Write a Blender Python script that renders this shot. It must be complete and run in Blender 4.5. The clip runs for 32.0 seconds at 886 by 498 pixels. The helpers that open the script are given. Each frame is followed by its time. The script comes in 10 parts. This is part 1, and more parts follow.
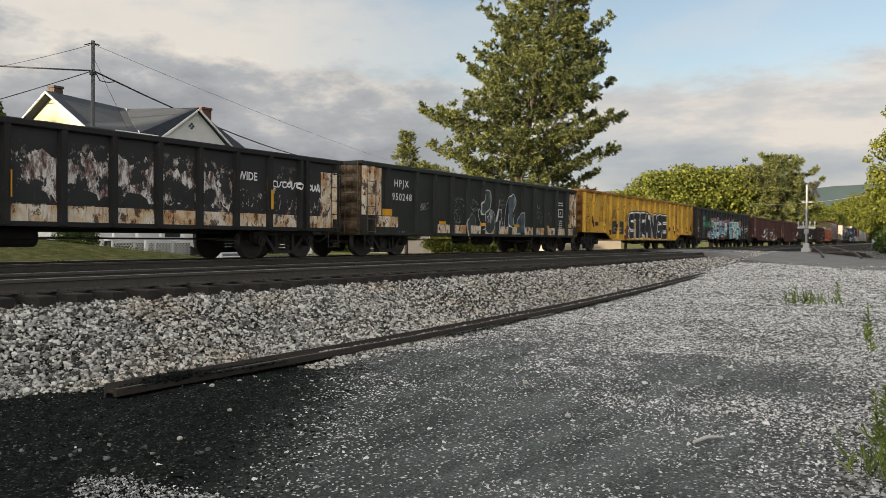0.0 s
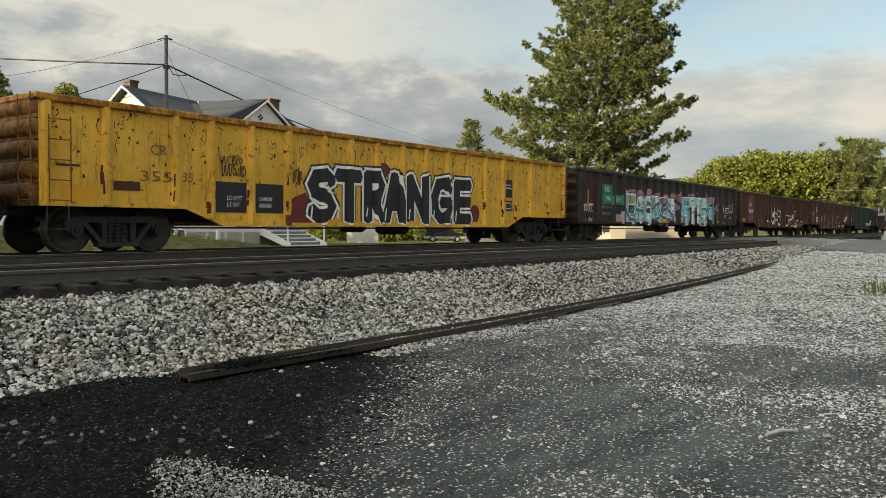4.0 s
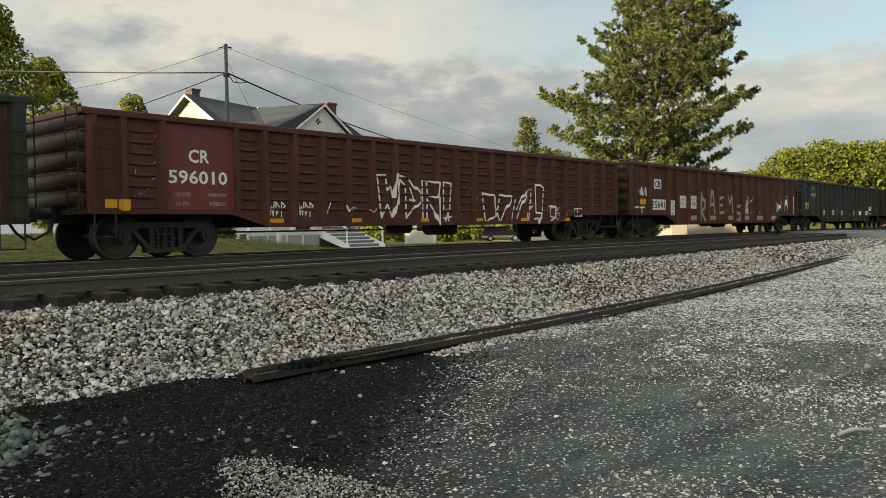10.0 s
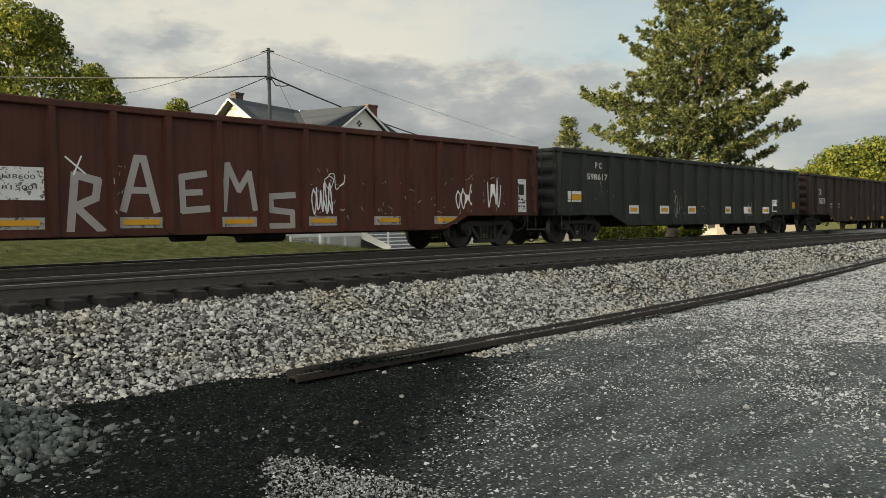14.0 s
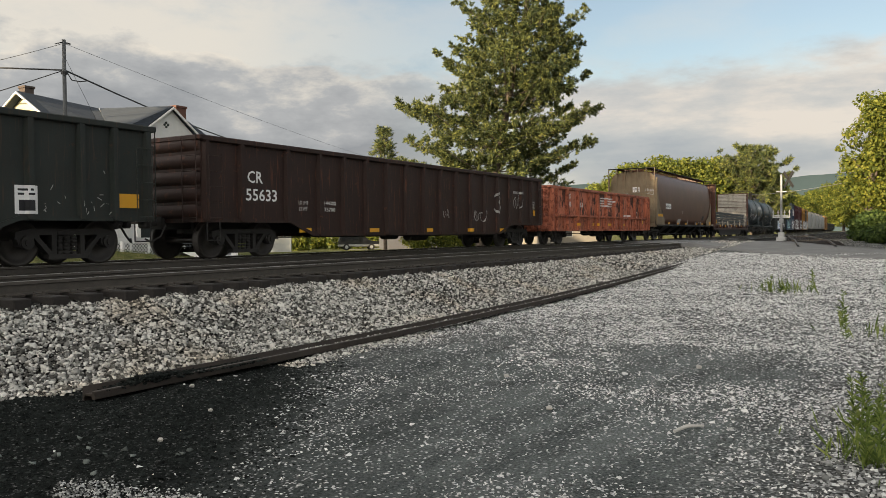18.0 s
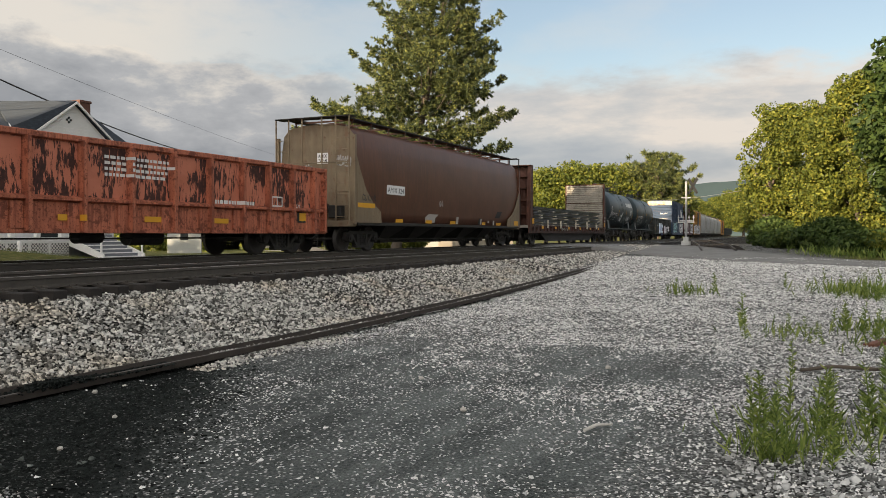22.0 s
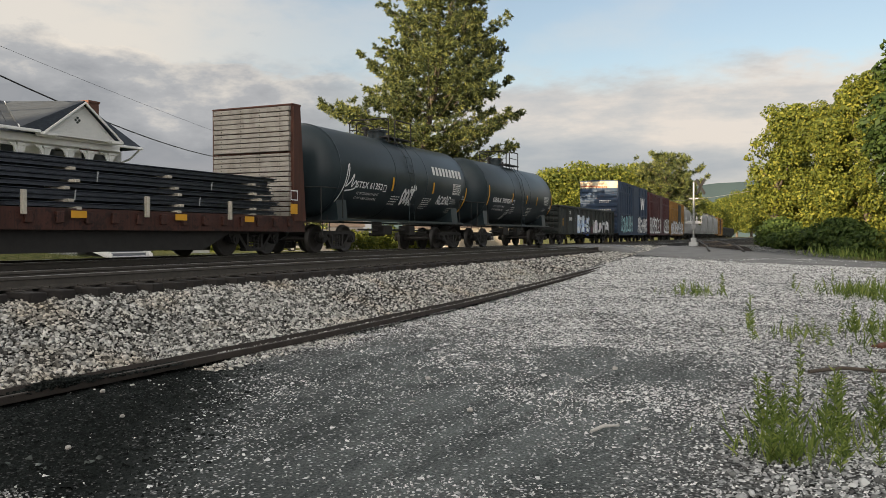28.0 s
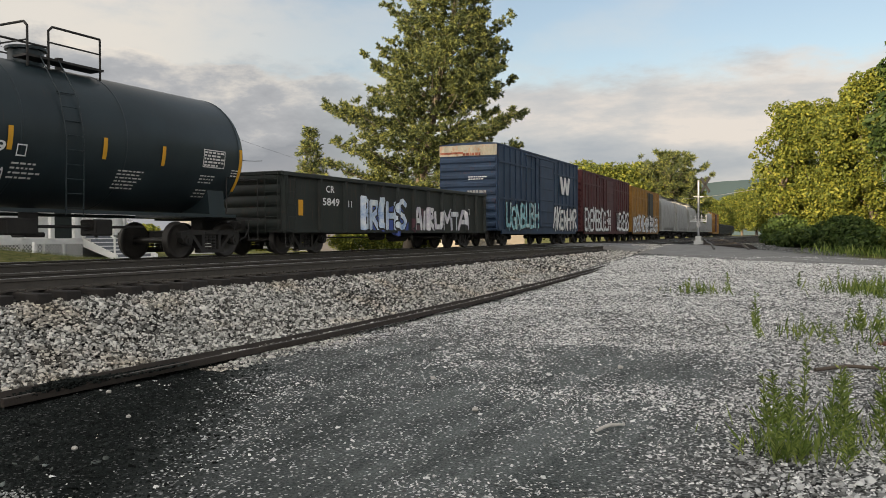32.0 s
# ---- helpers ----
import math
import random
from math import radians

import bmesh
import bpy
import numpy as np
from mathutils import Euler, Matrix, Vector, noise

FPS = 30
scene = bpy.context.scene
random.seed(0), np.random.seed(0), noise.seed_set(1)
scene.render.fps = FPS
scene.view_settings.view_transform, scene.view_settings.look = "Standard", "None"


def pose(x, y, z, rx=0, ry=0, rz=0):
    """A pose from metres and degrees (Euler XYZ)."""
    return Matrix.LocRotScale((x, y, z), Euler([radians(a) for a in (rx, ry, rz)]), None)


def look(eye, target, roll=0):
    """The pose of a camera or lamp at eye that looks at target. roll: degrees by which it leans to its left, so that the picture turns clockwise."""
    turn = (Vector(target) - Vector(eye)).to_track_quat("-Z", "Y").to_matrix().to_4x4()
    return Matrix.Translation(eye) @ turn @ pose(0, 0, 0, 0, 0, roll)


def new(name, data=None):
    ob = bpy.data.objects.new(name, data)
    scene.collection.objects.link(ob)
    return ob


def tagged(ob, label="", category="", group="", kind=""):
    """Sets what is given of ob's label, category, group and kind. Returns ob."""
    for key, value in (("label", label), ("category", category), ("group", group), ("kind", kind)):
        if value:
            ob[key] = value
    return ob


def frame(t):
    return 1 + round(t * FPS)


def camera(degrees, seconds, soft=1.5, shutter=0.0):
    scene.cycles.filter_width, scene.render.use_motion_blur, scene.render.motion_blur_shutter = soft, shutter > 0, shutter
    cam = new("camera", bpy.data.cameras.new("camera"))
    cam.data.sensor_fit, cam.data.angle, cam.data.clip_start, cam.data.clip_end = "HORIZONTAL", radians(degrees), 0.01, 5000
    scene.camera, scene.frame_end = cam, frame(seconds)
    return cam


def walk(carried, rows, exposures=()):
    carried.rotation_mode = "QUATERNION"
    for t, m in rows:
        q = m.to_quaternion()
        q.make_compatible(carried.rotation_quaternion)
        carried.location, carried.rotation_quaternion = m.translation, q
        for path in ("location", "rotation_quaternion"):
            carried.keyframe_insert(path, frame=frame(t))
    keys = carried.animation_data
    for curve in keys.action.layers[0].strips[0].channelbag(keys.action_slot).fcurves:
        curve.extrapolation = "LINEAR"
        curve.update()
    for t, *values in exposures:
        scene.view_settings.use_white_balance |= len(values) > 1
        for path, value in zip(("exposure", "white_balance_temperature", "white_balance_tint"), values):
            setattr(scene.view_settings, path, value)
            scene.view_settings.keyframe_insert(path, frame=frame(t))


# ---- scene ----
# X runs along the tracks away from the camera, Y across them, z = 0 is the gravel lot.
EYE = 1.61
PATH = [
    (0, pose(0, 0, EYE, 89.246, -0.461, -58.092)),
    (0.5, pose(0, 0, EYE, 89.084, -0.401, -57.820)),
    (1, pose(0, 0, EYE, 88.920, -0.371, -56.830)),
    (1.5, pose(0, 0, EYE, 88.718, -0.441, -55.997)),
    (2, pose(0, 0, EYE, 88.725, -0.402, -55.882)),
    (2.5, pose(0, 0, EYE, 88.701, -0.398, -55.853)),
    (3, pose(0, 0, EYE, 88.637, -0.368, -55.804)),
    (3.5, pose(0, 0, EYE, 88.478, -0.359, -54.830)),
    (4, pose(0, 0, EYE, 88.407, -0.298, -53.507)),
    (4.5, pose(0, 0, EYE, 88.299, -0.259, -52.532)),
    (6.5, pose(0, 0, EYE, 88.126, 0.331, -50.841)),
    (7, pose(0, 0, EYE, 88.193, 0.433, -49.443)),
    (7.5, pose(0, 0, EYE, 88.230, 0.416, -48.889)),
    (8, pose(0, 0, EYE, 88.267, 0.405, -48.808)),
    (8.5, pose(0, 0, EYE, 88.216, 0.273, -48.889)),
    (9, pose(0, 0, EYE, 88.276, 0.503, -49.423)),
    (9.5, pose(0, 0, EYE, 88.325, 0.786, -49.513)),
    (10, pose(0, 0, EYE, 88.402, 0.833, -49.445)),
    (10.5, pose(0, 0, EYE, 88.461, 0.851, -49.375)),
    (11, pose(0, 0, EYE, 88.502, 0.903, -49.326)),
    (11.5, pose(0, 0, EYE, 88.549, 0.888, -49.292)),
    (12, pose(0, 0, EYE, 88.542, 0.893, -49.238)),
    (12.5, pose(0, 0, EYE, 88.542, 0.909, -49.166)),
    (13, pose(0, 0, EYE, 88.541, 0.935, -48.404)),
    (13.5, pose(0, 0, EYE, 88.506, 1.113, -46.547)),
    (15.5, pose(0, 0, EYE, 88.675, 0.369, -47.733)),
    (16, pose(0, 0, EYE, 88.719, 0.256, -49.860)),
    (16.5, pose(0, 0, EYE, 88.798, 0.251, -51.904)),
    (17, pose(0, 0, EYE, 88.840, 0.259, -54.047)),
    (17.5, pose(0, 0, EYE, 88.874, 0.498, -57.614)),
    (18, pose(0, 0, EYE, 88.907, 0.532, -59.580)),
    (18.5, pose(0, 0, EYE, 88.998, 0.464, -61.351)),
    (19, pose(0, 0, EYE, 88.766, 0.530, -62.948)),
    (19.5, pose(0, 0, EYE, 88.793, 0.463, -64.211)),
    (20, pose(0, 0, EYE, 88.861, 0.448, -64.923)),
    (20.5, pose(0, 0, EYE, 88.908, 0.414, -65.322)),
    (21, pose(0, 0, EYE, 88.952, 0.118, -65.299)),
    (21.5, pose(0, 0, EYE, 89.010, 0.063, -65.573)),
    (22, pose(0, 0, EYE, 89.035, 0.085, -65.553)),
    (22.5, pose(0, 0, EYE, 89.060, 0.049, -65.544)),
    (23, pose(0, 0, EYE, 88.941, -0.160, -65.485)),
    (23.5, pose(0, 0, EYE, 88.937, -0.192, -65.418)),
    (24, pose(0, 0, EYE, 88.986, -0.302, -65.368)),
    (24.5, pose(0, 0, EYE, 89.025, -0.464, -65.309)),
    (25, pose(0, 0, EYE, 89.067, -0.564, -65.262)),
    (25.5, pose(0, 0, EYE, 89.139, -0.706, -65.202)),
    (27.5, pose(0, 0, EYE, 89.003, -0.059, -65.031)),
    (28, pose(0, 0, EYE, 89.064, -0.011, -65.063)),
    (28.5, pose(0, 0, EYE, 88.863, 0.017, -65.155)),
    (29, pose(0, 0, EYE, 88.703, 0.109, -65.089)),
    (29.5, pose(0, 0, EYE, 88.768, 0.132, -65.024)),
    (30, pose(0, 0, EYE, 88.821, 0.156, -64.980)),
    (30.5, pose(0, 0, EYE, 88.889, 0.170, -64.932)),
    (31, pose(0, 0, EYE, 88.900, 0.170, -64.877)),
    (31.5, pose(0, 0, EYE, 88.959, 0.191, -64.821)),
    (32, pose(0, 0, EYE, 89.031, 0.250, -64.745)),
]
cam = camera(57.35, 32.0, soft=0.5)
walk(cam, PATH, [(0, 1.12, 6650, 10), (3, 1.12, 6700, 6), (5, 1.12, 6800, 4), (16, 1.12, 6800, 4), (19, 1.12, 6700, 10), (32, 1.12, 6650, 10)])

# how far the train has rolled at each time (metres)
ROLLED = [(0, -0.00), (2, 13.81), (4, 27.69), (6.5, 45.15), (9, 62.66), (11, 76.70), (13, 90.67), (15.5, 108.07), (18, 125.33), (20, 138.99), (22, 152.63), (24, 166.50), (26, 180.56), (28, 194.65), (30, 208.81), (32, 223.00)]

# ---- world, sun ----
SUN_EL, SUN_AZ = 11.0, 168.0     # the sun stands low beyond the far left end of the tracks
SUN_DIR = Vector((math.cos(radians(SUN_AZ)), math.sin(radians(SUN_AZ)), math.tan(radians(SUN_EL)))).normalized()
world = bpy.data.worlds.new("world")
scene.world = world
world.use_nodes = True


def build_sky():
    nt = world.node_tree
    nd, ln = nt.nodes, nt.links
    nd.clear()
    out = nd.new("ShaderNodeOutputWorld")
    bg = nd.new("ShaderNodeBackground")
    sky = nd.new("ShaderNodeTexSky")
    sky.sky_type, sky.sun_disc = "NISHITA", False
    sky.sun_elevation, sky.sun_rotation = radians(SUN_EL), radians(90 - SUN_AZ)
    sky.air_density, sky.dust_density, sky.ozone_density = 1.0, 1.2, 1.0
    tc = nd.new("ShaderNodeTexCoord")
    way = tc.outputs["Generated"]

    def math_(op, a, b=0.0, c=None):
        m = nd.new("ShaderNodeMath")
        m.operation = op
        for i, v in enumerate((a, b, c)):
            if v is None:
                continue
            if isinstance(v, (int, float)):
                m.inputs[i].default_value = v
            else:
                ln.new(v, m.inputs[i])
        return m.outputs[0]

    def steps(v, a, b, lo=0.0, hi=1.0):
        r = nd.new("ShaderNodeMapRange")
        r.interpolation_type = "SMOOTHSTEP"
        for nm, val in (("From Min", a), ("From Max", b), ("To Min", lo), ("To Max", hi)):
            r.inputs[nm].default_value = val
        ln.new(v, r.inputs["Value"])
        return r.outputs[0]

    def dot(d):
        m = nd.new("ShaderNodeVectorMath")
        m.operation = "DOT_PRODUCT"
        ln.new(way, m.inputs[0])
        m.inputs[1].default_value = d
        return m.outputs["Value"]

    def noise_(scale, stretch, detail, rough, loc):
        mp = nd.new("ShaderNodeMapping")
        mp.inputs["Scale"].default_value = stretch
        mp.inputs["Location"].default_value = loc
        ln.new(way, mp.inputs["Vector"])
        n = nd.new("ShaderNodeTexNoise")
        n.inputs["Scale"].default_value, n.inputs["Detail"].default_value, n.inputs["Roughness"].default_value = scale, detail, rough
        ln.new(mp.outputs["Vector"], n.inputs["Vector"])
        return n.outputs["Fac"]

    up = dot((0, 0, 1))
    side = dot((math.cos(radians(62)), math.sin(radians(62)), 0))
    n1 = noise_(1.9, (1.0, 1.0, 2.4), 9, 0.56, (0.35, 0.1, 0.2))
    n2 = noise_(5.5, (1.0, 1.0, 2.4), 8, 0.60, (2.0, 1.0, 0.5))
    # the grey bank: its top edge climbs towards the left, and it thins out to the right
    edge = math_("MULTIPLY_ADD", n1, 0.24, math_("MULTIPLY_ADD", n2, 0.12, -0.180))
    rise = math_("MAXIMUM", math_("MULTIPLY_ADD", side, 0.33, -0.072), 0.09)
    depth = math_("SUBTRACT", math_("ADD", rise, edge), up)
    bank = math_("MULTIPLY", steps(depth, 0.0, 0.022), steps(side, 0.72, 0.90))
    # broken high cloud everywhere
    high = steps(math_("ADD", math_("MULTIPLY_ADD", n2, 0.35, math_("MULTIPLY", n1, 0.75)), steps(side, 0.66, 0.93, 0.0, 0.16)), 0.47, 0.64, 0.22, 0.92)
    high = math_("MULTIPLY", high, steps(dot((math.cos(radians(10)), math.sin(radians(10)), 0)), 0.78, 0.93, 1.0, 0.35))
    cover = math_("MAXIMUM", bank, high)
    tint = nd.new("ShaderNodeValToRGB")
    e = tint.color_ramp.elements
    e[0].position, e[0].color = 0.0, (1.25, 1.17, 1.06, 1)
    e[1].position, e[1].color = 0.36, (0.485, 0.512, 0.555, 1)
    m = tint.color_ramp.elements.new(0.16)
    m.color = (0.70, 0.72, 0.75, 1)
    m = tint.color_ramp.elements.new(1.0)
    m.color = (0.69, 0.68, 0.70, 1)
    soft_ = math_("MULTIPLY_ADD", depth, 2.6, math_("MULTIPLY_ADD", n2, 0.95, -0.46))
    ln.new(math_("MAXIMUM", soft_, steps(n1, 0.5, 0.7, 0.0, 0.35)), tint.inputs["Fac"])
    # clouds brighten smoothly towards the sun
    glow = math_("MULTIPLY_ADD", steps(dot(tuple(SUN_DIR)), -0.05, 1.0), 9.5, 2.95)
    cloud = nd.new("ShaderNodeVectorMath")
    cloud.operation = "SCALE"
    ln.new(tint.outputs["Color"], cloud.inputs[0])
    ln.new(glow, cloud.inputs["Scale"])
    mix = nd.new("ShaderNodeMixRGB")
    ln.new(cover, mix.inputs["Fac"])
    clear = nd.new("ShaderNodeVectorMath")
    clear.operation = "MULTIPLY"
    ln.new(sky.outputs["Color"], clear.inputs[0])
    clear.inputs[1].default_value = (0.86, 0.815, 0.82)
    ln.new(clear.outputs["Vector"], mix.inputs["Color1"])
    ln.new(cloud.outputs["Vector"], mix.inputs["Color2"])
    # low banded cloud to the right, pinkish grey with bluish layers and a few lit puffs
    n3 = noise_(3.4, (1.0, 1.0, 5.5), 7, 0.55, (0.7, 3.1, 0.4))
    n4 = noise_(6.5, (1.0, 1.0, 3.2), 8, 0.62, (5.0, 0.6, 1.3))
    brim = math_("MULTIPLY_ADD", n1, 0.10, math_("MULTIPLY_ADD", n4, 0.10, math_("SUBTRACT", up, 0.100)))
    low = math_("MULTIPLY", steps(brim, 0.165, 0.200, 0.92, 0.0), math_("SUBTRACT", 1.0, bank))
    layer = nd.new("ShaderNodeValToRGB")
    e = layer.color_ramp.elements
    e[0].position, e[0].color = 0.30, (0.63, 0.68, 0.75, 1)
    e[1].position, e[1].color = 0.74, (1.24, 1.12, 1.02, 1)
    m = e.new(0.46)
    m.color = (0.79, 0.81, 0.84, 1)
    m = e.new(0.60)
    m.color = (0.97, 0.94, 0.92, 1)
    lit = math_("MULTIPLY_ADD", steps(brim, 0.10, 0.185), 0.16, math_("MULTIPLY_ADD", n3, 1.15, math_("MULTIPLY_ADD", n4, 0.65, -0.42)))
    ln.new(math_("MAXIMUM", lit, steps(up, 0.03, 0.085, 0.58, 0.0)), layer.inputs["Fac"])
    lows = nd.new("ShaderNodeVectorMath")
    lows.operation = "SCALE"
    ln.new(layer.outputs["Color"], lows.inputs[0])
    ln.new(glow, lows.inputs["Scale"])
    mix2 = nd.new("ShaderNodeMixRGB")
    ln.new(low, mix2.inputs["Fac"])
    ln.new(mix.outputs["Color"], mix2.inputs["Color1"])
    ln.new(lows.outputs["Vector"], mix2.inputs["Color2"])
    ln.new(mix2.outputs["Color"], bg.inputs["Color"])
    bg.inputs["Strength"].default_value = 0.10
    ln.new(bg.outputs["Background"], out.inputs["Surface"])


build_sky()
sun = new("sun", bpy.data.lights.new("sun", "SUN"))
sun.data.energy, sun.data.angle, sun.data.color = 5.0, radians(0.5), (1.0, 0.80, 0.55)
sun.matrix_world = look(SUN_DIR * 80, (0, 0, 0))

# ---- materials ----


class Nodes:
    """Short hand for node materials."""

    def __init__(self, name):
        self.mat = bpy.data.materials.new(name)
        self.mat.use_nodes = True
        self.nt = self.mat.node_tree
        self.bsdf = self.nt.nodes["Principled BSDF"]
        self.co = None

    def n(self, kind, **kw):
        node = self.nt.nodes.new("ShaderNode" + kind)
        for k, v in kw.items():
            node.inputs[k.replace("_", " ")].default_value = v
        return node

    def link(self, a, b):
        self.nt.links.new(a, b)

    def coords(self):
        if self.co is None:
            self.co = self.n("TexCoord").outputs["Object"]
        return self.co

    def noise(self, scale, detail=4, rough=0.6, stretch=None):
        node = self.n("TexNoise", Scale=scale, Detail=detail, Roughness=rough)
        src = self.coords()
        if stretch:
            m = self.n("Mapping")
            m.inputs["Scale"].default_value = stretch
            self.link(src, m.inputs["Vector"])
            src = m.outputs["Vector"]
        self.link(src, node.inputs["Vector"])
        return node.outputs["Fac"]

    def ramp(self, fac, stops):
        r = self.n("ValToRGB")
        el = r.color_ramp.elements
        while len(el) < len(stops):
            el.new(0.5)
        for e, (p, c) in zip(el, stops):
            e.position = p
            e.color = (*c, 1) if len(c) == 3 else c
        self.link(fac, r.inputs["Fac"])
        return r.outputs["Color"]

    def mix(self, fac, a, b, blend="MIX"):
        m = self.n("MixRGB")
        m.blend_type = blend
        for v, s in ((fac, "Fac"), (a, "Color1"), (b, "Color2")):
            if isinstance(v, (int, float)):
                m.inputs[s].default_value = v
            elif isinstance(v, tuple):
                m.inputs[s].default_value = (*v, 1)
            else:
                self.link(v, m.inputs[s])
        return m.outputs["Color"]

    def bump(self, height, strength=0.3, distance=0.02):
        b = self.n("Bump", Strength=strength, Distance=distance)
        self.link(height, b.inputs["Height"])
        self.link(b.outputs["Normal"], self.bsdf.inputs["Normal"])

    def done(self, color, rough=0.7, metal=0.0, spec=None):
        for v, s in ((color, "Base Color"), (rough, "Roughness"), (metal, "Metallic")):
            if isinstance(v, (int, float)):
                self.bsdf.inputs[s].default_value = v
            elif isinstance(v, tuple):
                self.bsdf.inputs[s].default_value = (*v, 1)
            else:
                self.link(v, self.bsdf.inputs[s])
        if spec is not None:
            self.bsdf.inputs["Specular IOR Level"].default_value = spec
        return self.mat


def g(v):
    return (v, v, v)


def plain(name, color, rough=0.7, metal=0.0, vary=0.18, scale=6.0, bump=0.0):
    """A paint or material with mottling at two scales."""
    k = Nodes(name)
    a = k.noise(scale, 5)
    b = k.noise(scale * 9, 3)
    dark = tuple(c * (1 - vary) for c in color)
    light = tuple(min(1, c * (1 + vary)) for c in color)
    col = k.ramp(a, [(0.3, dark), (0.7, light)])
    col = k.mix(0.35, col, k.ramp(b, [(0.3, dark), (0.7, light)]))
    if bump:
        k.bump(b, bump, 0.01)
    return k.done(col, rough, metal)


def car_paint(name, color, rust=(0.10, 0.035, 0.018), amount=0.5, grime=(0.02, 0.018, 0.016), seed=0.0, rough=0.6, streak=0.5):
    """Weathered railcar paint: base coat, vertical grime streaks, rust spots."""
    k = Nodes(name)
    big = k.noise(0.9, 4, 0.6)
    streaks = k.noise(3.0, 5, 0.65, (3.2, 1.0, 0.28))
    spots = k.noise(5.0, 8, 0.74)
    specks = k.noise(24, 5, 0.75)
    drips = k.noise(4.0, 5, 0.6, (4.5, 1.0, 0.30))
    fine = k.noise(40, 3, 0.7)
    d = tuple(c * 0.72 for c in color)
    l = tuple(min(1, c * 1.2) for c in color)
    col = k.ramp(big, [(0.3, d), (0.7, l)])
    col = k.mix(k.ramp(streaks, [(0.45, g(0.0)), (0.72, g(streak))]), col, grime)
    hold = min(1.0, amount * 2.5 + 0.25)
    th = 0.645 - 0.12 * amount
    col = k.mix(k.ramp(drips, [(th - 0.03, g(0.0)), (th + 0.08, g(0.65 * hold))]), col, tuple(c * 1.5 for c in rust))
    col = k.mix(k.ramp(spots, [(th, g(0.0)), (th + 0.04, g(0.92 * hold))]), col, rust)
    ts = 0.655 - 0.085 * amount
    col = k.mix(k.ramp(specks, [(ts, g(0.0)), (ts + 0.03, g(0.85 * hold))]), col, tuple(c * 0.8 for c in rust))
    col = k.mix(0.22, col, k.ramp(fine, [(0.3, d), (0.7, l)]))
    k.bump(spots, 0.15, 0.01)
    return k.done(col, rough, 0.0, 0.3)


BLACKSTEEL = plain("truck_steel", (0.022, 0.020, 0.018), 0.75, 0.0, 0.35, 5)
WHEELSTEEL = plain("wheel_steel", (0.05, 0.045, 0.04), 0.5, 0.4, 0.3, 5)
RAILSTEEL = plain("rail_rust_steel", (0.075, 0.066, 0.056), 0.6, 0.2, 0.3, 8)
RAILTOP = plain("polished_railhead", (0.72, 0.71, 0.69), 0.30, 1.0, 0.1, 8)
TIEWOOD = plain("creosoted_tie", (0.019, 0.016, 0.014), 0.9, 0.0, 0.35, 6, 0.4)

# ---- building helpers ----


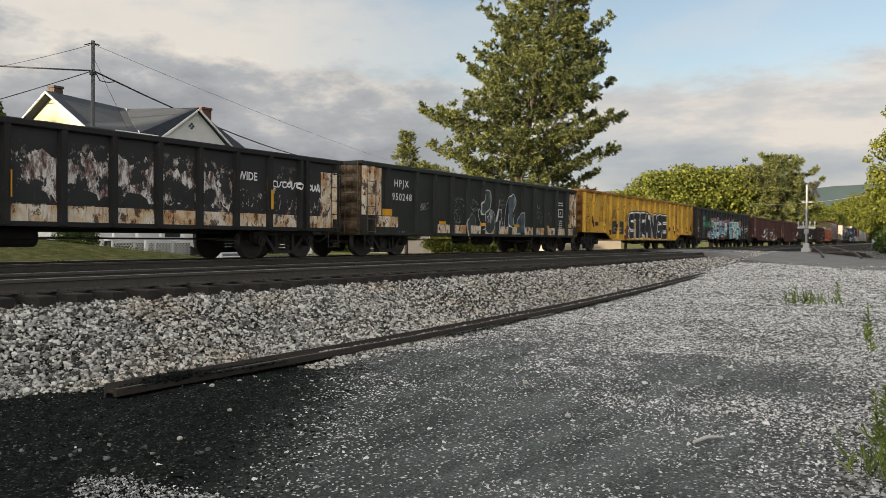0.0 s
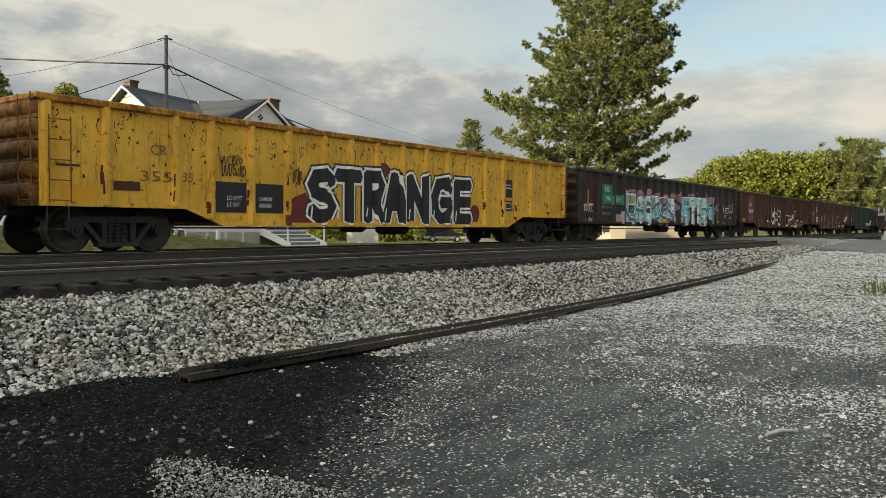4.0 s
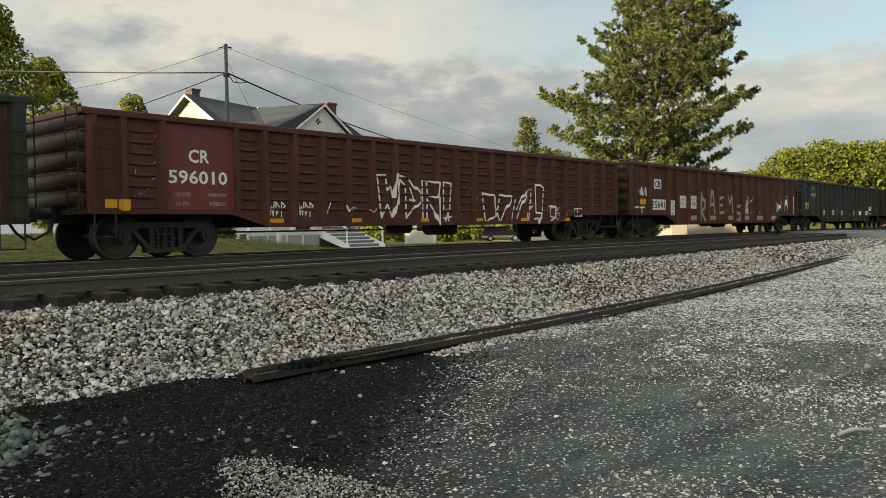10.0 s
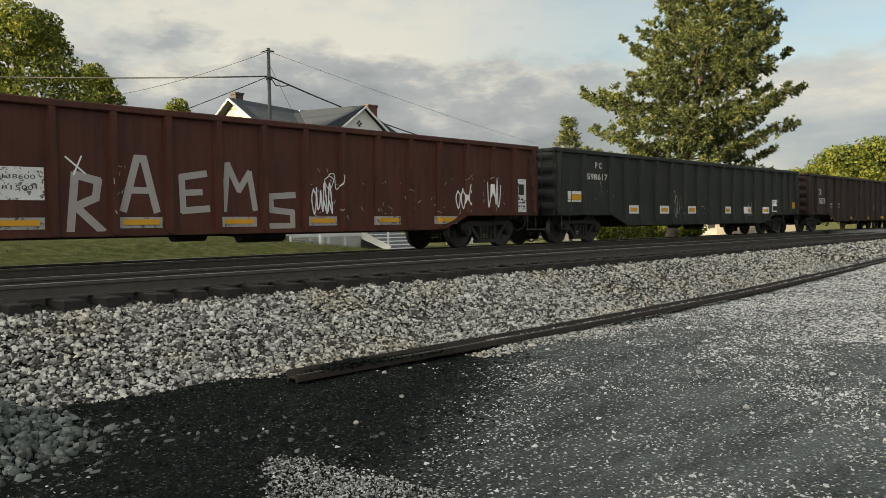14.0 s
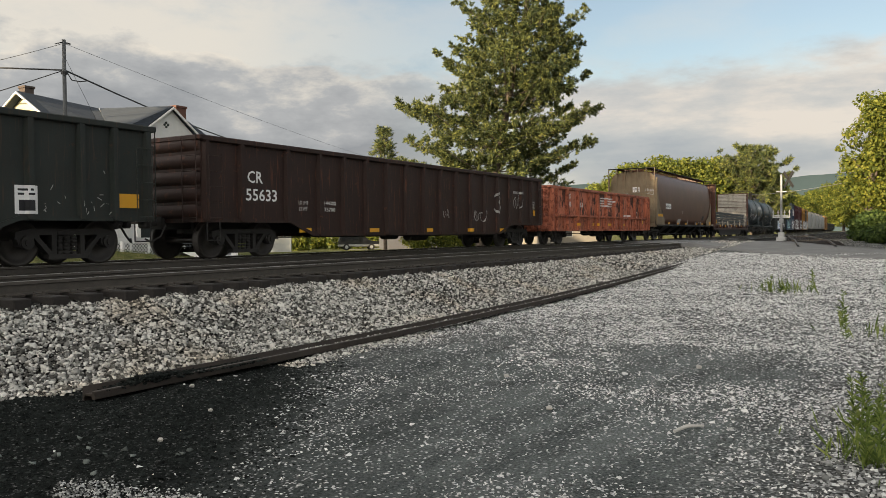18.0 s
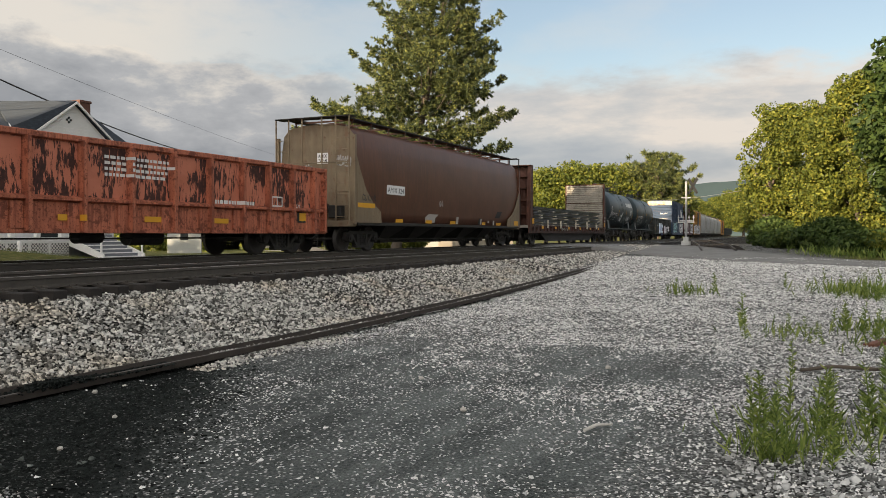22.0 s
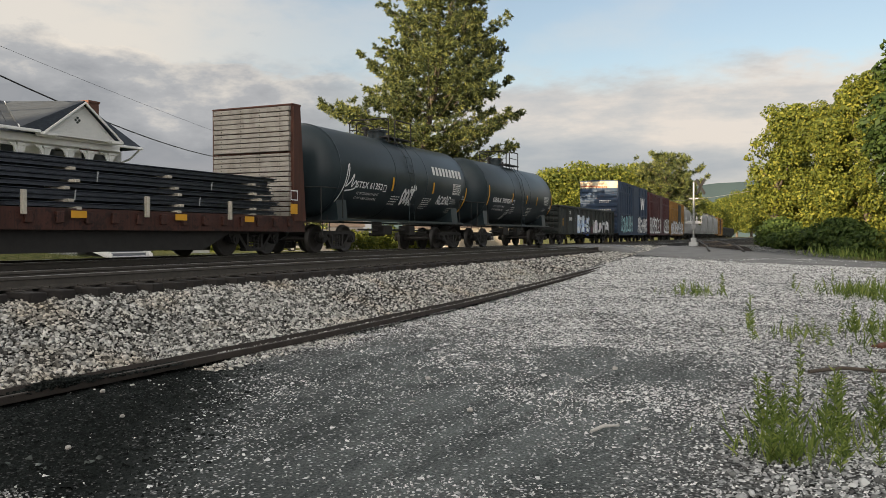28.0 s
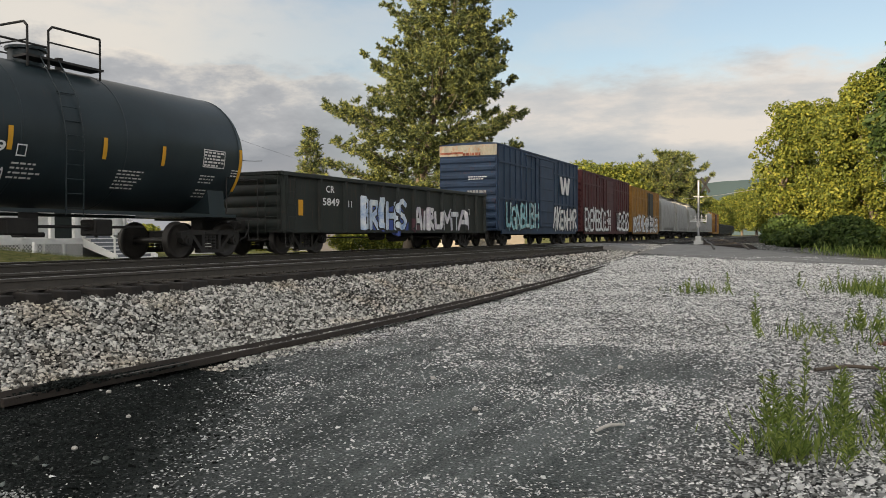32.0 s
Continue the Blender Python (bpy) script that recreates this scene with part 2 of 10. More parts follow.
class M:
    """Collects vertices and faces of one mesh."""

    def __init__(self):
        self.v, self.f, self.sm = [], [], []

    def add(self, verts, faces, smooth=False):
        o = len(self.v)
        self.v += [tuple(p) for p in verts]
        self.f += [tuple(i + o for i in q) for q in faces]
        self.sm += [smooth] * len(faces)
        return self

    def box(self, x0, x1, y0, y1, z0, z1, bev=0.0):
        if bev <= 0:
            v = [(x, y, z) for z in (z0, z1) for y in (y0, y1) for x in (x0, x1)]
            return self.add(v, [(0, 2, 3, 1), (4, 5, 7, 6), (0, 1, 5, 4), (2, 6, 7, 3), (0, 4, 6, 2), (1, 3, 7, 5)])
        b = min(bev, (x1 - x0) / 2.1, (y1 - y0) / 2.1, (z1 - z0) / 2.1)
        bm = bmesh.new()
        bmesh.ops.create_cube(bm, size=1)
        for w in bm.verts:
            w.co = ((x0 + x1) / 2 + w.co.x * (x1 - x0), (y0 + y1) / 2 + w.co.y * (y1 - y0), (z0 + z1) / 2 + w.co.z * (z1 - z0))
        bmesh.ops.bevel(bm, geom=bm.edges[:], offset=b, segments=1, affect="EDGES")
        return self.take(bm)

    def take(self, bm, smooth=False):
        bm.verts.index_update()
        self.add([w.co[:] for w in bm.verts], [[w.index for w in q.verts] for q in bm.faces], smooth)
        bm.free()
        return self

    def cyl(self, p0, p1, r0, r1=None, n=12, caps=True, smooth=True):
        r1 = r0 if r1 is None else r1
        p0, p1 = Vector(p0), Vector(p1)
        d = (p1 - p0).normalized()
        a = d.orthogonal().normalized()
        b = d.cross(a)
        vs = []
        for p, r in ((p0, r0), (p1, r1)):
            for i in range(n):
                t = 2 * math.pi * i / n
                vs.append(p + (a * math.cos(t) + b * math.sin(t)) * r)
        self.add(vs, [(i, (i + 1) % n, n + (i + 1) % n, n + i) for i in range(n)], smooth)
        if caps:
            self.add(vs, [tuple(range(n - 1, -1, -1)), tuple(range(n, 2 * n))])
        return self

    def tube(self, pts, r, n=6):
        for a, b in zip(pts, pts[1:]):
            self.cyl(a, b, r, n=n)
        return self

    def prism(self, poly, axis, a, b):
        """Extrude a polygon (pairs of the two other axes, in order) from a to b along axis."""
        def at(p, t):
            return {"x": (t, p[0], p[1]), "y": (p[0], t, p[1]), "z": (p[0], p[1], t)}[axis]
        n = len(poly)
        vs = [at(p, a) for p in poly] + [at(p, b) for p in poly]
        self.add(vs, [(i, (i + 1) % n, n + (i + 1) % n, n + i) for i in range(n)])
        return self.add(vs, [tuple(range(n - 1, -1, -1)), tuple(range(n, 2 * n))])

    def lathe(self, prof, axis="x", n=28, center=(0, 0, 0), smooth=True, arc=(0, 360)):
        """prof: pairs (along the axis, radius)."""
        full = arc[1] - arc[0] >= 360
        m = n if full else n + 1
        vs = []
        for h, r in prof:
            for i in range(m):
                t = radians(arc[0] + (arc[1] - arc[0]) * i / n)
                c, s = r * math.cos(t), r * math.sin(t)
                p = {"x": (h, c, s), "y": (c, h, s), "z": (c, s, h)}[axis]
                vs.append((p[0] + center[0], p[1] + center[1], p[2] + center[2]))
        fs = []
        for j in range(len(prof) - 1):
            for i in range(n):
                k = (i + 1) % m if full else i + 1
                fs.append((j * m + i, j * m + k, (j + 1) * m + k, (j + 1) * m + i))
        return self.add(vs, fs, smooth)

    def mesh(self, name):
        me = bpy.data.meshes.new(name)
        me.from_pydata(self.v, [], self.f)
        me.polygons.foreach_set("use_smooth", self.sm)
        bm = bmesh.new()
        bm.from_mesh(me)
        bmesh.ops.recalc_face_normals(bm, faces=bm.faces[:])
        bm.to_mesh(me)
        bm.free()
        me.update()
        return me


def part(name, m, material, parent=None, label="", loc=None):
    me = m if isinstance(m, bpy.types.Mesh) else m.mesh(name)
    if material and not me.materials:
        me.materials.append(material)
    ob = new(name, me)
    if parent:
        ob.parent = parent
    if loc:
        ob.location = loc
    if label:
        tagged(ob, label)
    return ob


# ---- the ground ----
RAIL = 1.05                        # top of the rails
NEAR_Y, FAR_Y = 10.64, 15.66       # centre lines of the two tracks
BEND = (26.0, 93.6, 1487.0)        # the line bends gently left between these X


def bend(x):
    a = min(max(x - BEND[0], 0), BEND[1] - BEND[0])
    return a * a / 2 / BEND[2] + max(x - BEND[1], 0) * (BEND[1] - BEND[0]) / BEND[2]


def bend_turn(x):
    return math.atan(min(max(x - BEND[0], 0), BEND[1] - BEND[0]) / BEND[2])


def smooth(a, b, x):
    t = min(max((x - a) / (b - a), 0), 1)
    return t * t * (3 - 2 * t)


def lot(x):
    """Height of the gravel lot, which climbs towards the crossing."""
    if x < 9:
        return 0.0
    if x < 29:
        return 0.00125 * (x - 9) ** 2
    return min(0.5 + (x - 29) * 0.035, RAIL - 0.03)


def ground_z(x, y):
    yy = y - bend(x)
    low = lot(x)
    if y < 2:      # the lot falls off a little to the side of the bushes
        low -= 0.02 * (2 - y) * smooth(10, 30, x)
        low = max(low, 0.0)
    bed = RAIL - 0.255
    far = RAIL - 0.40 - 0.02 * max(yy - 22, 0) * smooth(30, 60, x) - 0.006 * max(yy - 22, 0)
    far = max(far, -1.0) + 0.125 * min(max(22.5 - x, 0), 7) * smooth(19.2, 24.5, yy)
    if yy < 9.8:
        z = low + (bed - low) * smooth(7.2, 9.85, yy) if bed > low else low
    elif yy < 17.3:
        z = bed
    else:
        z = bed + (far - bed) * smooth(17.3, 19.0, yy)
    return z


def lot_z(x, y):
    """The trodden surface of the lot: swells, wheel ruts along the track, banked coal fines."""
    z = ground_z(x, y)
    if not (-6 < x < 40 and -4 < y < 9.2):
        return z
    z += 0.035 * noise.noise((x * 0.6, y * 0.6, 3.1)) + 0.012 * noise.noise((x * 2.5, y * 2.5, 1.7))
    v = y - 0.10 * x
    packed = smooth(0.4, 1.6, y) * (1 - smooth(10, 14, x)) * (1 - smooth(6.0, 6.6, y))
    z += packed * (0.020 * noise.noise((x * 0.35, v * 2.1, 8.0)) + 0.030 * abs(noise.noise((x * 0.22, v * 1.15, 4.4))) + 0.010 * noise.noise((x * 0.9, v * 5.5, 2.0)))
    coal = (1 - smooth(6.6, 8.6, x)) * smooth(4.6, 6.4, y) * (1 - smooth(7.15, 7.6, y))
    if coal > 0:
        z += coal * (0.035 + 0.055 * noise.noise((x * 0.9, y * 1.4, 5.0)) + 0.030 * noise.noise((x * 3.1, y * 3.4, 6.0)) + 0.016 * noise.noise((x * 7.5, y * 8.0, 1.0)))
        z += 0.085 * coal * math.exp(-((y - 7.16) / 0.28) ** 2) * (1 - smooth(4.4, 5.1, x))
        z -= 0.045 * coal * smooth(4.7, 5.2, x) * smooth(6.3, 6.75, y)
    return z


def ground_material():
    k = Nodes("lot_and_yard_soil")
    sep = k.n("SeparateXYZ")
    k.link(k.coords(), sep.inputs["Vector"])
    x, y = sep.outputs["X"], sep.outputs["Y"]

    def band(v, a, b, fuzz, scale=0.7):
        """1 above b, 0 below a, with a ragged edge."""
        m = k.n("Math")
        m.operation = "MULTIPLY_ADD"
        k.link(k.noise(scale, 6, 0.65), m.inputs[0])
        m.inputs[1].default_value = fuzz
        k.link(v, m.inputs[2])
        r = k.n("MapRange")
        r.inputs["From Min"].default_value, r.inputs["From Max"].default_value = a + fuzz / 2, b + fuzz / 2
        k.link(m.outputs[0], r.inputs["Value"])
        return r.outputs[0]

    def times(a, b):
        m = k.n("Math")
        m.operation = "MULTIPLY"
        for i, v in enumerate((a, b)):
            if isinstance(v, float):
                m.inputs[i].default_value = v
            else:
                k.link(v, m.inputs[i])
        return m.outputs[0]

    def more(a, b):
        m = k.n("Math")
        m.operation = "MAXIMUM"
        k.link(a, m.inputs[0])
        k.link(b, m.inputs[1])
        return m.outputs[0]

    def steps_(v, a, b):
        r = k.n("MapRange")
        r.inputs["From Min"].default_value, r.inputs["From Max"].default_value = a, b
        k.link(v, r.inputs["Value"])
        return r.outputs[0]

    def inv(a):
        m = k.n("Math")
        m.operation = "SUBTRACT"
        m.inputs[0].default_value = 1.0
        k.link(a, m.inputs[1])
        return m.outputs[0]

    def cells(scale):
        v = k.n("TexVoronoi", Scale=scale)
        # a little warp keeps the stones from looking like a mosaic
        w = k.n("TexNoise", Scale=scale * 0.6, Detail=2)
        k.link(k.coords(), w.inputs["Vector"])
        ad = k.n("VectorMath")
        ad.operation = "MULTIPLY_ADD"
        k.link(w.outputs["Color"], ad.inputs[0])
        ad.inputs[1].default_value = (0.6 / scale,) * 3
        k.link(k.coords(), ad.inputs[2])
        k.link(ad.outputs[0], v.inputs["Vector"])
        c = k.n("SeparateColor")
        k.link(v.outputs["Color"], c.inputs["Color"])
        return c.outputs, v.outputs["Distance"]

    (ra, rb, rc), dist = cells(34.0)
    # gap paints the shade between the stones as darker colour
    gap = k.ramp(dist, [(0.40, g(1.0)), (0.62, g(0.10))])
    gravel = k.mix(1.0, k.ramp(ra, [(0.0, (0.05, 0.054, 0.053)), (0.40, (0.15, 0.156, 0.153)), (0.75, (0.40, 0.41, 0.40)), (1.0, (0.72, 0.73, 0.71))]), gap, "MULTIPLY")
    (ka, kb, kc), kdist = cells(15.0)
    dark = times(steps_(ka, 0.80, 0.82), inv(steps_(kdist, 0.26, 0.40)))
    gravel = k.mix(times(dark, 0.85), gravel, (0.085, 0.085, 0.088))
    gravel = k.mix(k.ramp(k.noise(0.9, 7, 0.7), [(0.46, g(0.0)), (0.70, g(0.65))]), gravel, (0.14, 0.138, 0.132))
    soil = k.mix(0.5, k.ramp(k.noise(1.5, 7, 0.65, (0.35, 1.5, 1.0)), [(0.34, (0.022, 0.029, 0.029)), (0.64, (0.215, 0.238, 0.234))]), k.ramp(k.noise(45, 4, 0.7), [(0.38, (0.020, 0.025, 0.024)), (0.62, (0.22, 0.240, 0.232))]))
    coal_col = k.ramp(k.noise(7, 6, 0.7), [(0.3, (0.004, 0.0052, 0.0048)), (0.72, (0.019, 0.0225, 0.021))])
    slant = k.n("Math")
    slant.operation = "MULTIPLY_ADD"
    k.link(x, slant.inputs[0])
    slant.inputs[1].default_value = -0.62
    k.link(y, slant.inputs[2])
    across = slant.outputs[0]
    sooty = times(times(inv(band(x, 7.5, 10.5, 2.0, 0.4)), band(across, -1.0, 1.8, 1.6, 0.6)), 0.62)
    soil = k.mix(sooty, soil, coal_col)
    # white flecks sown unevenly over the packed soil
    (fa, fb, fc), fdist = cells(31.0)
    sown = k.n("Math")
    sown.operation = "MULTIPLY_ADD"
    k.link(k.noise(0.9, 6, 0.65), sown.inputs[0])
    sown.inputs[1].default_value = 0.75
    k.link(fa, sown.inputs[2])
    fleck = times(steps_(sown.outputs[0], 0.98, 1.01), inv(steps_(fdist, 0.26, 0.42)))
    thin = k.mix(fleck, soil, k.ramp(fb, [(0.0, g(0.40)), (1.0, (0.82, 0.82, 0.80))]))
    dense = more(more(band(x, 9.2, 14.5, 5.5, 0.45), inv(band(y, 0.3, 1.5, 1.8, 0.5))), times(times(band(y, 5.7, 6.3, 1.0, 0.8), band(x, 8.0, 9.0, 1.2, 0.6)), inv(band(y, 7.4, 7.6, 0.4))))
    bare = k.ramp(k.noise(0.5, 6, 0.6), [(0.60, g(1.0)), (0.68, g(0.35))])
    dense = times(dense, bare)
    lot_col = k.mix(dense, thin, gravel)
    coal = times(times(inv(band(x, 7.4, 9.0, 1.4, 0.8)), band(across, 1.0, 2.1, 1.3, 0.9)), inv(band(y, 7.5, 7.7, 0.5, 1.2)))
    lot_col = k.mix(coal, lot_col, k.mix(times(fleck, 0.2), coal_col, (0.6, 0.6, 0.59)))
    # the bed below the ballast is darkened to paint shade between its stones
    stone = k.mix(1.0, k.ramp(rb, [(0.0, (0.014, 0.014, 0.013)), (0.6, (0.05, 0.050, 0.047)), (1.0, (0.15, 0.148, 0.14))]), gap, "MULTIPLY")
    col = k.mix(band(y, 7.55, 7.7, 0.4, 1.5), lot_col, stone)
    grass = k.ramp(k.noise(3, 7, 0.7), [(0.34, (0.055, 0.070, 0.022)), (0.5, (0.115, 0.122, 0.042)), (0.66, (0.21, 0.185, 0.080))])
    col = k.mix(band(y, 18.4, 18.8, 0.5, 0.8), col, grass)
    col = k.mix(times(inv(band(y, -1.5, -0.5, 3.0, 0.3)), band(x, 26.0, 30.0, 4.0, 0.4)), col, grass)
    col = k.mix(band(x, 54.0, 60.0, 6.0, 0.3), col, k.mix(band(y, 17.0, 19.0, 1.0), stone, grass))
    rough = k.n("Math")
    rough.operation = "ADD"
    k.link(inv(dist), rough.inputs[0])
    k.link(times(k.noise(16, 6, 0.75), 1.6), rough.inputs[1])
    k.bump(rough.outputs[0], 0.8, 0.03)
    return k.done(col, 0.95, 0.0, 0.06)


def ground_sheet():
    def steps(spans):
        out = []
        for a, b, s in spans:
            out += list(np.arange(a, b, s))
        return np.array(out)
    xs = steps([(-2500, -200, 200), (-200, -30, 17), (-30, -6, 2), (-6, 1.5, 0.5), (1.5, 12, 0.11), (12, 40, 0.4), (40, 120, 2), (120, 400, 20), (400, 3200, 200)])
    ys = steps([(-2500, -100, 200), (-100, -12, 11), (-12, -2, 1), (-2, 0, 0.2), (0, 7.6, 0.1), (7.6, 9.6, 0.2), (9.6, 17, 0.6), (17, 20, 0.3), (20, 60, 3), (60, 400, 20), (400, 3200, 200)])
    vs, fs = [], []
    for y in ys:
        for x in xs:
            z = lot_z(x, y)
            if x > 300 or y > 300 or x < -300:
                z -= 0.5
            vs.append((x, y, z))
    nx = len(xs)
    for j in range(len(ys) - 1):
        for i in range(nx - 1):
            a = j * nx + i
            fs.append((a, a + 1, a + nx + 1, a + nx))
    m = M().add(vs, fs, True)
    ob = part("ground", m, ground_material())
    return tagged(ob, "grey gravel lot, ballast bed and grassy yard", "ground", kind="structure")


ground_sheet()


def stone_field(name, spots, sizes, material, label, category, flat=0.7, seed=1, chip=False):
    """Many small angular stones in one mesh. spots: N x 3 places, sizes: N radii."""
    rng = np.random.default_rng(seed)
    bm = bmesh.new()
    if chip == "flake":      # a four-sided flake
        ring = [bm.verts.new(q) for q in ((-0.9, -0.7, -0.5), (0.8, -0.8, -0.5), (0.9, 0.75, -0.5), (-0.75, 0.85, -0.5))]
        tip = bm.verts.new((0.1, 0.0, 0.75))
        for i in range(4):
            bm.faces.new((ring[i], ring[(i + 1) % 4], tip))
    elif chip:
        bmesh.ops.create_cube(bm, size=1.25)
        under = [f for f in bm.faces if f.normal.z < -0.5]
        bmesh.ops.delete(bm, geom=under, context="FACES_ONLY")
        bmesh.ops.triangulate(bm, faces=bm.faces[:])
    else:
        bmesh.ops.create_icosphere(bm, subdivisions=1, radius=1)
    bm.verts.index_update()
    base = np.array([v.co[:] for v in bm.verts])
    tri = np.array([[v.index for v in f.verts] for f in bm.faces])
    bm.free()
    n, nv = len(spots), len(base)
    kinds = base[None] * rng.uniform(0.62, 1.22, (40, nv, 1)) + rng.normal(size=(40, nv, 3)) * 0.17
    kinds[:, :, 2] *= flat
    pick = rng.integers(0, 40, n)
    a, b = rng.uniform(0, 2 * np.pi, n), rng.uniform(-0.75, 0.75, n)
    ca, sa, cb, sb = np.cos(a), np.sin(a), np.cos(b), np.sin(b)
    rot = np.zeros((n, 3, 3))
    rot[:, 0, 0], rot[:, 0, 1], rot[:, 0, 2] = ca, -sa * cb, sa * sb
    rot[:, 1, 0], rot[:, 1, 1], rot[:, 1, 2] = sa, ca * cb, -ca * sb
    rot[:, 2, 1], rot[:, 2, 2] = sb, cb
    stretch = rng.uniform(0.62, 1.45, (n, 1, 3))
    v = np.einsum("nij,nkj->nki", rot, kinds[pick] * stretch) * sizes[:, None, None] + spots[:, None, :]
    f = (tri[None] + (np.arange(n) * nv)[:, None, None]).reshape(-1, 3)
    me = bpy.data.meshes.new(name)
    me.vertices.add(n * nv)
    me.vertices.foreach_set("co", v.astype(np.float32).ravel())
    me.loops.add(len(f) * 3)
    me.loops.foreach_set("vertex_index", f.astype(np.int32).ravel())
    me.polygons.add(len(f))
    me.polygons.foreach_set("loop_start", np.arange(0, len(f) * 3, 3, dtype=np.int32))
    me.update(calc_edges=True)
    me.materials.append(material)
    return tagged(new(name, me), label, category, kind="stuff")


def stone_material(name, stops, dirt=0.25):
    k = Nodes(name)
    geo = k.n("NewGeometry")
    col = k.ramp(geo.outputs["Random Per Island"], stops)
    fine = k.noise(60, 3)
    col = k.mix(dirt, col, k.ramp(fine, [(0.3, (0.05, 0.045, 0.04)), (0.7, (0.45, 0.43, 0.40))]))
    if dirt > 0.2:      # rust-brown staining in patches
        tan = k.ramp(k.noise(0.75, 5, 0.6), [(0.52, g(0.0)), (0.72, g(0.34))])
        col = k.mix(tan, col, k.mix(1.0, col, (0.95, 0.68, 0.36), "MULTIPLY"))
    return k.done(col, 0.92, 0.0, 0.08)


BALLAST = stone_material("ballast_stone", [(0.0, (0.020, 0.021, 0.019)), (0.22, (0.06, 0.061, 0.055)), (0.31, (0.20, 0.20, 0.184)), (0.48, (0.42, 0.42, 0.39)), (0.70, (0.66, 0.65, 0.60)), (1.0, (0.98, 0.96, 0.90))])
CHIPS = stone_material("lot_chippings", [(0.0, (0.04, 0.042, 0.042)), (0.14, (0.10, 0.103, 0.102)), (0.22, (0.42, 0.425, 0.415)), (0.6, (0.70, 0.705, 0.69)), (1.0, (0.95, 0.95, 0.92))], 0.10)


PACKED = stone_material("packed_gravel", [(0.0, (0.06, 0.064, 0.062)), (0.25, (0.17, 0.176, 0.172)), (0.6, (0.38, 0.388, 0.38)), (1.0, (0.72, 0.725, 0.71))], 0.12)
COAL = stone_material("coal_crumbs", [(0.0, (0.004, 0.005, 0.0046)), (0.6, (0.012, 0.0145, 0.0135)), (1.0, (0.034, 0.040, 0.037))], 0.0)


def scatter():
    rng = np.random.default_rng(7)
    # ballast shoulder beside the near track
    x = np.concatenate([rng.uniform(1.4, 13, 42000), rng.uniform(13, 25, 22000), rng.uniform(25, 46, 11000)])
    y = rng.uniform(7.2, 9.5, len(x))
    foot = np.array([0.20 * noise.noise((a * 0.8, 0.0, 2.0)) + 0.07 * noise.noise((a * 4.0, 0.0, 6.0)) for a in x])
    keep = y > 7.42 + foot + rng.uniform(-0.06, 0.06, len(x))
    x, y = x[keep], y[keep]
    r = np.clip(rng.lognormal(-3.86, 0.30, len(x)), 0.011, 0.044) * (1 + 0.3 * (x > 25))
    z = np.array([ground_z(a, b + bend(a)) for a, b in zip(x, y)]) + rng.uniform(-0.028, 0.045, len(x)) - np.clip((y - 9.2) * 0.12, 0, 0.04)
    stone_field("ballast", np.stack([x, y + np.array([bend(a) for a in x]), z], 1), r, BALLAST, "pale grey crushed-stone ballast beside the track", "ballast", 0.72, 3, True)
    # ballast between the two tracks and beyond the far one, thin
    n = 9000
    x = rng.uniform(-4, 45, n)
    y = np.where(rng.uniform(size=n) < 0.5, rng.uniform(12.1, 14.2, n), rng.uniform(17.0, 18.4, n))
    z = np.array([ground_z(a, b + bend(a)) for a, b in zip(x, y)]) + rng.uniform(0, 0.03, n)
    stone_field("ballast", np.stack([x, y + np.array([bend(a) for a in x]), z], 1), rng.uniform(0.03, 0.05, n), BALLAST, "dusty ballast between the two tracks", "ballast", 0.75, 4, True)
    # chippings strewn over the lot: thin on the packed soil, thick to the side and towards the road
    n = 330000
    x = 1.9 + 33 * rng.uniform(0, 1, n) ** 1.7
    y = rng.uniform(-3.0, 7.3, n)
    nz = np.array([noise.noise((a * 0.45, b * 0.45, 9.0)) + 0.6 * noise.noise((a * 1.6, b * 1.6, 2.0)) for a, b in zip(x, y)])
    dense = np.clip(np.clip((x + 2.4 * nz - 8.6) / 5.5, 0, 1) + np.clip((1.6 + 0.6 * nz - y) / 1.3, 0, 1), 0, 1)
    coal = np.clip((9.0 - x) / 1.6, 0, 1) * np.clip((y - 0.62 * x - 0.6) / 1.2, 0, 1)
    keep = rng.uniform(size=n) < np.clip(0.17 + 0.62 * nz, 0.03, 0.70) * (1 - 0.975 * coal) + 0.62 * dense * (1 - coal)
    keep &= rng.uniform(size=n) < np.clip((x - 1.9) / 1.3, 0.0, 0.65) + 0.35      # the same spread goes on behind the eye
    behind = rng.uniform(size=(14000, 2)) * np.array([8.0, 10.3]) + np.array([-6.0, -3.0])
    behind = behind[(behind[:, 1] < 1.5) | (rng.uniform(size=len(behind)) < 0.2)]
    x, y = np.concatenate([x[keep], behind[:, 0]]), np.concatenate([y[keep], behind[:, 1]])
    spill = rng.normal(size=(500, 2)) * np.array([0.16, 0.26]) + np.array([3.25, 4.05])
    x, y = np.concatenate([x, spill[:, 0]]), np.concatenate([y, spill[:, 1]])
    z = np.array([lot_z(a, b) for a, b in zip(x, y)]) + 0.004
    stone_field("gravel", np.stack([x, y, z], 1), np.clip(rng.lognormal(-4.70, 0.42, len(x)), 0.004, 0.030) * (0.66 + x / 19), CHIPS, "loose white and grey chippings strewn over the lot", "gravel", 0.7, 5, "flake")
    # ballast spilled over the stub rail
    n = 900
    x = rng.uniform(7.6, 11.2, n)
    y = 6.90 + 0.03 * (x - 9) - np.abs(rng.normal(size=n)) * 0.20
    z = np.array([lot_z(a, b) for a, b in zip(x, y)]) + rng.uniform(0, 0.02, n)
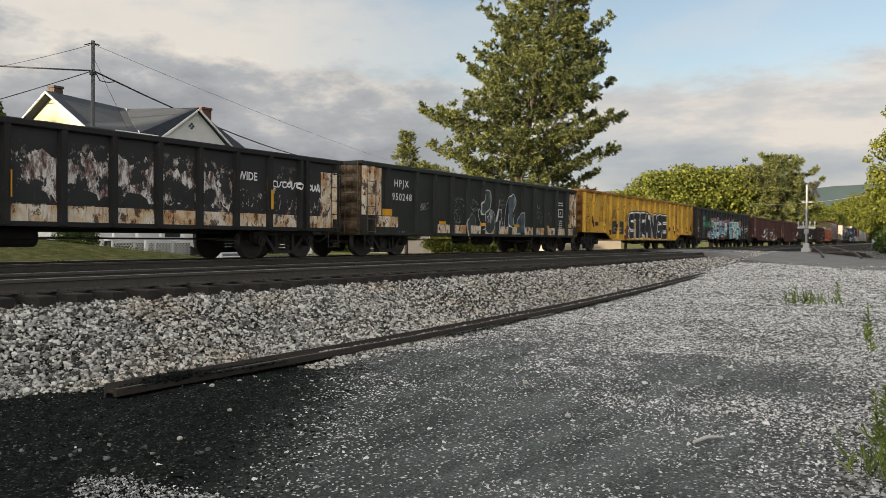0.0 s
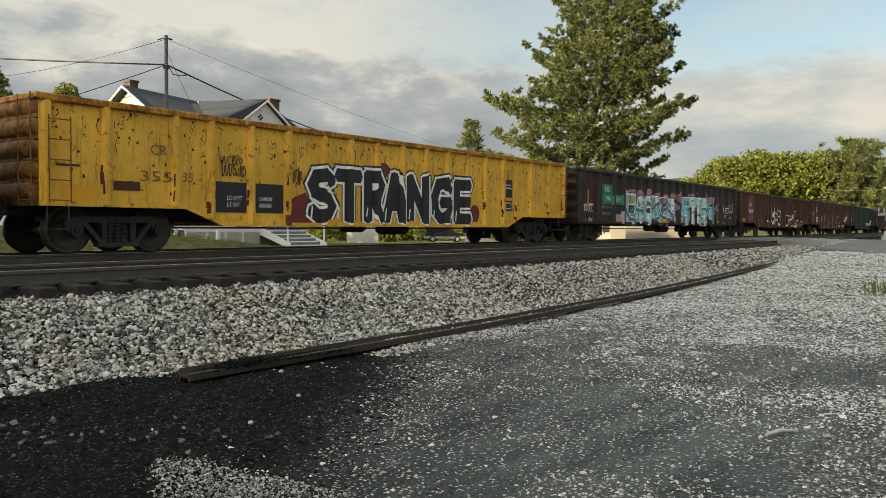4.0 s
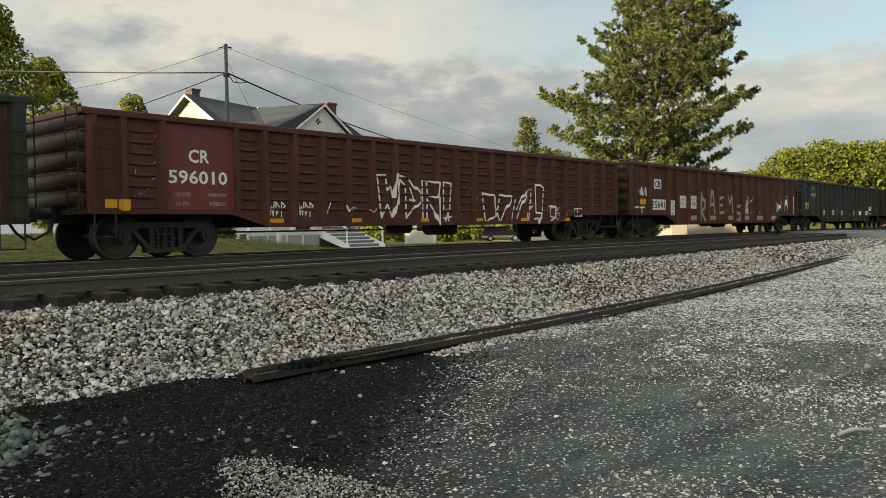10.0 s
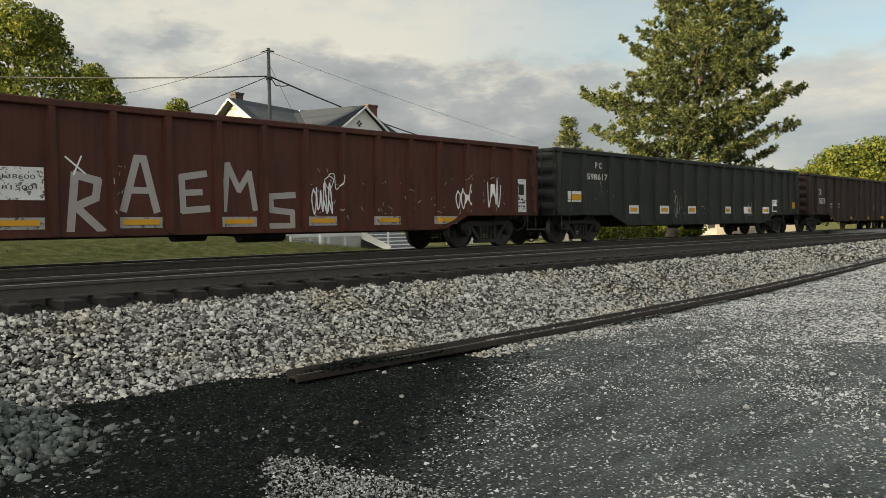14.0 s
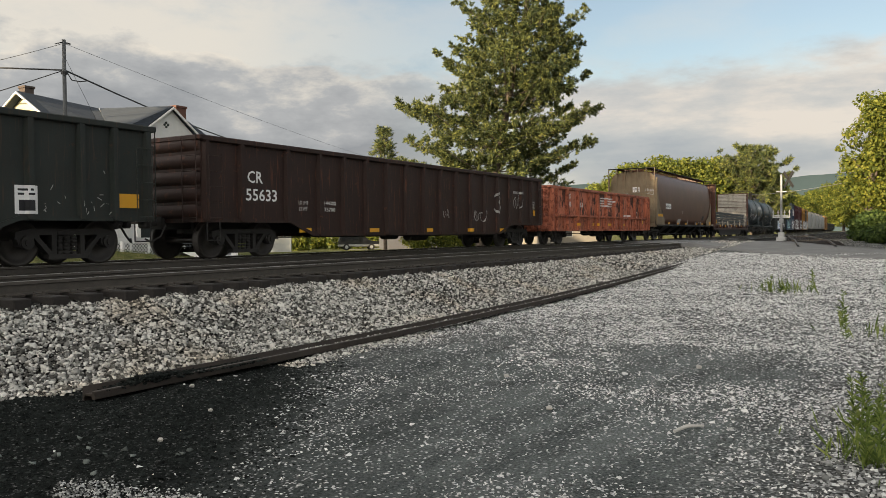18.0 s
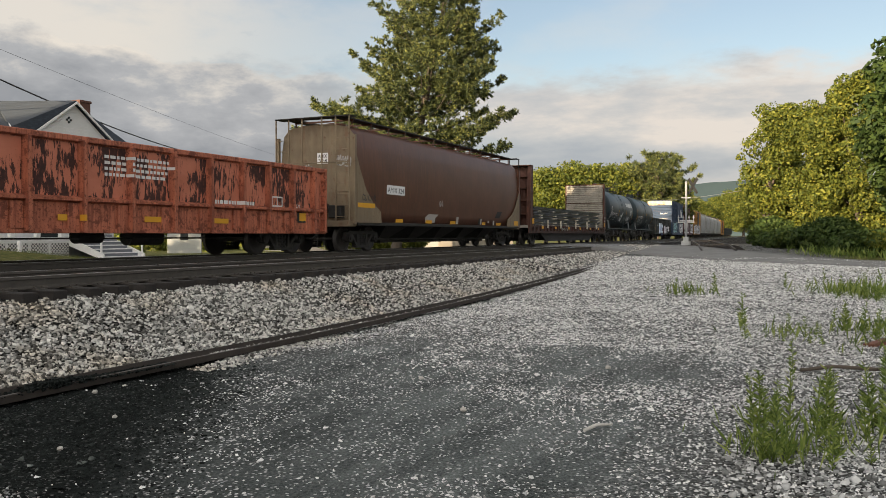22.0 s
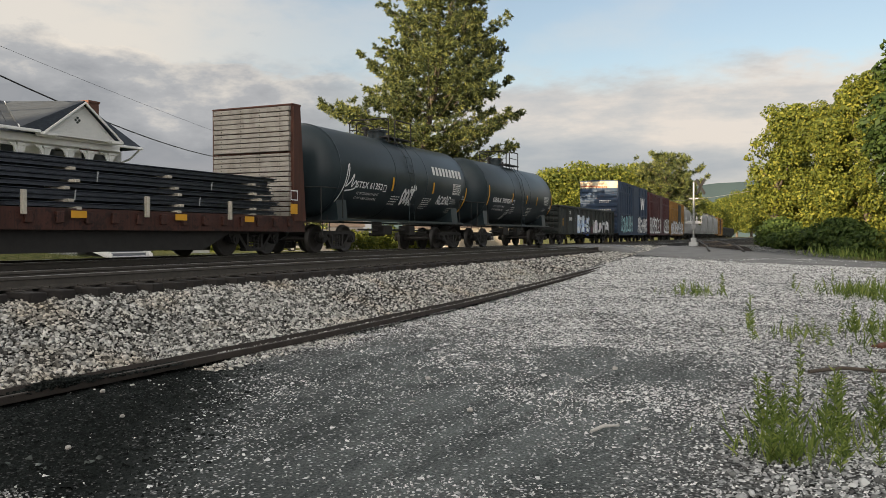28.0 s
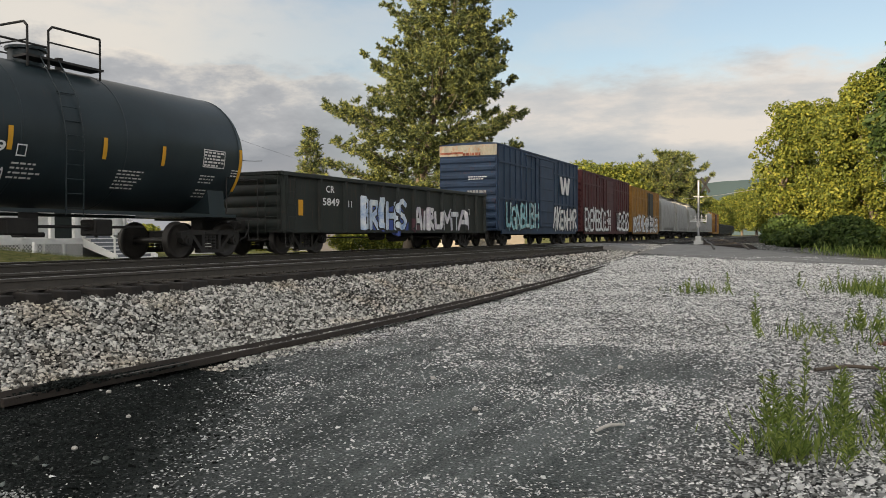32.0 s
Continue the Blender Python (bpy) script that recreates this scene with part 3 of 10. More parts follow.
    stone_field("ballast", np.stack([x, y, z], 1), np.clip(rng.lognormal(-3.95, 0.3, n), 0.010, 0.036), BALLAST, "stray ballast stones beside the stub rail", "ballast", 0.72, 9, True)
    # crumbs of coal along the stub rail
    n = 52000
    x = 2.0 + 7.5 * rng.uniform(0, 1, n)
    y = 3.4 + 4.1 * rng.uniform(0, 1, n)
    keep = rng.uniform(size=n) < np.clip((8.9 - x) / 1.6, 0, 1) * np.clip((y - 0.62 * x - 1.0) / 1.0, 0, 1)
    x, y = x[keep], y[keep]
    z = np.array([lot_z(a, b) for a, b in zip(x, y)])
    stone_field("coal_fines", np.stack([x, y, z], 1), np.clip(rng.lognormal(-4.6, 0.45, len(x)), 0.004, 0.035), COAL, "black coal crumbs spread beside the stub rail", "coal", 0.8, 6, "flake")
    # close-packed gravel where the weeds grow
    n = 26000
    x = rng.uniform(4.2, 17, n)
    y = rng.uniform(-2.6, 1.3, n)
    keep = y < 0.45 + np.array([0.5 * noise.noise((a * 0.9, b * 0.9, 3.0)) for a, b in zip(x, y)]) + rng.uniform(-0.2, 0.2, n)
    x, y = x[keep], y[keep]
    z = np.array([lot_z(a, b) for a, b in zip(x, y)]) + rng.uniform(-0.006, 0.012, len(x))
    stone_field("gravel", np.stack([x, y, z], 1), np.clip(rng.lognormal(-4.05, 0.28, len(x)), 0.008, 0.034), PACKED, "close-packed grey gravel among the weeds", "gravel", 0.65, 8, True)


scatter()


def swept(profile, ys, z0, xs):
    """A rail: a closed profile of (across, up) carried along the bend."""
    m = M()
    n = len(profile)
    vs = []
    for x in xs:
        for a, b in profile:
            vs.append((x, ys + bend(x) + a, z0 + b))
    fs = [(i * n + j, i * n + (j + 1) % n, (i + 1) * n + (j + 1) % n, (i + 1) * n + j) for i in range(len(xs) - 1) for j in range(n)]
    m.add(vs, fs)
    m.add(vs, [tuple(range(n)), tuple(range((len(xs) - 1) * n, len(xs) * n))])
    return m


HALF = [(0.036, -0.006), (0.036, -0.040), (0.010, -0.050), (0.008, -0.135), (0.030, -0.150), (0.070, -0.160), (0.070, -0.172)]
RAILPROFILE = [(-0.030, 0.0)] + [(-a, b) for a, b in HALF] + [(a, b) for a, b in HALF[::-1]] + [(0.030, 0.0)]


def track(name, y0, label, spans, tie_span):
    ob = tagged(new(name), label, "railway track", kind="structure")
    for side in (-0.7525, 0.7525):
        r = part("rail", swept(RAILPROFILE, y0 + side, RAIL, spans), RAILSTEEL, ob)
        part("railhead", swept([(-0.026, 0.0), (-0.026, 0.0025), (0.026, 0.0025), (0.026, 0.0)], y0 + side, RAIL, spans), RAILTOP, r, "worn bright running surface")
    rng = random.Random(5 + int(y0))
    tie = M().box(-0.115, 0.115, -1.29, 1.29, -0.17, 0.0, 0.012).mesh("tie")
    tie.materials.append(TIEWOOD)
    plate = M()
    for side in (-0.7525, 0.7525):
        plate.box(-0.09, 0.09, side - 0.17, side + 0.17, 0.0, 0.012)
        for dx in (-0.06, 0.06):
            for dy in (-0.085, 0.085):
                plate.box(dx - 0.009, dx + 0.009, side + dy - 0.014, side + dy + 0.014, 0.010, 0.045)
    pm = plate.mesh("tie_plate")
    pm.materials.append(RAILSTEEL)
    x = tie_span[0]
    while x < tie_span[1]:
        t = part("tie", tie, None, ob)
        t.location = (x, y0 + bend(x) + rng.uniform(-0.05, 0.05), RAIL - 0.184 - rng.uniform(0, 0.006))
        t.rotation_euler = (0, 0, bend_turn(x) + rng.uniform(-0.03, 0.03))
        part("tie_plate", pm, None, t)
        x += 0.52 + rng.uniform(-0.04, 0.04)
    rest = M()
    x = tie_span[1]
    while x < 150:
        rest.box(x - 0.115, x + 0.115, y0 + bend(x) - 1.29, y0 + bend(x) + 1.29, RAIL - 0.35, RAIL - 0.184)
        x += 0.52
    tagged(part("tie_row", rest, TIEWOOD, ob), "row of dark ties running off", kind="stuff")
    return ob


SPANS = [-60.0, -30.0, 0.0, 10.0, 20.0] + [26.0 + 4 * i for i in range(18)] + [120.0, 160.0, 260.0, 420.0]
track("track_near", NEAR_Y, "empty near track of rusty rails on dark wooden ties", SPANS, (-6.0, 50.0))
track("track_far", FAR_Y, "far track that carries the freight train", SPANS, (-6.0, 40.0))

# ---- the freight train ----


def truck_part(parent, x, meshes):
    """One bogie: two side frames with springs, bolster, two wheelsets. Returns the wheelsets."""
    tr = part("truck", meshes["bolster"], BLACKSTEEL, parent, loc=(x, 0, 0))
    part("side_frame", meshes["frame_near"], BLACKSTEEL, tr)
    part("side_frame", meshes["frame_far"], BLACKSTEEL, tr)
    sets = []
    for dx in (-0.89, 0.89):
        w = part("wheelset", meshes["wheels"], WHEELSTEEL, tr, loc=(dx, 0, 0.457))
        sets.append((w, dx))
    return sets


def truck_meshes():
    out = {}
    m = M().box(-0.20, 0.20, -1.0, 1.0, 0.42, 0.72, 0.03)
    m.cyl((0, 0, 0.7), (0, 0, 0.84), 0.2, n=14)
    out["bolster"] = m.mesh("bolster")
    for nm, s in (("frame_near", -1), ("frame_far", 1)):
        m = M()
        ya, yb = sorted((s * 0.93, s * 1.09))
        top = [(-1.12, 0.52), (-1.10, 0.66), (-0.80, 0.72), (0.80, 0.72), (1.10, 0.66), (1.12, 0.52), (0.74, 0.54), (0.66, 0.60), (-0.66, 0.60), (-0.74, 0.54)]
        m.prism(top, "y", ya, yb)
        for q in (-1, 1):
            m.prism([(q * 0.78, 0.60), (q * 0.66, 0.60), (q * 0.30, 0.20), (q * 0.42, 0.20)][::q], "y", ya, yb)
            m.prism([(q * 0.36, 0.60), (q * 0.26, 0.60), (q * 0.26, 0.20), (q * 0.36, 0.20)][::q], "y", ya, yb)
            m.prism([(q * 1.10, 0.58), (q * 0.72, 0.58), (q * 0.76, 0.40), (q * 0.80, 0.36), (q * 0.80, 0.52), (q * 0.98, 0.52), (q * 0.98, 0.36), (q * 1.04, 0.40)][::q], "y", ya, yb)
            m.cyl((q * 0.89, s * 0.95, 0.457), (q * 0.89, s * 1.15, 0.457), 0.13, n=16)
            m.cyl((q * 0.89, s * 1.15, 0.457), (q * 0.89, s * 1.18, 0.457), 0.07, n=12)
        m.prism([(-0.44, 0.13), (-0.44, 0.22), (0.44, 0.22), (0.44, 0.13)], "y", ya - 0.02, yb + 0.02)
        for i in range(-1, 2):          # coil springs
            for j in range(5):
                m.lathe([(0.22 + j * 0.075, 0.055), (0.245 + j * 0.075, 0.072), (0.28 + j * 0.075, 0.055)], "z", 12, (i * 0.16, s * 1.01, 0))
        m.box(-0.26, 0.26, ya - 0.015, yb + 0.015, 0.60, 0.70, 0.02)
        out[nm] = m.mesh("side_frame")
    m = M()
    m.cyl((0, -0.95, 0), (0, 0.95, 0), 0.08, n=14)
    for s in (-1, 1):
        prof = [(s * 0.680, 0.10), (s * 0.70, 0.16), (s * 0.715, 0.34), (s * 0.690, 0.40), (s * 0.690, 0.485), (s * 0.715, 0.485), (s * 0.725, 0.462), (s * 0.825, 0.457), (s * 0.825, 0.40), (s * 0.775, 0.37), (s * 0.755, 0.17), (s * 0.80, 0.12), (s * 0.80, 0.08)]
        m.lathe(prof, "y", 40)
    out["wheels"] = m.mesh("wheelset")
    return out


TRUCK = truck_meshes()
CARS = []       # (empty, centre along the train at the start)
WHEELS = []


def car(label, category, c0, c1):
    ob = tagged(new(category.replace(" ", "_")), label, category, "cars of the freight train")
    CARS.append((ob, (c0 + c1) / 2))
    return ob, c1 - c0


def running_gear(ob, L, inset=1.75, gap=0.5):
    for x in (-L / 2 + inset, L / 2 - inset):
        WHEELS.extend(truck_part(ob, x, TRUCK))
    for s in (-1, 1):
        m = M().box(min(s * (L / 2 - 0.9), s * (L / 2 + 0.1)), max(s * (L / 2 - 0.9), s * (L / 2 + 0.1)), -0.2, 0.2, 0.72, 1.02)
        part("draft_sill", m, BLACKSTEEL, ob)
        a, b = sorted((s * (L / 2 + 0.1), s * (L / 2 + gap)))
        m = M().box(a, b, -0.08, 0.08, 0.80, 0.95, 0.03)
        m.box(min(s * (L / 2 + gap - 0.18), s * (L / 2 + gap)), max(s * (L / 2 + gap - 0.18), s * (L / 2 + gap)), -0.17, 0.17, 0.74, 1.0, 0.04)
        part("coupler", m, BLACKSTEEL, ob)
        part("air_hose", M().tube([(s * (L / 2 + 0.05), -0.3, 0.82), (s * (L / 2 + 0.22), -0.32, 0.55), (s * (L / 2 + 0.42), -0.22, 0.42), (s * (L / 2 + gap), -0.1, 0.5)], 0.025), BLACKSTEEL, ob)


PROUD = 0.035     # how far the side posts stand past the sheet's edge


def gondola(label, c0, c1, paint, top=2.85, end_low=0.87, mid_low=0.52, posts=(), inset=1.75, flat_bottom=False, sheet=None, wide=0.055, thin=False, chord=None, ends=None, ribs=None):
    """An open freight car. posts: distances of the side posts from its leading end."""
    ob, L = car(label, "gondola car", c0, c1)
    h = L / 2
    W = 1.50
    running_gear(ob, L, inset)
    half, foot = (0.05, 0.06) if thin else (wide, wide + 0.035)
    drop0, drop1 = inset + 1.25, inset + 2.2
    low = mid_low if not flat_bottom else end_low
    for s in (-1, 1):
        y0, y1 = sorted((s * (W - 0.09), s * (W - 0.07)))
        poly = [(-h, end_low), (-h + drop0, end_low), (-h + drop1, low), (h - drop1, low), (h - drop0, end_low), (h, end_low), (h, top), (-h, top)]
        part("side_wall", M().prism(poly, "y", y0, y1), sheet or paint, ob)
        a, b = sorted((s * (W - 0.10), s * (W + 0.03)))
        part("top_chord", M().box(-h - 0.02, h + 0.02, a, b, top - 0.13, top, 0.02), chord or paint, ob)
        pts = [(-h, end_low), (-h + drop0, end_low), (-h + drop1, low), (h - drop1, low), (h - drop0, end_low), (h, end_low)]
        part("side_sill", M().prism(pts + [(x, z + 0.09) for x, z in pts[::-1]], "y", *sorted((s * (W - 0.07), s * (W - 0.01)))), paint, ob)
        for p in posts:
            x = p - h
            d = h - abs(x)
            zb = end_low if d < drop0 else end_low + (low - end_low) * min((d - drop0) / (drop1 - drop0), 1)
            Wp = W + (0.10 if thin else PROUD)
            m = M().prism([(x - foot, s * (W - 0.07)), (x - half, s * Wp), (x + half, s * Wp), (x + foot, s * (W - 0.07))][::s], "z", zb + 0.03, top - 0.12)
            part("side_post", m, ribs or chord or paint, ob)
    for s in (-1, 1):
        xa, xb = sorted((s * h, s * (h - 0.03)))
        part("end_wall", M().box(xa, xb, -W + 0.08, W - 0.08, end_low, top), ends or paint, ob)
        for i in range(5):
            z = end_low + 0.25 + i * (top - end_low - 0.45) / 4
            m = M()
            prof = [(0.0, -0.16), (0.06, -0.11), (0.10, 0.0), (0.06, 0.11), (0.0, 0.16)]
            vs = [(s * (h + a * k), y, z + b) for y, k in ((-W + 0.10, 0.0), (-W + 0.3, 1.0), (W - 0.3, 1.0), (W - 0.10, 0.0)) for a, b in prof]
            m.add(vs, [(j * 5 + i2, j * 5 + i2 + 1, j * 5 + i2 + 6, j * 5 + i2 + 5) for j in range(3) for i2 in range(4)], True)
            part("end_rib", m, ends or chord or paint, ob)
        part("end_chord", M().box(*sorted((s * (h - 0.05), s * (h + 0.09))), -W - 0.02, W + 0.02, top - 0.11, top + 0.005, 0.02), chord or paint, ob)
        lad = M()
        for i in range(5):
            z = end_low + 0.1 + i * 0.36
            lad.cyl((s * (h - 0.50), -W - 0.09, z), (s * (h - 0.10), -W - 0.09, z), 0.011, n=6)
            lad.cyl((s * (h + 0.13), -W + 0.10, z), (s * (h + 0.13), -W + 0.55, z), 0.011, n=6)
        for x in (h - 0.50, h - 0.10):
            lad.cyl((s * x, -W - 0.09, end_low + 0.05), (s * x, -W - 0.09, end_low + 1.6), 0.012, n=6)
        lad.cyl((s * (h + 0.13), -W + 0.10, end_low), (s * (h + 0.13), -W + 0.10, top), 0.014, n=6)
        lad.cyl((s * (h + 0.13), -W + 0.55, end_low), (s * (h + 0.13), -W + 0.55, top), 0.014, n=6)
        part("ladder", lad, ends or paint, ob)
        st = M().tube([(s * (h - 0.5), -W, end_low), (s * (h - 0.5), -W, end_low - 0.42), (s * (h - 0.1), -W, end_low - 0.42), (s * (h - 0.1), -W, end_low)], 0.014)
        part("sill_step", st, BLACKSTEEL, ob)
    part("floor", M().box(-h + 0.03, h - 0.03, -W + 0.1, W - 0.1, end_low + 0.12, end_low + 0.22), paint, ob)
    part("centre_sill", M().box(-h + 0.8, h - 0.8, -0.3, 0.3, 0.62, 1.0), BLACKSTEEL, ob)
    part("brake_cylinder", M().cyl((-1.0, -0.5, 0.55), (-0.3, -0.5, 0.55), 0.17, n=14), BLACKSTEEL, ob)
    part("air_reservoir", M().cyl((0.6, -0.4, 0.52), (1.7, -0.4, 0.52), 0.2, n=14), BLACKSTEEL, ob)
    part("brake_rod", M().cyl((-h + 2.6, -0.75, 0.5), (h - 2.6, -0.75, 0.5), 0.02, n=6), BLACKSTEEL, ob)
    return ob, h, W

# ---- markings: thin paint laid on the car sides ----


def rough_paint(name, color, wear=(0.05, 0.035, 0.03), amount=0.35, rough=0.6):
    k = Nodes(name)
    n1 = k.noise(9, 6, 0.7)
    n2 = k.noise(2.2, 4, 0.6)
    col = k.mix(k.ramp(n2, [(0.3, g(0.0)), (0.75, g(0.35))]), color, tuple(c * 0.6 for c in color))
    col = k.mix(k.ramp(n1, [(0.70 - 0.2 * amount, g(0)), (0.74 - 0.2 * amount, g(0.85))]), col, wear)
    return k.done(col, rough)


WHITE = rough_paint("white_stencil", (0.74, 0.73, 0.70))
SOFTWHITE = rough_paint("faded_white", (0.40, 0.39, 0.37), amount=0.8)
REFLECT = rough_paint("yellow_reflector", (0.72, 0.36, 0.02), amount=0.0)
INK = rough_paint("black_spray", (0.016, 0.017, 0.020), amount=0.0)
SPRAYWHITE = rough_paint("white_spray", (0.84, 0.84, 0.83), amount=0.1)
PATCHWHITE = rough_paint("scuffed_white_patch", (0.80, 0.81, 0.80), wear=(0.07, 0.03, 0.022), amount=0.75)
GREEN = rough_paint("green_patch", (0.02, 0.20, 0.115), amount=0.1)
REDSPRAY = rough_paint("red_spray", (0.16, 0.022, 0.018), amount=0.2)
TEAL = rough_paint("teal_spray", (0.05, 0.26, 0.32), amount=0.05)


def mottled_spray(name, a, b, c):
    k = Nodes(name)
    col = k.ramp(k.noise(2.6, 6, 0.7), [(0.36, a), (0.50, b), (0.64, c)])
    col = k.mix(k.ramp(k.noise(1.5, 3, 0.5, (1, 1, 0.5)), [(0.52, g(0)), (0.6, g(0.55))]), col, (0.52, 0.58, 0.58))
    return k.done(col, 0.6)


AQUA = mottled_spray("aqua_spray", (0.03, 0.16, 0.20), (0.22, 0.48, 0.53), (0.58, 0.76, 0.76))
PALEBLUE = mottled_spray("pale_blue_spray", (0.10, 0.24, 0.30), (0.36, 0.56, 0.64), (0.74, 0.84, 0.86))
DEEPGREY = rough_paint("grey_green_spray", (0.035, 0.055, 0.058), amount=0.1)
STEELBLUE = rough_paint("steel_blue_spray", (0.07, 0.13, 0.19), amount=0.05)
MAUVE = rough_paint("mauve_spray", (0.34, 0.20, 0.24), amount=0.5)
LILAC = rough_paint("lilac_spray", (0.40, 0.34, 0.42), amount=0.1)
OLIVE = rough_paint("olive_spray", (0.30, 0.30, 0.10), amount=0.1)
GREYPAINT = rough_paint("grey_patch", (0.40, 0.37, 0.35), amount=0.1)
COBALT = rough_paint("cobalt_spray", (0.05, 0.09, 0.34), amount=0.1)
PLUM = rough_paint("plum_spray", (0.09, 0.03, 0.045), amount=0.1)


def rusty_cream(name):
    k = Nodes(name)
    col = k.ramp(k.noise(2.5, 6, 0.65), [(0.35, (0.50, 0.24, 0.08)), (0.47, (0.66, 0.50, 0.32)), (0.60, (0.76, 0.70, 0.60))])
    col = k.mix(k.ramp(k.noise(5, 7, 0.72, (1, 1, 0.6)), [(0.53, g(0)), (0.57, g(0.9))]), col, (0.055, 0.022, 0.012))
    col = k.mix(k.ramp(k.noise(4, 5, 0.7, (5, 1, 0.4)), [(0.55, g(0)), (0.66, g(0.7))]), col, (0.10, 0.035, 0.015))
    return k.done(col, 0.75, 0.0, 0.25)


RUSTYSILL = rusty_cream("rusty_cream_sill")


class Flat:
    """Flat shapes in a car side's own plane: x along the car, z up."""

    def __init__(self):
        self.v, self.f, self.g = [], [], []
        self.mark, self.held = 0, 0

    def begin(self):
        """A new marking starts, unless a larger one is being drawn."""
        if not self.held:
            self.mark += 1

    def pieces(self):
        """The markings one by one."""
        out = []
        for k in sorted(set(self.g)):
            one = Flat()
            for f, q in zip(self.f, self.g):
                if q == k:
                    o = len(one.v)
                    one.v += [self.v[i] for i in f]
                    one.f.append(tuple(range(o, o + len(f))))
            out.append(one)
        return out

    def poly(self, pts):
        o = len(self.v)
        up = (len(self.f) % 60) * 2.5e-5      # overlapping strokes lie on one another
        self.v += [(p[0], p[1], up) for p in pts]
        self.f.append(tuple(range(o, o + len(pts))))
        self.g.append(self.mark)
        return self

    def quad(self, x0, x1, z0, z1):
        self.begin()
        return self.poly([(x0, z0), (x1, z0), (x1, z1), (x0, z1)])

    def border(self, x0, x1, z0, z1, w):
        self.begin()
        self.held += 1
        for a, b, c, d in ((x0, x1, z0, z0 + w), (x0, x1, z1 - w, z1), (x0, x0 + w, z0 + w, z1 - w), (x1 - w, x1, z0 + w, z1 - w)):
            self.quad(a, b, c, d)
        self.held -= 1
        return self

    def stroke(self, pts, w):
        self.begin()
        for (a, b), (c, d) in zip(pts, pts[1:]):
            l = math.hypot(c - a, d - b)
            if l < 1e-5:
                continue
            nx, nz = -(d - b) / l * w / 2, (c - a) / l * w / 2
            ex, ez = (c - a) / l * w * 0.3, (d - b) / l * w * 0.3
            self.poly([(a - nx - ex, b - nz - ez), (c - nx + ex, d - nz + ez), (c + nx + ex, d + nz + ez), (a + nx - ex, b + nz - ez)])
        return self

    def curve(self, pts, w, n=5):
        """A smooth sprayed line through the points."""
        q = [pts[0]] + list(pts) + [pts[-1]]
        out = []
        for i in range(1, len(q) - 2):
            for j in range(n):
                t = j / n
                out.append(tuple(0.5 * (2 * q[i][k] + (q[i + 1][k] - q[i - 1][k]) * t + (2 * q[i - 1][k] - 5 * q[i][k] + 4 * q[i + 1][k] - q[i + 2][k]) * t * t + (3 * q[i][k] - q[i - 1][k] - 3 * q[i + 1][k] + q[i + 2][k]) * t ** 3) for k in (0, 1)))
        out.append(tuple(pts[-1]))
        return self.stroke(out, w)

    def scribble(self, x0, x1, z0, z1, n, w, seed):
        """A tag that nobody can read: running loops and hooks."""
        r = random.Random(seed)
        self.begin()
        self.held += 1
        step = (x1 - x0) / n
        zm, hh = (z0 + z1) / 2, (z1 - z0) / 2
        run = []
        for i in range(n):
            a = x0 + step * i
            kind = r.randrange(4)
            if kind == 0:
                run += [(a, zm + hh * r.uniform(0.5, 1)), (a + step * 0.15, zm - hh * r.uniform(0.6, 1)), (a + step * 0.6, zm - hh * 0.3), (a + step * 0.75, zm + hh * 0.5)]
            elif kind == 1:
                run += [(a + step * 0.9, zm + hh * 0.6), (a + step * 0.3, zm + hh * r.uniform(0.4, 0.9)), (a + step * 0.2, zm - hh * 0.5), (a + step * 0.85, zm - hh * r.uniform(0.6, 1))]
            elif kind == 2:
                run += [(a + step * 0.1, zm - hh * 0.8), (a + step * 0.45, zm + hh), (a + step * 0.9, zm - hh * 0.9), (a + step * 0.3, zm - hh * 0.1)]
            else:
                run += [(a + step * 0.5, zm + hh * r.uniform(0.3, 1)), (a + step * 0.1, zm), (a + step * 0.55, zm - hh * r.uniform(0.4, 1)), (a + step * 0.95, zm + hh * 0.1), (a + step * 0.5, zm + hh * 0.5)]
            if r.random() < 0.45:
                self.curve(run, w)
                run = []
        if len(run) > 1:
            self.curve(run, w)
        self.held -= 1
        return self

    def fat(self, ch, x0, x1, z0, z1, w):
        """A block letter built of broad strokes, w wide, filling the box."""
        self.begin()
        self.held += 1
        a, b, c, d = x0 + w / 2, x1 - w / 2, z0 + w / 2, z1 - w / 2
        for line in SKELETON[ch]:
            pts = [(a + (b - a) * u, c + (d - c) * v) for u, v in line]
            self.stroke(pts, w)
            for q in pts:
                self.poly([(q[0] + w / 2 * math.cos(j * 0.7854), q[1] + w / 2 * math.sin(j * 0.7854)) for j in range(8)])
        self.held -= 1
        return self

    def bars(self, x0, x1, z1, rows, pitch, w, seed):
        """Lines of small writing that cannot be read."""
        r = random.Random(seed)
        self.begin()
        self.held += 1
        for i in range(rows):
            x = x0
            while x < x1 - r.uniform(0, 0.3) * (x1 - x0):
                l = r.uniform(0.05, 0.16)
                self.quad(x, min(x + l, x1), z1 - i * pitch - w, z1 - i * pitch)
                x += l + 0.035
        self.held -= 1
        return self

    def blob(self, cx, cz, rx, rz, seed, n=14):
        r = random.Random(seed)
        self.begin()
        return self.poly([(cx + rx * r.uniform(0.75, 1.1) * math.cos(2 * math.pi * i / n), cz + rz * r.uniform(0.75, 1.1) * math.sin(2 * math.pi * i / n)) for i in range(n)])

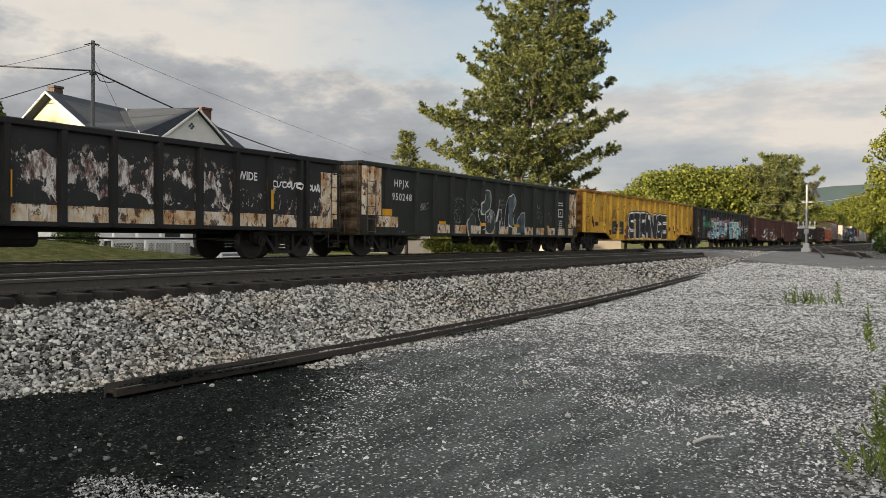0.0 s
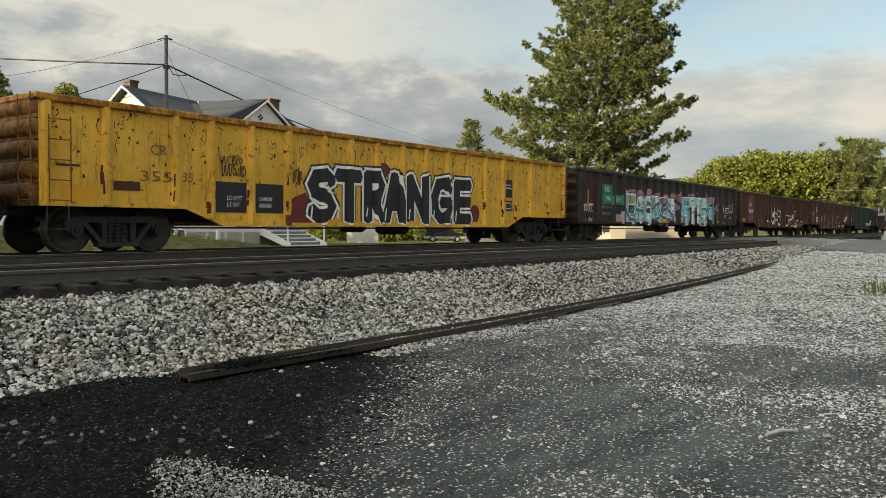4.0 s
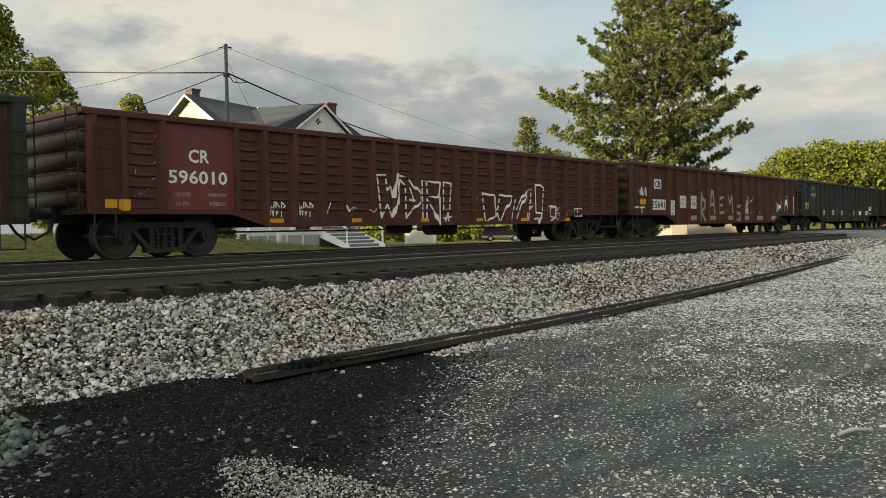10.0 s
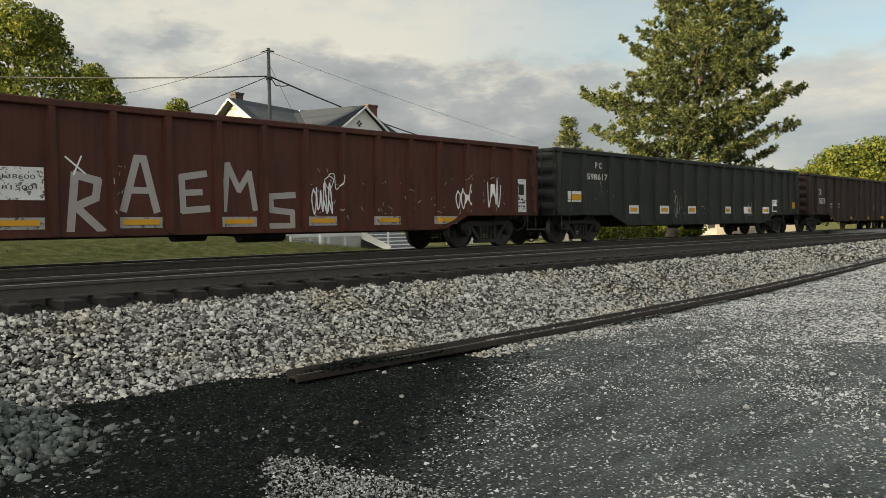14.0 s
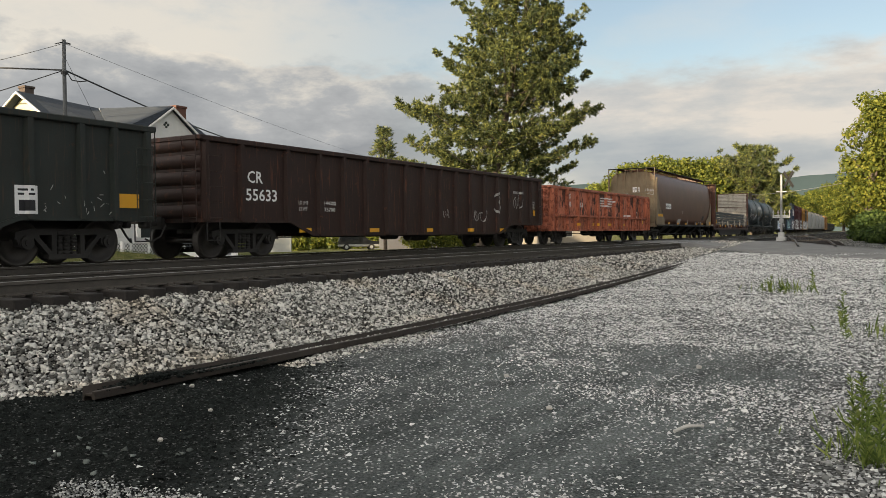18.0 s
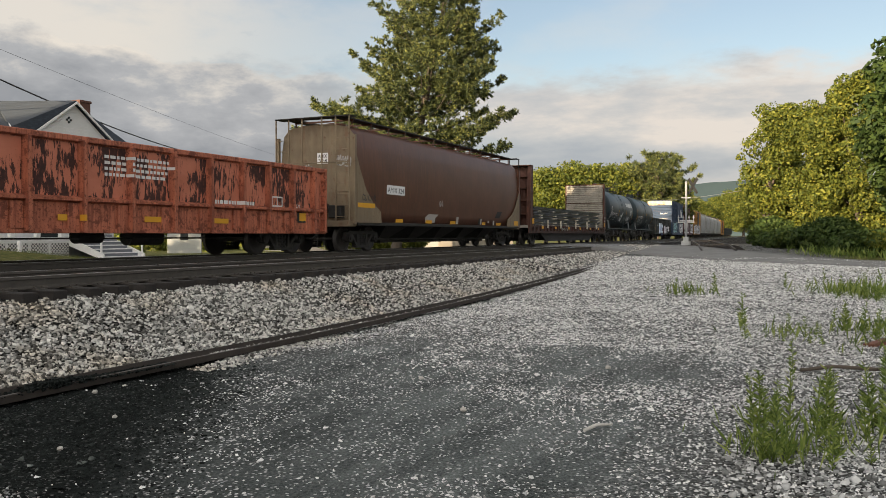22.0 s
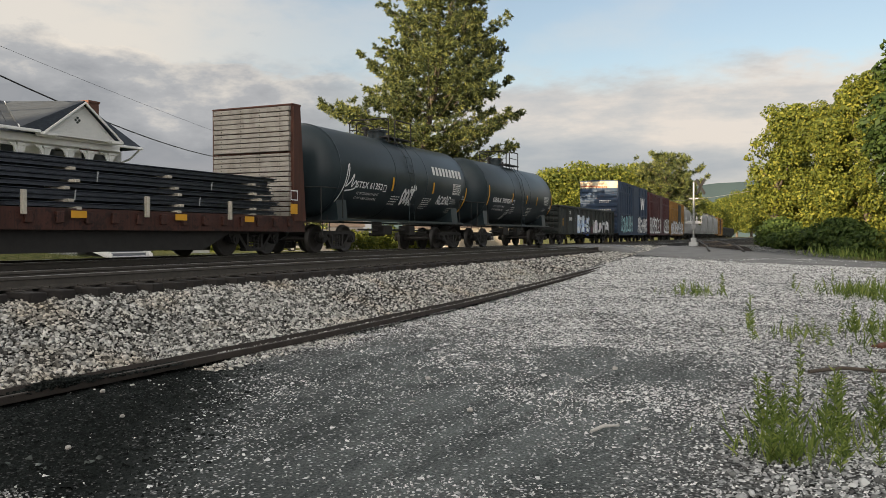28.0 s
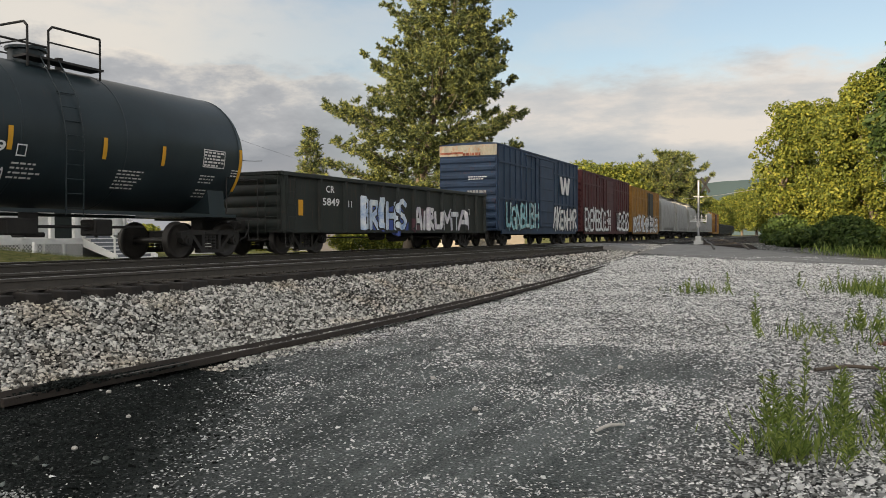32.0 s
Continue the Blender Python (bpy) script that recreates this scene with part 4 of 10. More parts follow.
    def word(self, s, x, z, h, bold=0.0, width=None, spacing=1.0):
        """Letters h high with their foot at (x, z)."""
        self.begin()
        for pts in letters(s, bold, spacing):
            k = h / 0.729
            kx = k if width is None else width / letters_width(s)
            self.tri_mesh(pts, lambda p: (x + p[0] * kx, z + p[1] * k))
        return self

    def letter(self, ch, x0, x1, z0, z1, bold=0.0, lean=0.0):
        self.begin()
        pts0 = letters(ch, 0.0)[0][0]
        a, b = min(p[0] for p in pts0), max(p[0] for p in pts0)
        c, d = min(p[1] for p in pts0), max(p[1] for p in pts0)
        for pts in letters(ch, bold):
            self.tri_mesh(pts, lambda p: (x0 + (p[0] - a) / (b - a) * (x1 - x0) + lean * (p[1] - c), z0 + (p[1] - c) / (d - c) * (z1 - z0)))
        return self

    def tri_mesh(self, data, to):
        vs, fs = data
        o = len(self.v)
        self.v += [(*to(p), 0.0) for p in vs]
        self.f += [tuple(i + o for i in f) for f in fs]
        self.g += [self.mark] * len(fs)

    def laid(self, lift, xcuts, zcuts, depth, shift=0.0):
        """The mesh, cut at the folds of the car side and laid onto it."""
        bm = bmesh.new()
        vs = [bm.verts.new((x + shift, up, z)) for x, z, up in self.v]
        for f in self.f:
            try:
                bm.faces.new([vs[i] for i in f])
            except ValueError:
                pass
        lo, hi = min(p[0] for p in self.v) + shift, max(p[0] for p in self.v) + shift
        zl, zh = min(p[1] for p in self.v), max(p[1] for p in self.v)
        for x in xcuts:
            if lo < x < hi:
                bmesh.ops.bisect_plane(bm, geom=bm.verts[:] + bm.edges[:] + bm.faces[:], plane_co=(x, 0, 0), plane_no=(1, 0, 0))
        for z in zcuts:
            if zl < z < zh:
                bmesh.ops.bisect_plane(bm, geom=bm.verts[:] + bm.edges[:] + bm.faces[:], plane_co=(0, 0, z), plane_no=(0, 0, 1))
        for v in bm.verts:
            v.co.y = depth(v.co.x, v.co.z) - lift - v.co.y
        bmesh.ops.recalc_face_normals(bm, faces=bm.faces[:])
        for f in bm.faces:
            if f.normal.y > 0:
                f.normal_flip()
        me = bpy.data.meshes.new("marking")
        bm.to_mesh(me)
        bm.free()
        return me


LETTERS = {}
SKELETON = {
    "S": [[(1, 0.88), (0.7, 1), (0.2, 0.95), (0, 0.75), (0.15, 0.58), (0.8, 0.42), (1, 0.25), (0.8, 0.05), (0.3, 0), (0, 0.12)]],
    "T": [[(0, 1), (1, 1)], [(0.5, 1), (0.5, 0)]],
    "R": [[(0, 0), (0, 1), (0.75, 1), (1, 0.8), (0.75, 0.52), (0, 0.5)], [(0.4, 0.5), (1, 0)]],
    "A": [[(0, 0), (0.5, 1), (1, 0)], [(0.2, 0.32), (0.8, 0.32)]],
    "N": [[(0, 0), (0, 1), (1, 0), (1, 1)]],
    "G": [[(1, 0.82), (0.7, 1), (0.25, 0.95), (0, 0.6), (0.05, 0.2), (0.4, 0), (0.85, 0.05), (1, 0.3), (1, 0.45), (0.55, 0.45)]],
    "E": [[(1, 1), (0, 1), (0, 0), (1, 0)], [(0, 0.5), (0.8, 0.5)]],
}


def letters(s, bold=0.0, spacing=1.0):
    key = (s, bold, spacing)
    if key not in LETTERS:
        cu = bpy.data.curves.new("lettering", "FONT")
        cu.body, cu.size, cu.offset, cu.resolution_u, cu.space_character = s, 1.0, bold, 2, spacing
        cu.fill_mode = "FRONT"
        ob = bpy.data.objects.new("lettering", cu)
        me = bpy.data.meshes.new_from_object(ob)
        vs = [(v.co.x, v.co.y) for v in me.vertices]
        fs = [tuple(p.vertices) for p in me.polygons]
        bpy.data.objects.remove(ob)
        bpy.data.curves.remove(cu)
        bpy.data.meshes.remove(me)
        LETTERS[key] = [(vs, fs)]
    return LETTERS[key]


def letters_width(s):
    return max(p[0] for p in letters(s)[0][0])


class CarSide:
    """Where paint lies on a car: over the sheet and its posts."""

    def __init__(self, ob, L, posts, base, crest, half=0.055, foot=0.09):
        self.ob, self.L, self.posts = ob, L, [q - L / 2 for q in posts]
        self.base, self.crest, self.half, self.foot = base, crest, half, foot
        self.n = 0

    def depth(self, x, z):
        for p in self.posts:
            d = abs(x - p)
            if d < self.foot:
                t = 1 if d <= self.half else (self.foot - d) / (self.foot - self.half)
                return -(self.base + (self.crest - self.base) * t)
        return -self.base

    def paint(self, flat, material, name, label="", lift=None):
        if not flat.v:
            return None
        if lift is None:
            self.n += 1
        cuts = [p + d for p in self.posts for d in (-self.foot, -self.half, self.half, self.foot)]
        up = (0.004 + 0.0015 * self.n) if lift is None else lift
        kinds = len(set(flat.g))
        for one in (flat.pieces() if 1 < kinds <= 80 else [flat]):
            part(name, one.laid(up, cuts, (), self.depth, -self.L / 2), material, self.ob, label)


class TankSide(CarSide):
    def __init__(self, ob, L, r, zc):
        self.ob, self.L, self.r, self.zc, self.n = ob, L, r, zc, 0

    def depth(self, x, z):
        return -math.sqrt(max(self.r ** 2 - (z - self.zc) ** 2, 0.01))

    def paint(self, flat, material, name, label="", lift=None):
        self.n += 1
        zc = [self.zc - 1.4 + 0.12 * i for i in range(24)]
        up = (0.006 + 0.0015 * self.n) if lift is None else lift
        for one in flat.pieces():
            part(name, one.laid(up, (), zc, self.depth, -self.L / 2), material, self.ob, label)


def span(a, b, step):
    n = max(1, round((b - a) / step))
    return [a + (b - a) * i / n for i in range(n + 1)]


def reflectors(side, xs, z, w=0.46, h=0.12, name="reflector", vertical=False):
    for x in xs:
        if vertical:
            side.paint(Flat().quad(x, x + 0.09, z, z + h), REFLECT, name, "yellow reflector strip", lift=0.028)
        else:
            side.paint(Flat().quad(x, x + w, z, z + h), REFLECT, name, "yellow reflector strip", lift=0.028)


def chips(side, zones, seed):
    """Flecks where thin old paint has flaked: many short scratches in each zone."""
    r = random.Random(seed)
    for x0, x1, z0, z1, n in zones:
        f = Flat()
        f.begin()
        f.held += 1
        for _ in range(n):
            x, z = r.uniform(x0, x1), z0 + (z1 - z0) * r.random() ** 1.3
            a, l = r.gauss(1.2, 0.7), r.uniform(0.02, 0.11)
            f.stroke([(x, z), (x + l * math.cos(a), z + l * math.sin(a))], r.uniform(0.008, 0.022))
        side.paint(f, SOFTWHITE, "paint_flecks", "flecks of old white paint", lift=0.008)


# paints
P_BLACK = car_paint("black_car_paint", (0.017, 0.018, 0.018), amount=0.2, streak=0.35)
P_COAL = car_paint("charcoal_car_paint", (0.025, 0.031, 0.028), amount=0.28, rust=(0.058, 0.032, 0.022), streak=0.5, grime=(0.034, 0.028, 0.022))
P_YELLOWTOP = car_paint("rusted_yellow_chord_paint", (0.60, 0.27, 0.030), rust=(0.07, 0.022, 0.010), amount=1.15, grime=(0.10, 0.035, 0.012), streak=0.6)
P_YELLOW = car_paint("yellow_car_paint", (0.74, 0.435, 0.056), rust=(0.060, 0.020, 0.010), amount=0.42, grime=(0.50, 0.24, 0.03), streak=0.45)
P_RUSTPATCH = plain("rust_scab", (0.075, 0.026, 0.012), 0.9, 0, 0.5, 9)
P_BROWN = car_paint("brown_car_paint", (0.046, 0.022, 0.018), amount=0.35, streak=0.8, grime=(0.017, 0.014, 0.013))
P_DKBROWN = car_paint("dark_brown_car_paint", (0.0310, 0.0165, 0.0133), amount=0.3, streak=0.4, grime=(0.022, 0.014, 0.011))
P_OXIDE = car_paint("oxide_red_car_paint", (0.092, 0.033, 0.022), amount=0.34, rust=(0.048, 0.020, 0.014), streak=0.7, grime=(0.036, 0.018, 0.014))
P_WINE = car_paint("wine_red_boxcar_paint", (0.085, 0.024, 0.026), amount=0.2, streak=0.5)
P_BULKHEAD = car_paint("red_brown_bulkhead_paint", (0.080, 0.031, 0.020), amount=0.3, streak=0.45)
P_MAROON = car_paint("maroon_car_paint", (0.086, 0.028, 0.018), amount=0.32, rust=(0.045, 0.018, 0.013), streak=0.8, grime=(0.026, 0.014, 0.011))
# end walls are a darker brown than the car sides
P_ENDDARK = car_paint("dark_brown_end_paint", (0.034, 0.018, 0.014), amount=0.3, streak=0.6)
# cream end with rust; the shade on it is put into the paint colour
P_CREAMEND = car_paint("shaded_rusty_cream_end_paint", (0.20, 0.145, 0.085), rust=(0.035, 0.018, 0.011), amount=1.1, grime=(0.03, 0.022, 0.016), streak=0.9)
P_YELLOWEND = car_paint("rusted_yellow_end_paint", (0.34, 0.16, 0.03), rust=(0.045, 0.017, 0.009), amount=1.2, grime=(0.05, 0.025, 0.012), streak=0.8)
P_SILL = car_paint("patchy_red_sill_paint", (0.075, 0.030, 0.022), rust=(0.016, 0.012, 0.011), amount=0.9, grime=(0.02, 0.016, 0.014), streak=0.7)
P_ORANGE = car_paint("orange_car_paint", (0.50, 0.165, 0.092), rust=(0.075, 0.018, 0.012), amount=1.0, grime=(0.14, 0.03, 0.02), streak=0.6)
P_TAN = car_paint("rust_brown_hopper_paint", (0.112, 0.047, 0.028), amount=0.22, streak=0.7, rust=(0.13, 0.055, 0.03), grime=(0.060, 0.031, 0.021), rough=0.42)
P_BUFF = car_paint("buff_hopper_end_paint", (0.22, 0.17, 0.11), rust=(0.11, 0.05, 0.025), amount=0.4, grime=(0.10, 0.07, 0.045), streak=0.6)
P_TANK = car_paint("black_tank_paint", (0.022, 0.034, 0.039), amount=0.0, rough=0.38, streak=0.25, grime=(0.026, 0.032, 0.035))
P_BLUE = car_paint("blue_car_paint", (0.030, 0.055, 0.10), amount=0.15, streak=0.3)
P_GREY = car_paint("pale_grey_hopper_paint", (0.34, 0.34, 0.32), amount=0.2)
P_AMBER = car_paint("amber_car_paint", (0.36, 0.19, 0.04), amount=0.6)
P_CREAM = car_paint("cream_car_paint", (0.62, 0.55, 0.40), rust=(0.45, 0.16, 0.05), amount=0.6)


def posts_even(L, first, step, last=0.12):
    return [0.12] + span(first, L - first, step) + [L - last]


# car 0: black, chipped white paint
def chipped(name):
    k = Nodes(name)
    big = k.noise(0.9, 4, 0.6)
    col = k.ramp(big, [(0.3, (0.011, 0.012, 0.013)), (0.7, (0.022, 0.022, 0.022))])
    mottle = k.noise(5.0, 8, 0.75, (1.0, 1.0, 0.75))
    where = k.noise(0.8, 2, 0.5)
    mask = k.mix(1.0, k.ramp(mottle, [(0.54, g(0)), (0.57, g(1))]), k.ramp(where, [(0.42, g(0)), (0.50, g(1))]), "MULTIPLY")
    sep = k.n("SeparateXYZ")
    k.link(k.coords(), sep.inputs["Vector"])
    r = k.n("MapRange")
    r.inputs["From Min"].default_value, r.inputs["From Max"].default_value = 2.35, 2.15
    k.link(sep.outputs["Z"], r.inputs["Value"])
    mask = k.mix(1.0, mask, r.outputs[0], "MULTIPLY")
    chips = k.ramp(k.noise(3.0, 5, 0.7), [(0.42, (0.10, 0.03, 0.018)), (0.52, (0.40, 0.36, 0.31)), (0.66, (0.66, 0.64, 0.60))])
    col = k.mix(mask, col, chips)
    return k.done(col, 0.65)


P_CHIPPED = chipped("black_paint_over_old_white_graffiti")


def peeled(name, level):
    """What is left of old white and brown paint under peeling black; a lower level leaves more."""
    k = Nodes(name)
    ad = k.n("Math")
    ad.operation = "MULTIPLY_ADD"
    k.link(k.noise(10.0, 8, 0.78, (1.0, 1.0, 0.6)), ad.inputs[0])
    ad.inputs[1].default_value = 0.75
    k.link(k.noise(2.3, 3, 0.5), ad.inputs[2])
    white = k.ramp(k.noise(5.0, 6, 0.75, (1.6, 1.0, 0.6)), [(0.40, (0.085, 0.028, 0.022)), (0.49, (0.30, 0.25, 0.22)), (0.56, (0.72, 0.69, 0.66))])
    black = k.ramp(k.noise(3.0, 4), [(0.3, (0.012, 0.014, 0.013)), (0.7, (0.024, 0.025, 0.024))])
    return k.done(k.mix(k.ramp(ad.outputs[0], [(level, g(0)), (level + 0.025, g(1))]), black, white), 0.65)


PEELED = [peeled("peeling_white_paint", 0.84), peeled("peeling_paint_remains", 0.90), peeled("last_flakes_of_white_paint", 0.97)]


def gondolas():
    # car 0
    L = 19.7
    ps = [0.3] + [11.5 + 1.1 * i for i in range(-10, 7)] + [18.35, 19.55]
    ob, h, W = gondola("black gondola with peeling white graffiti and rusty cream sill panels", -2.3, 17.4, P_BLACK, 2.66, 0.72, 0.68, ps, sheet=P_CHIPPED, flat_bottom=True)
    sd = CarSide(ob, L, ps, W - 0.07, W + PROUD)
    for a, b in zip(ps, ps[1:]):
        sd.paint(Flat().quad(a + 0.1, b - 0.1, 0.80, 1.12), RUSTYSILL, "sill_panel", "rust-streaked cream sill panel", lift=0.012)
    for i, (a, b) in enumerate(zip(ps, ps[1:])):
        if b - a < 0.5:
            continue
        kind = 0 if i < 13 else (1 if i in (13, 14) else 2)
        lo, hi = (1.12, 2.26) if kind == 0 else (1.10, 2.05)
        n = 9
        rag = random.Random(70 + i)
        up = [(a + 0.12 + (b - a - 0.24) * j / n, hi - rag.uniform(0, 0.28)) for j in range(n + 1)]
        dn = [(x, lo + rag.uniform(0, 0.22 + 0.1 * kind)) for x, _ in up]
        f = Flat()
        f.begin()
        f.poly(dn + up[::-1])
        sd.paint(f, PEELED[kind], "graffiti", "white graffiti peeling off in flakes", lift=0.005)
        f = Flat()
        if kind == 0:
            w_ = rag.uniform(0.16, 0.3)
            f.poly([(a + w_, 1.14), (b - w_, 1.14), (b - w_ - 0.1, 1.32 + rag.uniform(0, 0.14)), (b - w_ - 0.25, 1.42), (a + w_ + 0.15, 1.40 + rag.uniform(0, 0.12)), (a + w_ + 0.05, 1.30)])
            sd.paint(f, P_COAL, "graffiti", "black paint brushed over the old letters", lift=0.0065)
        else:
            f.scribble(a + 0.15, b - 0.2, 1.2, 1.6, 3, 0.035, 300 + i)
            sd.paint(f, PEELED[0], "graffiti", "flaking white tag", lift=0.0065)
    sd.paint(Flat().word("WIDE", 15.98, 1.92, 0.2, 0.02, width=0.62).scribble(17.12, 18.15, 1.78, 1.98, 6, 0.035, 8).scribble(18.45, 18.92, 1.76, 1.96, 3, 0.04, 9), SPRAYWHITE, "graffiti", "white painted letters")
    sd.paint(Flat().quad(18.95, 19.5, 1.05, 2.3), RUSTYSILL, "end_panel", "rusty cream end panel")
    reflectors(sd, (10.44, 16.95), 1.24, h=0.48, vertical=True)
    # car 1
    L = 15.6
    ps = [0.12, 0.49, 1.26, 2.82] + [3.9 + 1.07 * i for i in range(11)] + [15.48]
    ob, h, W = gondola("black gondola with white reporting marks and outlined graffiti", 18.4, 34.0, P_COAL, 2.76, 0.64, 0.64, ps, flat_bottom=True, ends=P_CREAMEND)
    sd = CarSide(ob, L, ps, W - 0.07, W + PROUD)
    sd.paint(Flat().quad(0.02, 0.98, 1.22, 2.62).quad(0.75, 1.85, 0.88, 1.20).quad(15.02, 15.56, 1.06, 2.55), RUSTYSILL, "end_panel", "rusty cream end panel")
    sd.paint(Flat().quad(1.0, 1.5, 1.22, 1.42).quad(14.72, 15.0, 1.08, 1.24), REFLECT, "reflector", "dusty yellow reflector plate", lift=0.028)
    sd.paint(Flat().word("HPJX", 1.62, 2.12, 0.22, 0.012, spacing=1.25).word("950248", 1.52, 1.71, 0.22, 0.012, spacing=1.2), SPRAYWHITE, "lettering", "white stencilled reporting mark")
    sd.paint(Flat().word("48", 3.05, 1.45, 0.24), SOFTWHITE, "lettering", "faded white numerals")
    sd.paint(Flat().word("L  LMT", 1.9, 0.68, 0.08).word("LT WT", 4.0, 0.74, 0.08), WHITE, "lettering")
    for a, b in zip(ps[4:], ps[5:]):
        sd.paint(Flat().quad(a + 0.1, b - 0.1, 0.68, 1.02), RUSTYSILL, "sill_panel", "rust-streaked cream sill panel", lift=0.012)
    murk = mottled_spray("murky_green_spray", (0.022, 0.028, 0.026), (0.036, 0.050, 0.046), (0.055, 0.075, 0.068))
    slate = mottled_spray("dull_blue_grey_spray", (0.03, 0.04, 0.05), (0.055, 0.08, 0.105), (0.10, 0.14, 0.17))
    dome = [(5.98, 0.66), (5.96, 1.1), (6.02, 1.33), (6.2, 1.42), (6.42, 1.42), (6.57, 1.3), (6.6, 1.0), (6.55, 0.66)]
    head = [(7.02, 1.42), (7.0, 1.75), (7.12, 2.0), (7.24, 2.24), (7.45, 2.32), (7.66, 2.28), (7.74, 2.12), (7.72, 1.85), (7.6, 1.62), (7.35, 1.5)]
    belly = [(7.30, 0.98), (7.28, 1.3), (7.42, 1.55), (7.68, 1.62), (7.95, 1.52), (8.06, 1.25), (8.0, 0.92), (7.75, 0.74), (7.45, 0.80)]
    bolt = [(9.12, 2.12), (9.3, 2.28), (9.55, 2.26), (9.76, 2.06), (9.72, 1.86), (9.5, 1.6), (9.38, 1.40), (9.56, 1.34), (9.50, 1.08), (9.18, 1.02), (9.14, 1.5)]
    tail = [(9.85, 0.78), (9.88, 1.25), (10.05, 1.42), (10.32, 1.56), (10.3, 0.82)]
    for shape, coat in ((dome, murk), (head, murk), (belly, murk), (bolt, slate), (tail, slate)):
        one = Flat()
        one.begin()
        sd.paint(one.poly(shape[::-1]), coat, "graffiti", "dull graffiti fill")
    f = Flat().curve(head + head[:1], 0.035).curve(belly + belly[:1], 0.022).curve(bolt, 0.032).curve(tail, 0.030)
    f.curve([(7.02, 1.42), (6.86, 1.62), (6.78, 1.45), (6.9, 1.2), (7.05, 1.05), (6.8, 0.9), (6.62, 0.8)], 0.030).curve([(7.2, 1.62), (7.12, 1.4), (7.2, 1.1), (7.05, 0.88)], 0.026)
    f.stroke([(7.62 + (0.20 if i % 2 == 0 else 0.09) * math.sin(i * math.pi / 5), 1.30 + (0.20 if i % 2 == 0 else 0.09) * math.cos(i * math.pi / 5)) for i in range(11)], 0.026)
    f.stroke([(8.16, 0.78), (8.30, 1.40), (8.24, 1.66), (8.57, 1.66), (8.52, 1.40), (8.78, 0.86), (8.62, 0.72), (8.16, 0.78)], 0.030).stroke([(8.32, 1.22), (8.52, 1.22), (8.42, 0.98), (8.32, 1.22)], 0.024).stroke([(8.28, 1.56), (8.54, 1.56)], 0.024)
    f.curve([(8.78, 0.9), (8.86, 1.5), (8.98, 1.9), (9.12, 2.12)], 0.028).curve([(8.1, 1.2), (8.14, 1.7), (8.22, 2.0)], 0.022)
    sd.paint(f, rough_paint("chipped_white_line", (0.62, 0.64, 0.62), amount=0.45), "graffiti", "chipped white graffiti outline")
    sd.paint(Flat().curve(dome, 0.016), SOFTWHITE, "graffiti", "faint scratched white outline")
    chips(sd, ((3.05, 3.6, 1.4, 1.75, 14), (4.95, 5.75, 1.05, 1.95, 60), (6.15, 6.85, 1.5, 1.95, 26), (8.25, 9.0, 1.7, 2.25, 40), (9.3, 9.9, 1.1, 1.5, 18), (11.5, 12.2, 1.2, 1.85, 30), (12.6, 13.3, 1.3, 1.8, 16), (14.7, 15.0, 1.4, 1.7, 14)), 19)
    sd.paint(Flat().border(13.78, 14.28, 1.50, 1.86, 0.045).quad(13.94, 14.02, 1.62, 1.74).bars(13.8, 14.26, 2.14, 2, 0.1, 0.05, 21).bars(13.84, 14.2, 1.36, 4, 0.09, 0.04, 22), SPRAYWHITE, "lettering", "white stencilled inspection box")
    reflectors(sd, (4.15, 6.9, 9.6, 12.4), 1.02, 0.44, 0.1)
    # car 2: yellow
    L = 19.45
    ps = [0.12, 1.25, 2.77, 3.65, 4.74, 5.83, 7.0, 7.95, 9.0, 10.04, 11.09, 12.14, 13.17, 14.17, 15.21, 16.06, 16.98, 18.26, 19.33]
    ob, h, W = gondola("rust-spotted yellow gondola with bold black and white graffiti", 34.95, 54.4, P_YELLOW, 2.88, 0.89, 0.54, ps, chord=P_YELLOWTOP, ends=P_YELLOWEND, ribs=P_YELLOW)
    sd = CarSide(ob, L, ps, W - 0.07, W + PROUD)
    sd.paint(Flat().blob(6.3, 0.95, 0.5, 0.4, 4).blob(13.6, 0.9, 0.3, 0.35, 5).blob(9.3, 2.05, 0.3, 0.2, 6).quad(5.75, 6.6, 0.56, 0.8), REDSPRAY, "graffiti", "dark red spray cloud")
    cells = (("S", 6.5, 7.42), ("T", 7.42, 8.42), ("R", 8.5, 9.3), ("A", 9.25, 10.2), ("N", 10.27, 11.25), ("G", 11.4, 12.4), ("E", 12.5, 13.42))
    fo, fw, fb, fg = Flat(), Flat(), Flat(), Flat()
    for i, (c, a, b) in enumerate(cells):
        zt = 2.05 - 0.02 * abs(i - 3)
        fo.fat(c, a - 0.13, b + 0.15, 0.55, zt + 0.11, 0.54)
        fw.fat(c, a - 0.08, b + 0.10, 0.56, zt + 0.06, 0.47)
        fb.fat(c, a - 0.01, b + 0.03, 0.62, zt - 0.01, 0.335)
        fg.stroke([(a + 0.10, 0.72 + 0.05 * (i % 3)), (a + 0.14, 1.02)], 0.05)
    sd.paint(fo, INK, "graffiti", "thin black outer line")
    sd.paint(fw, SPRAYWHITE, "graffiti", "white graffiti outline")
    sd.paint(fb, INK, "graffiti", "black graffiti letters")
    sd.paint(fg, SPRAYWHITE, "graffiti", "white highlight dashes")
    sd.paint(Flat().quad(0.42, 1.05, 0.98, 1.28), REFLECT, "reflector", "yellow reflector plate", lift=0.028)
    sd.paint(Flat().quad(1.42, 1.98, 1.22, 1.40).quad(0.3, 0.75, 1.62, 1.66), P_RUSTPATCH, "patch", "rust-brown scab")
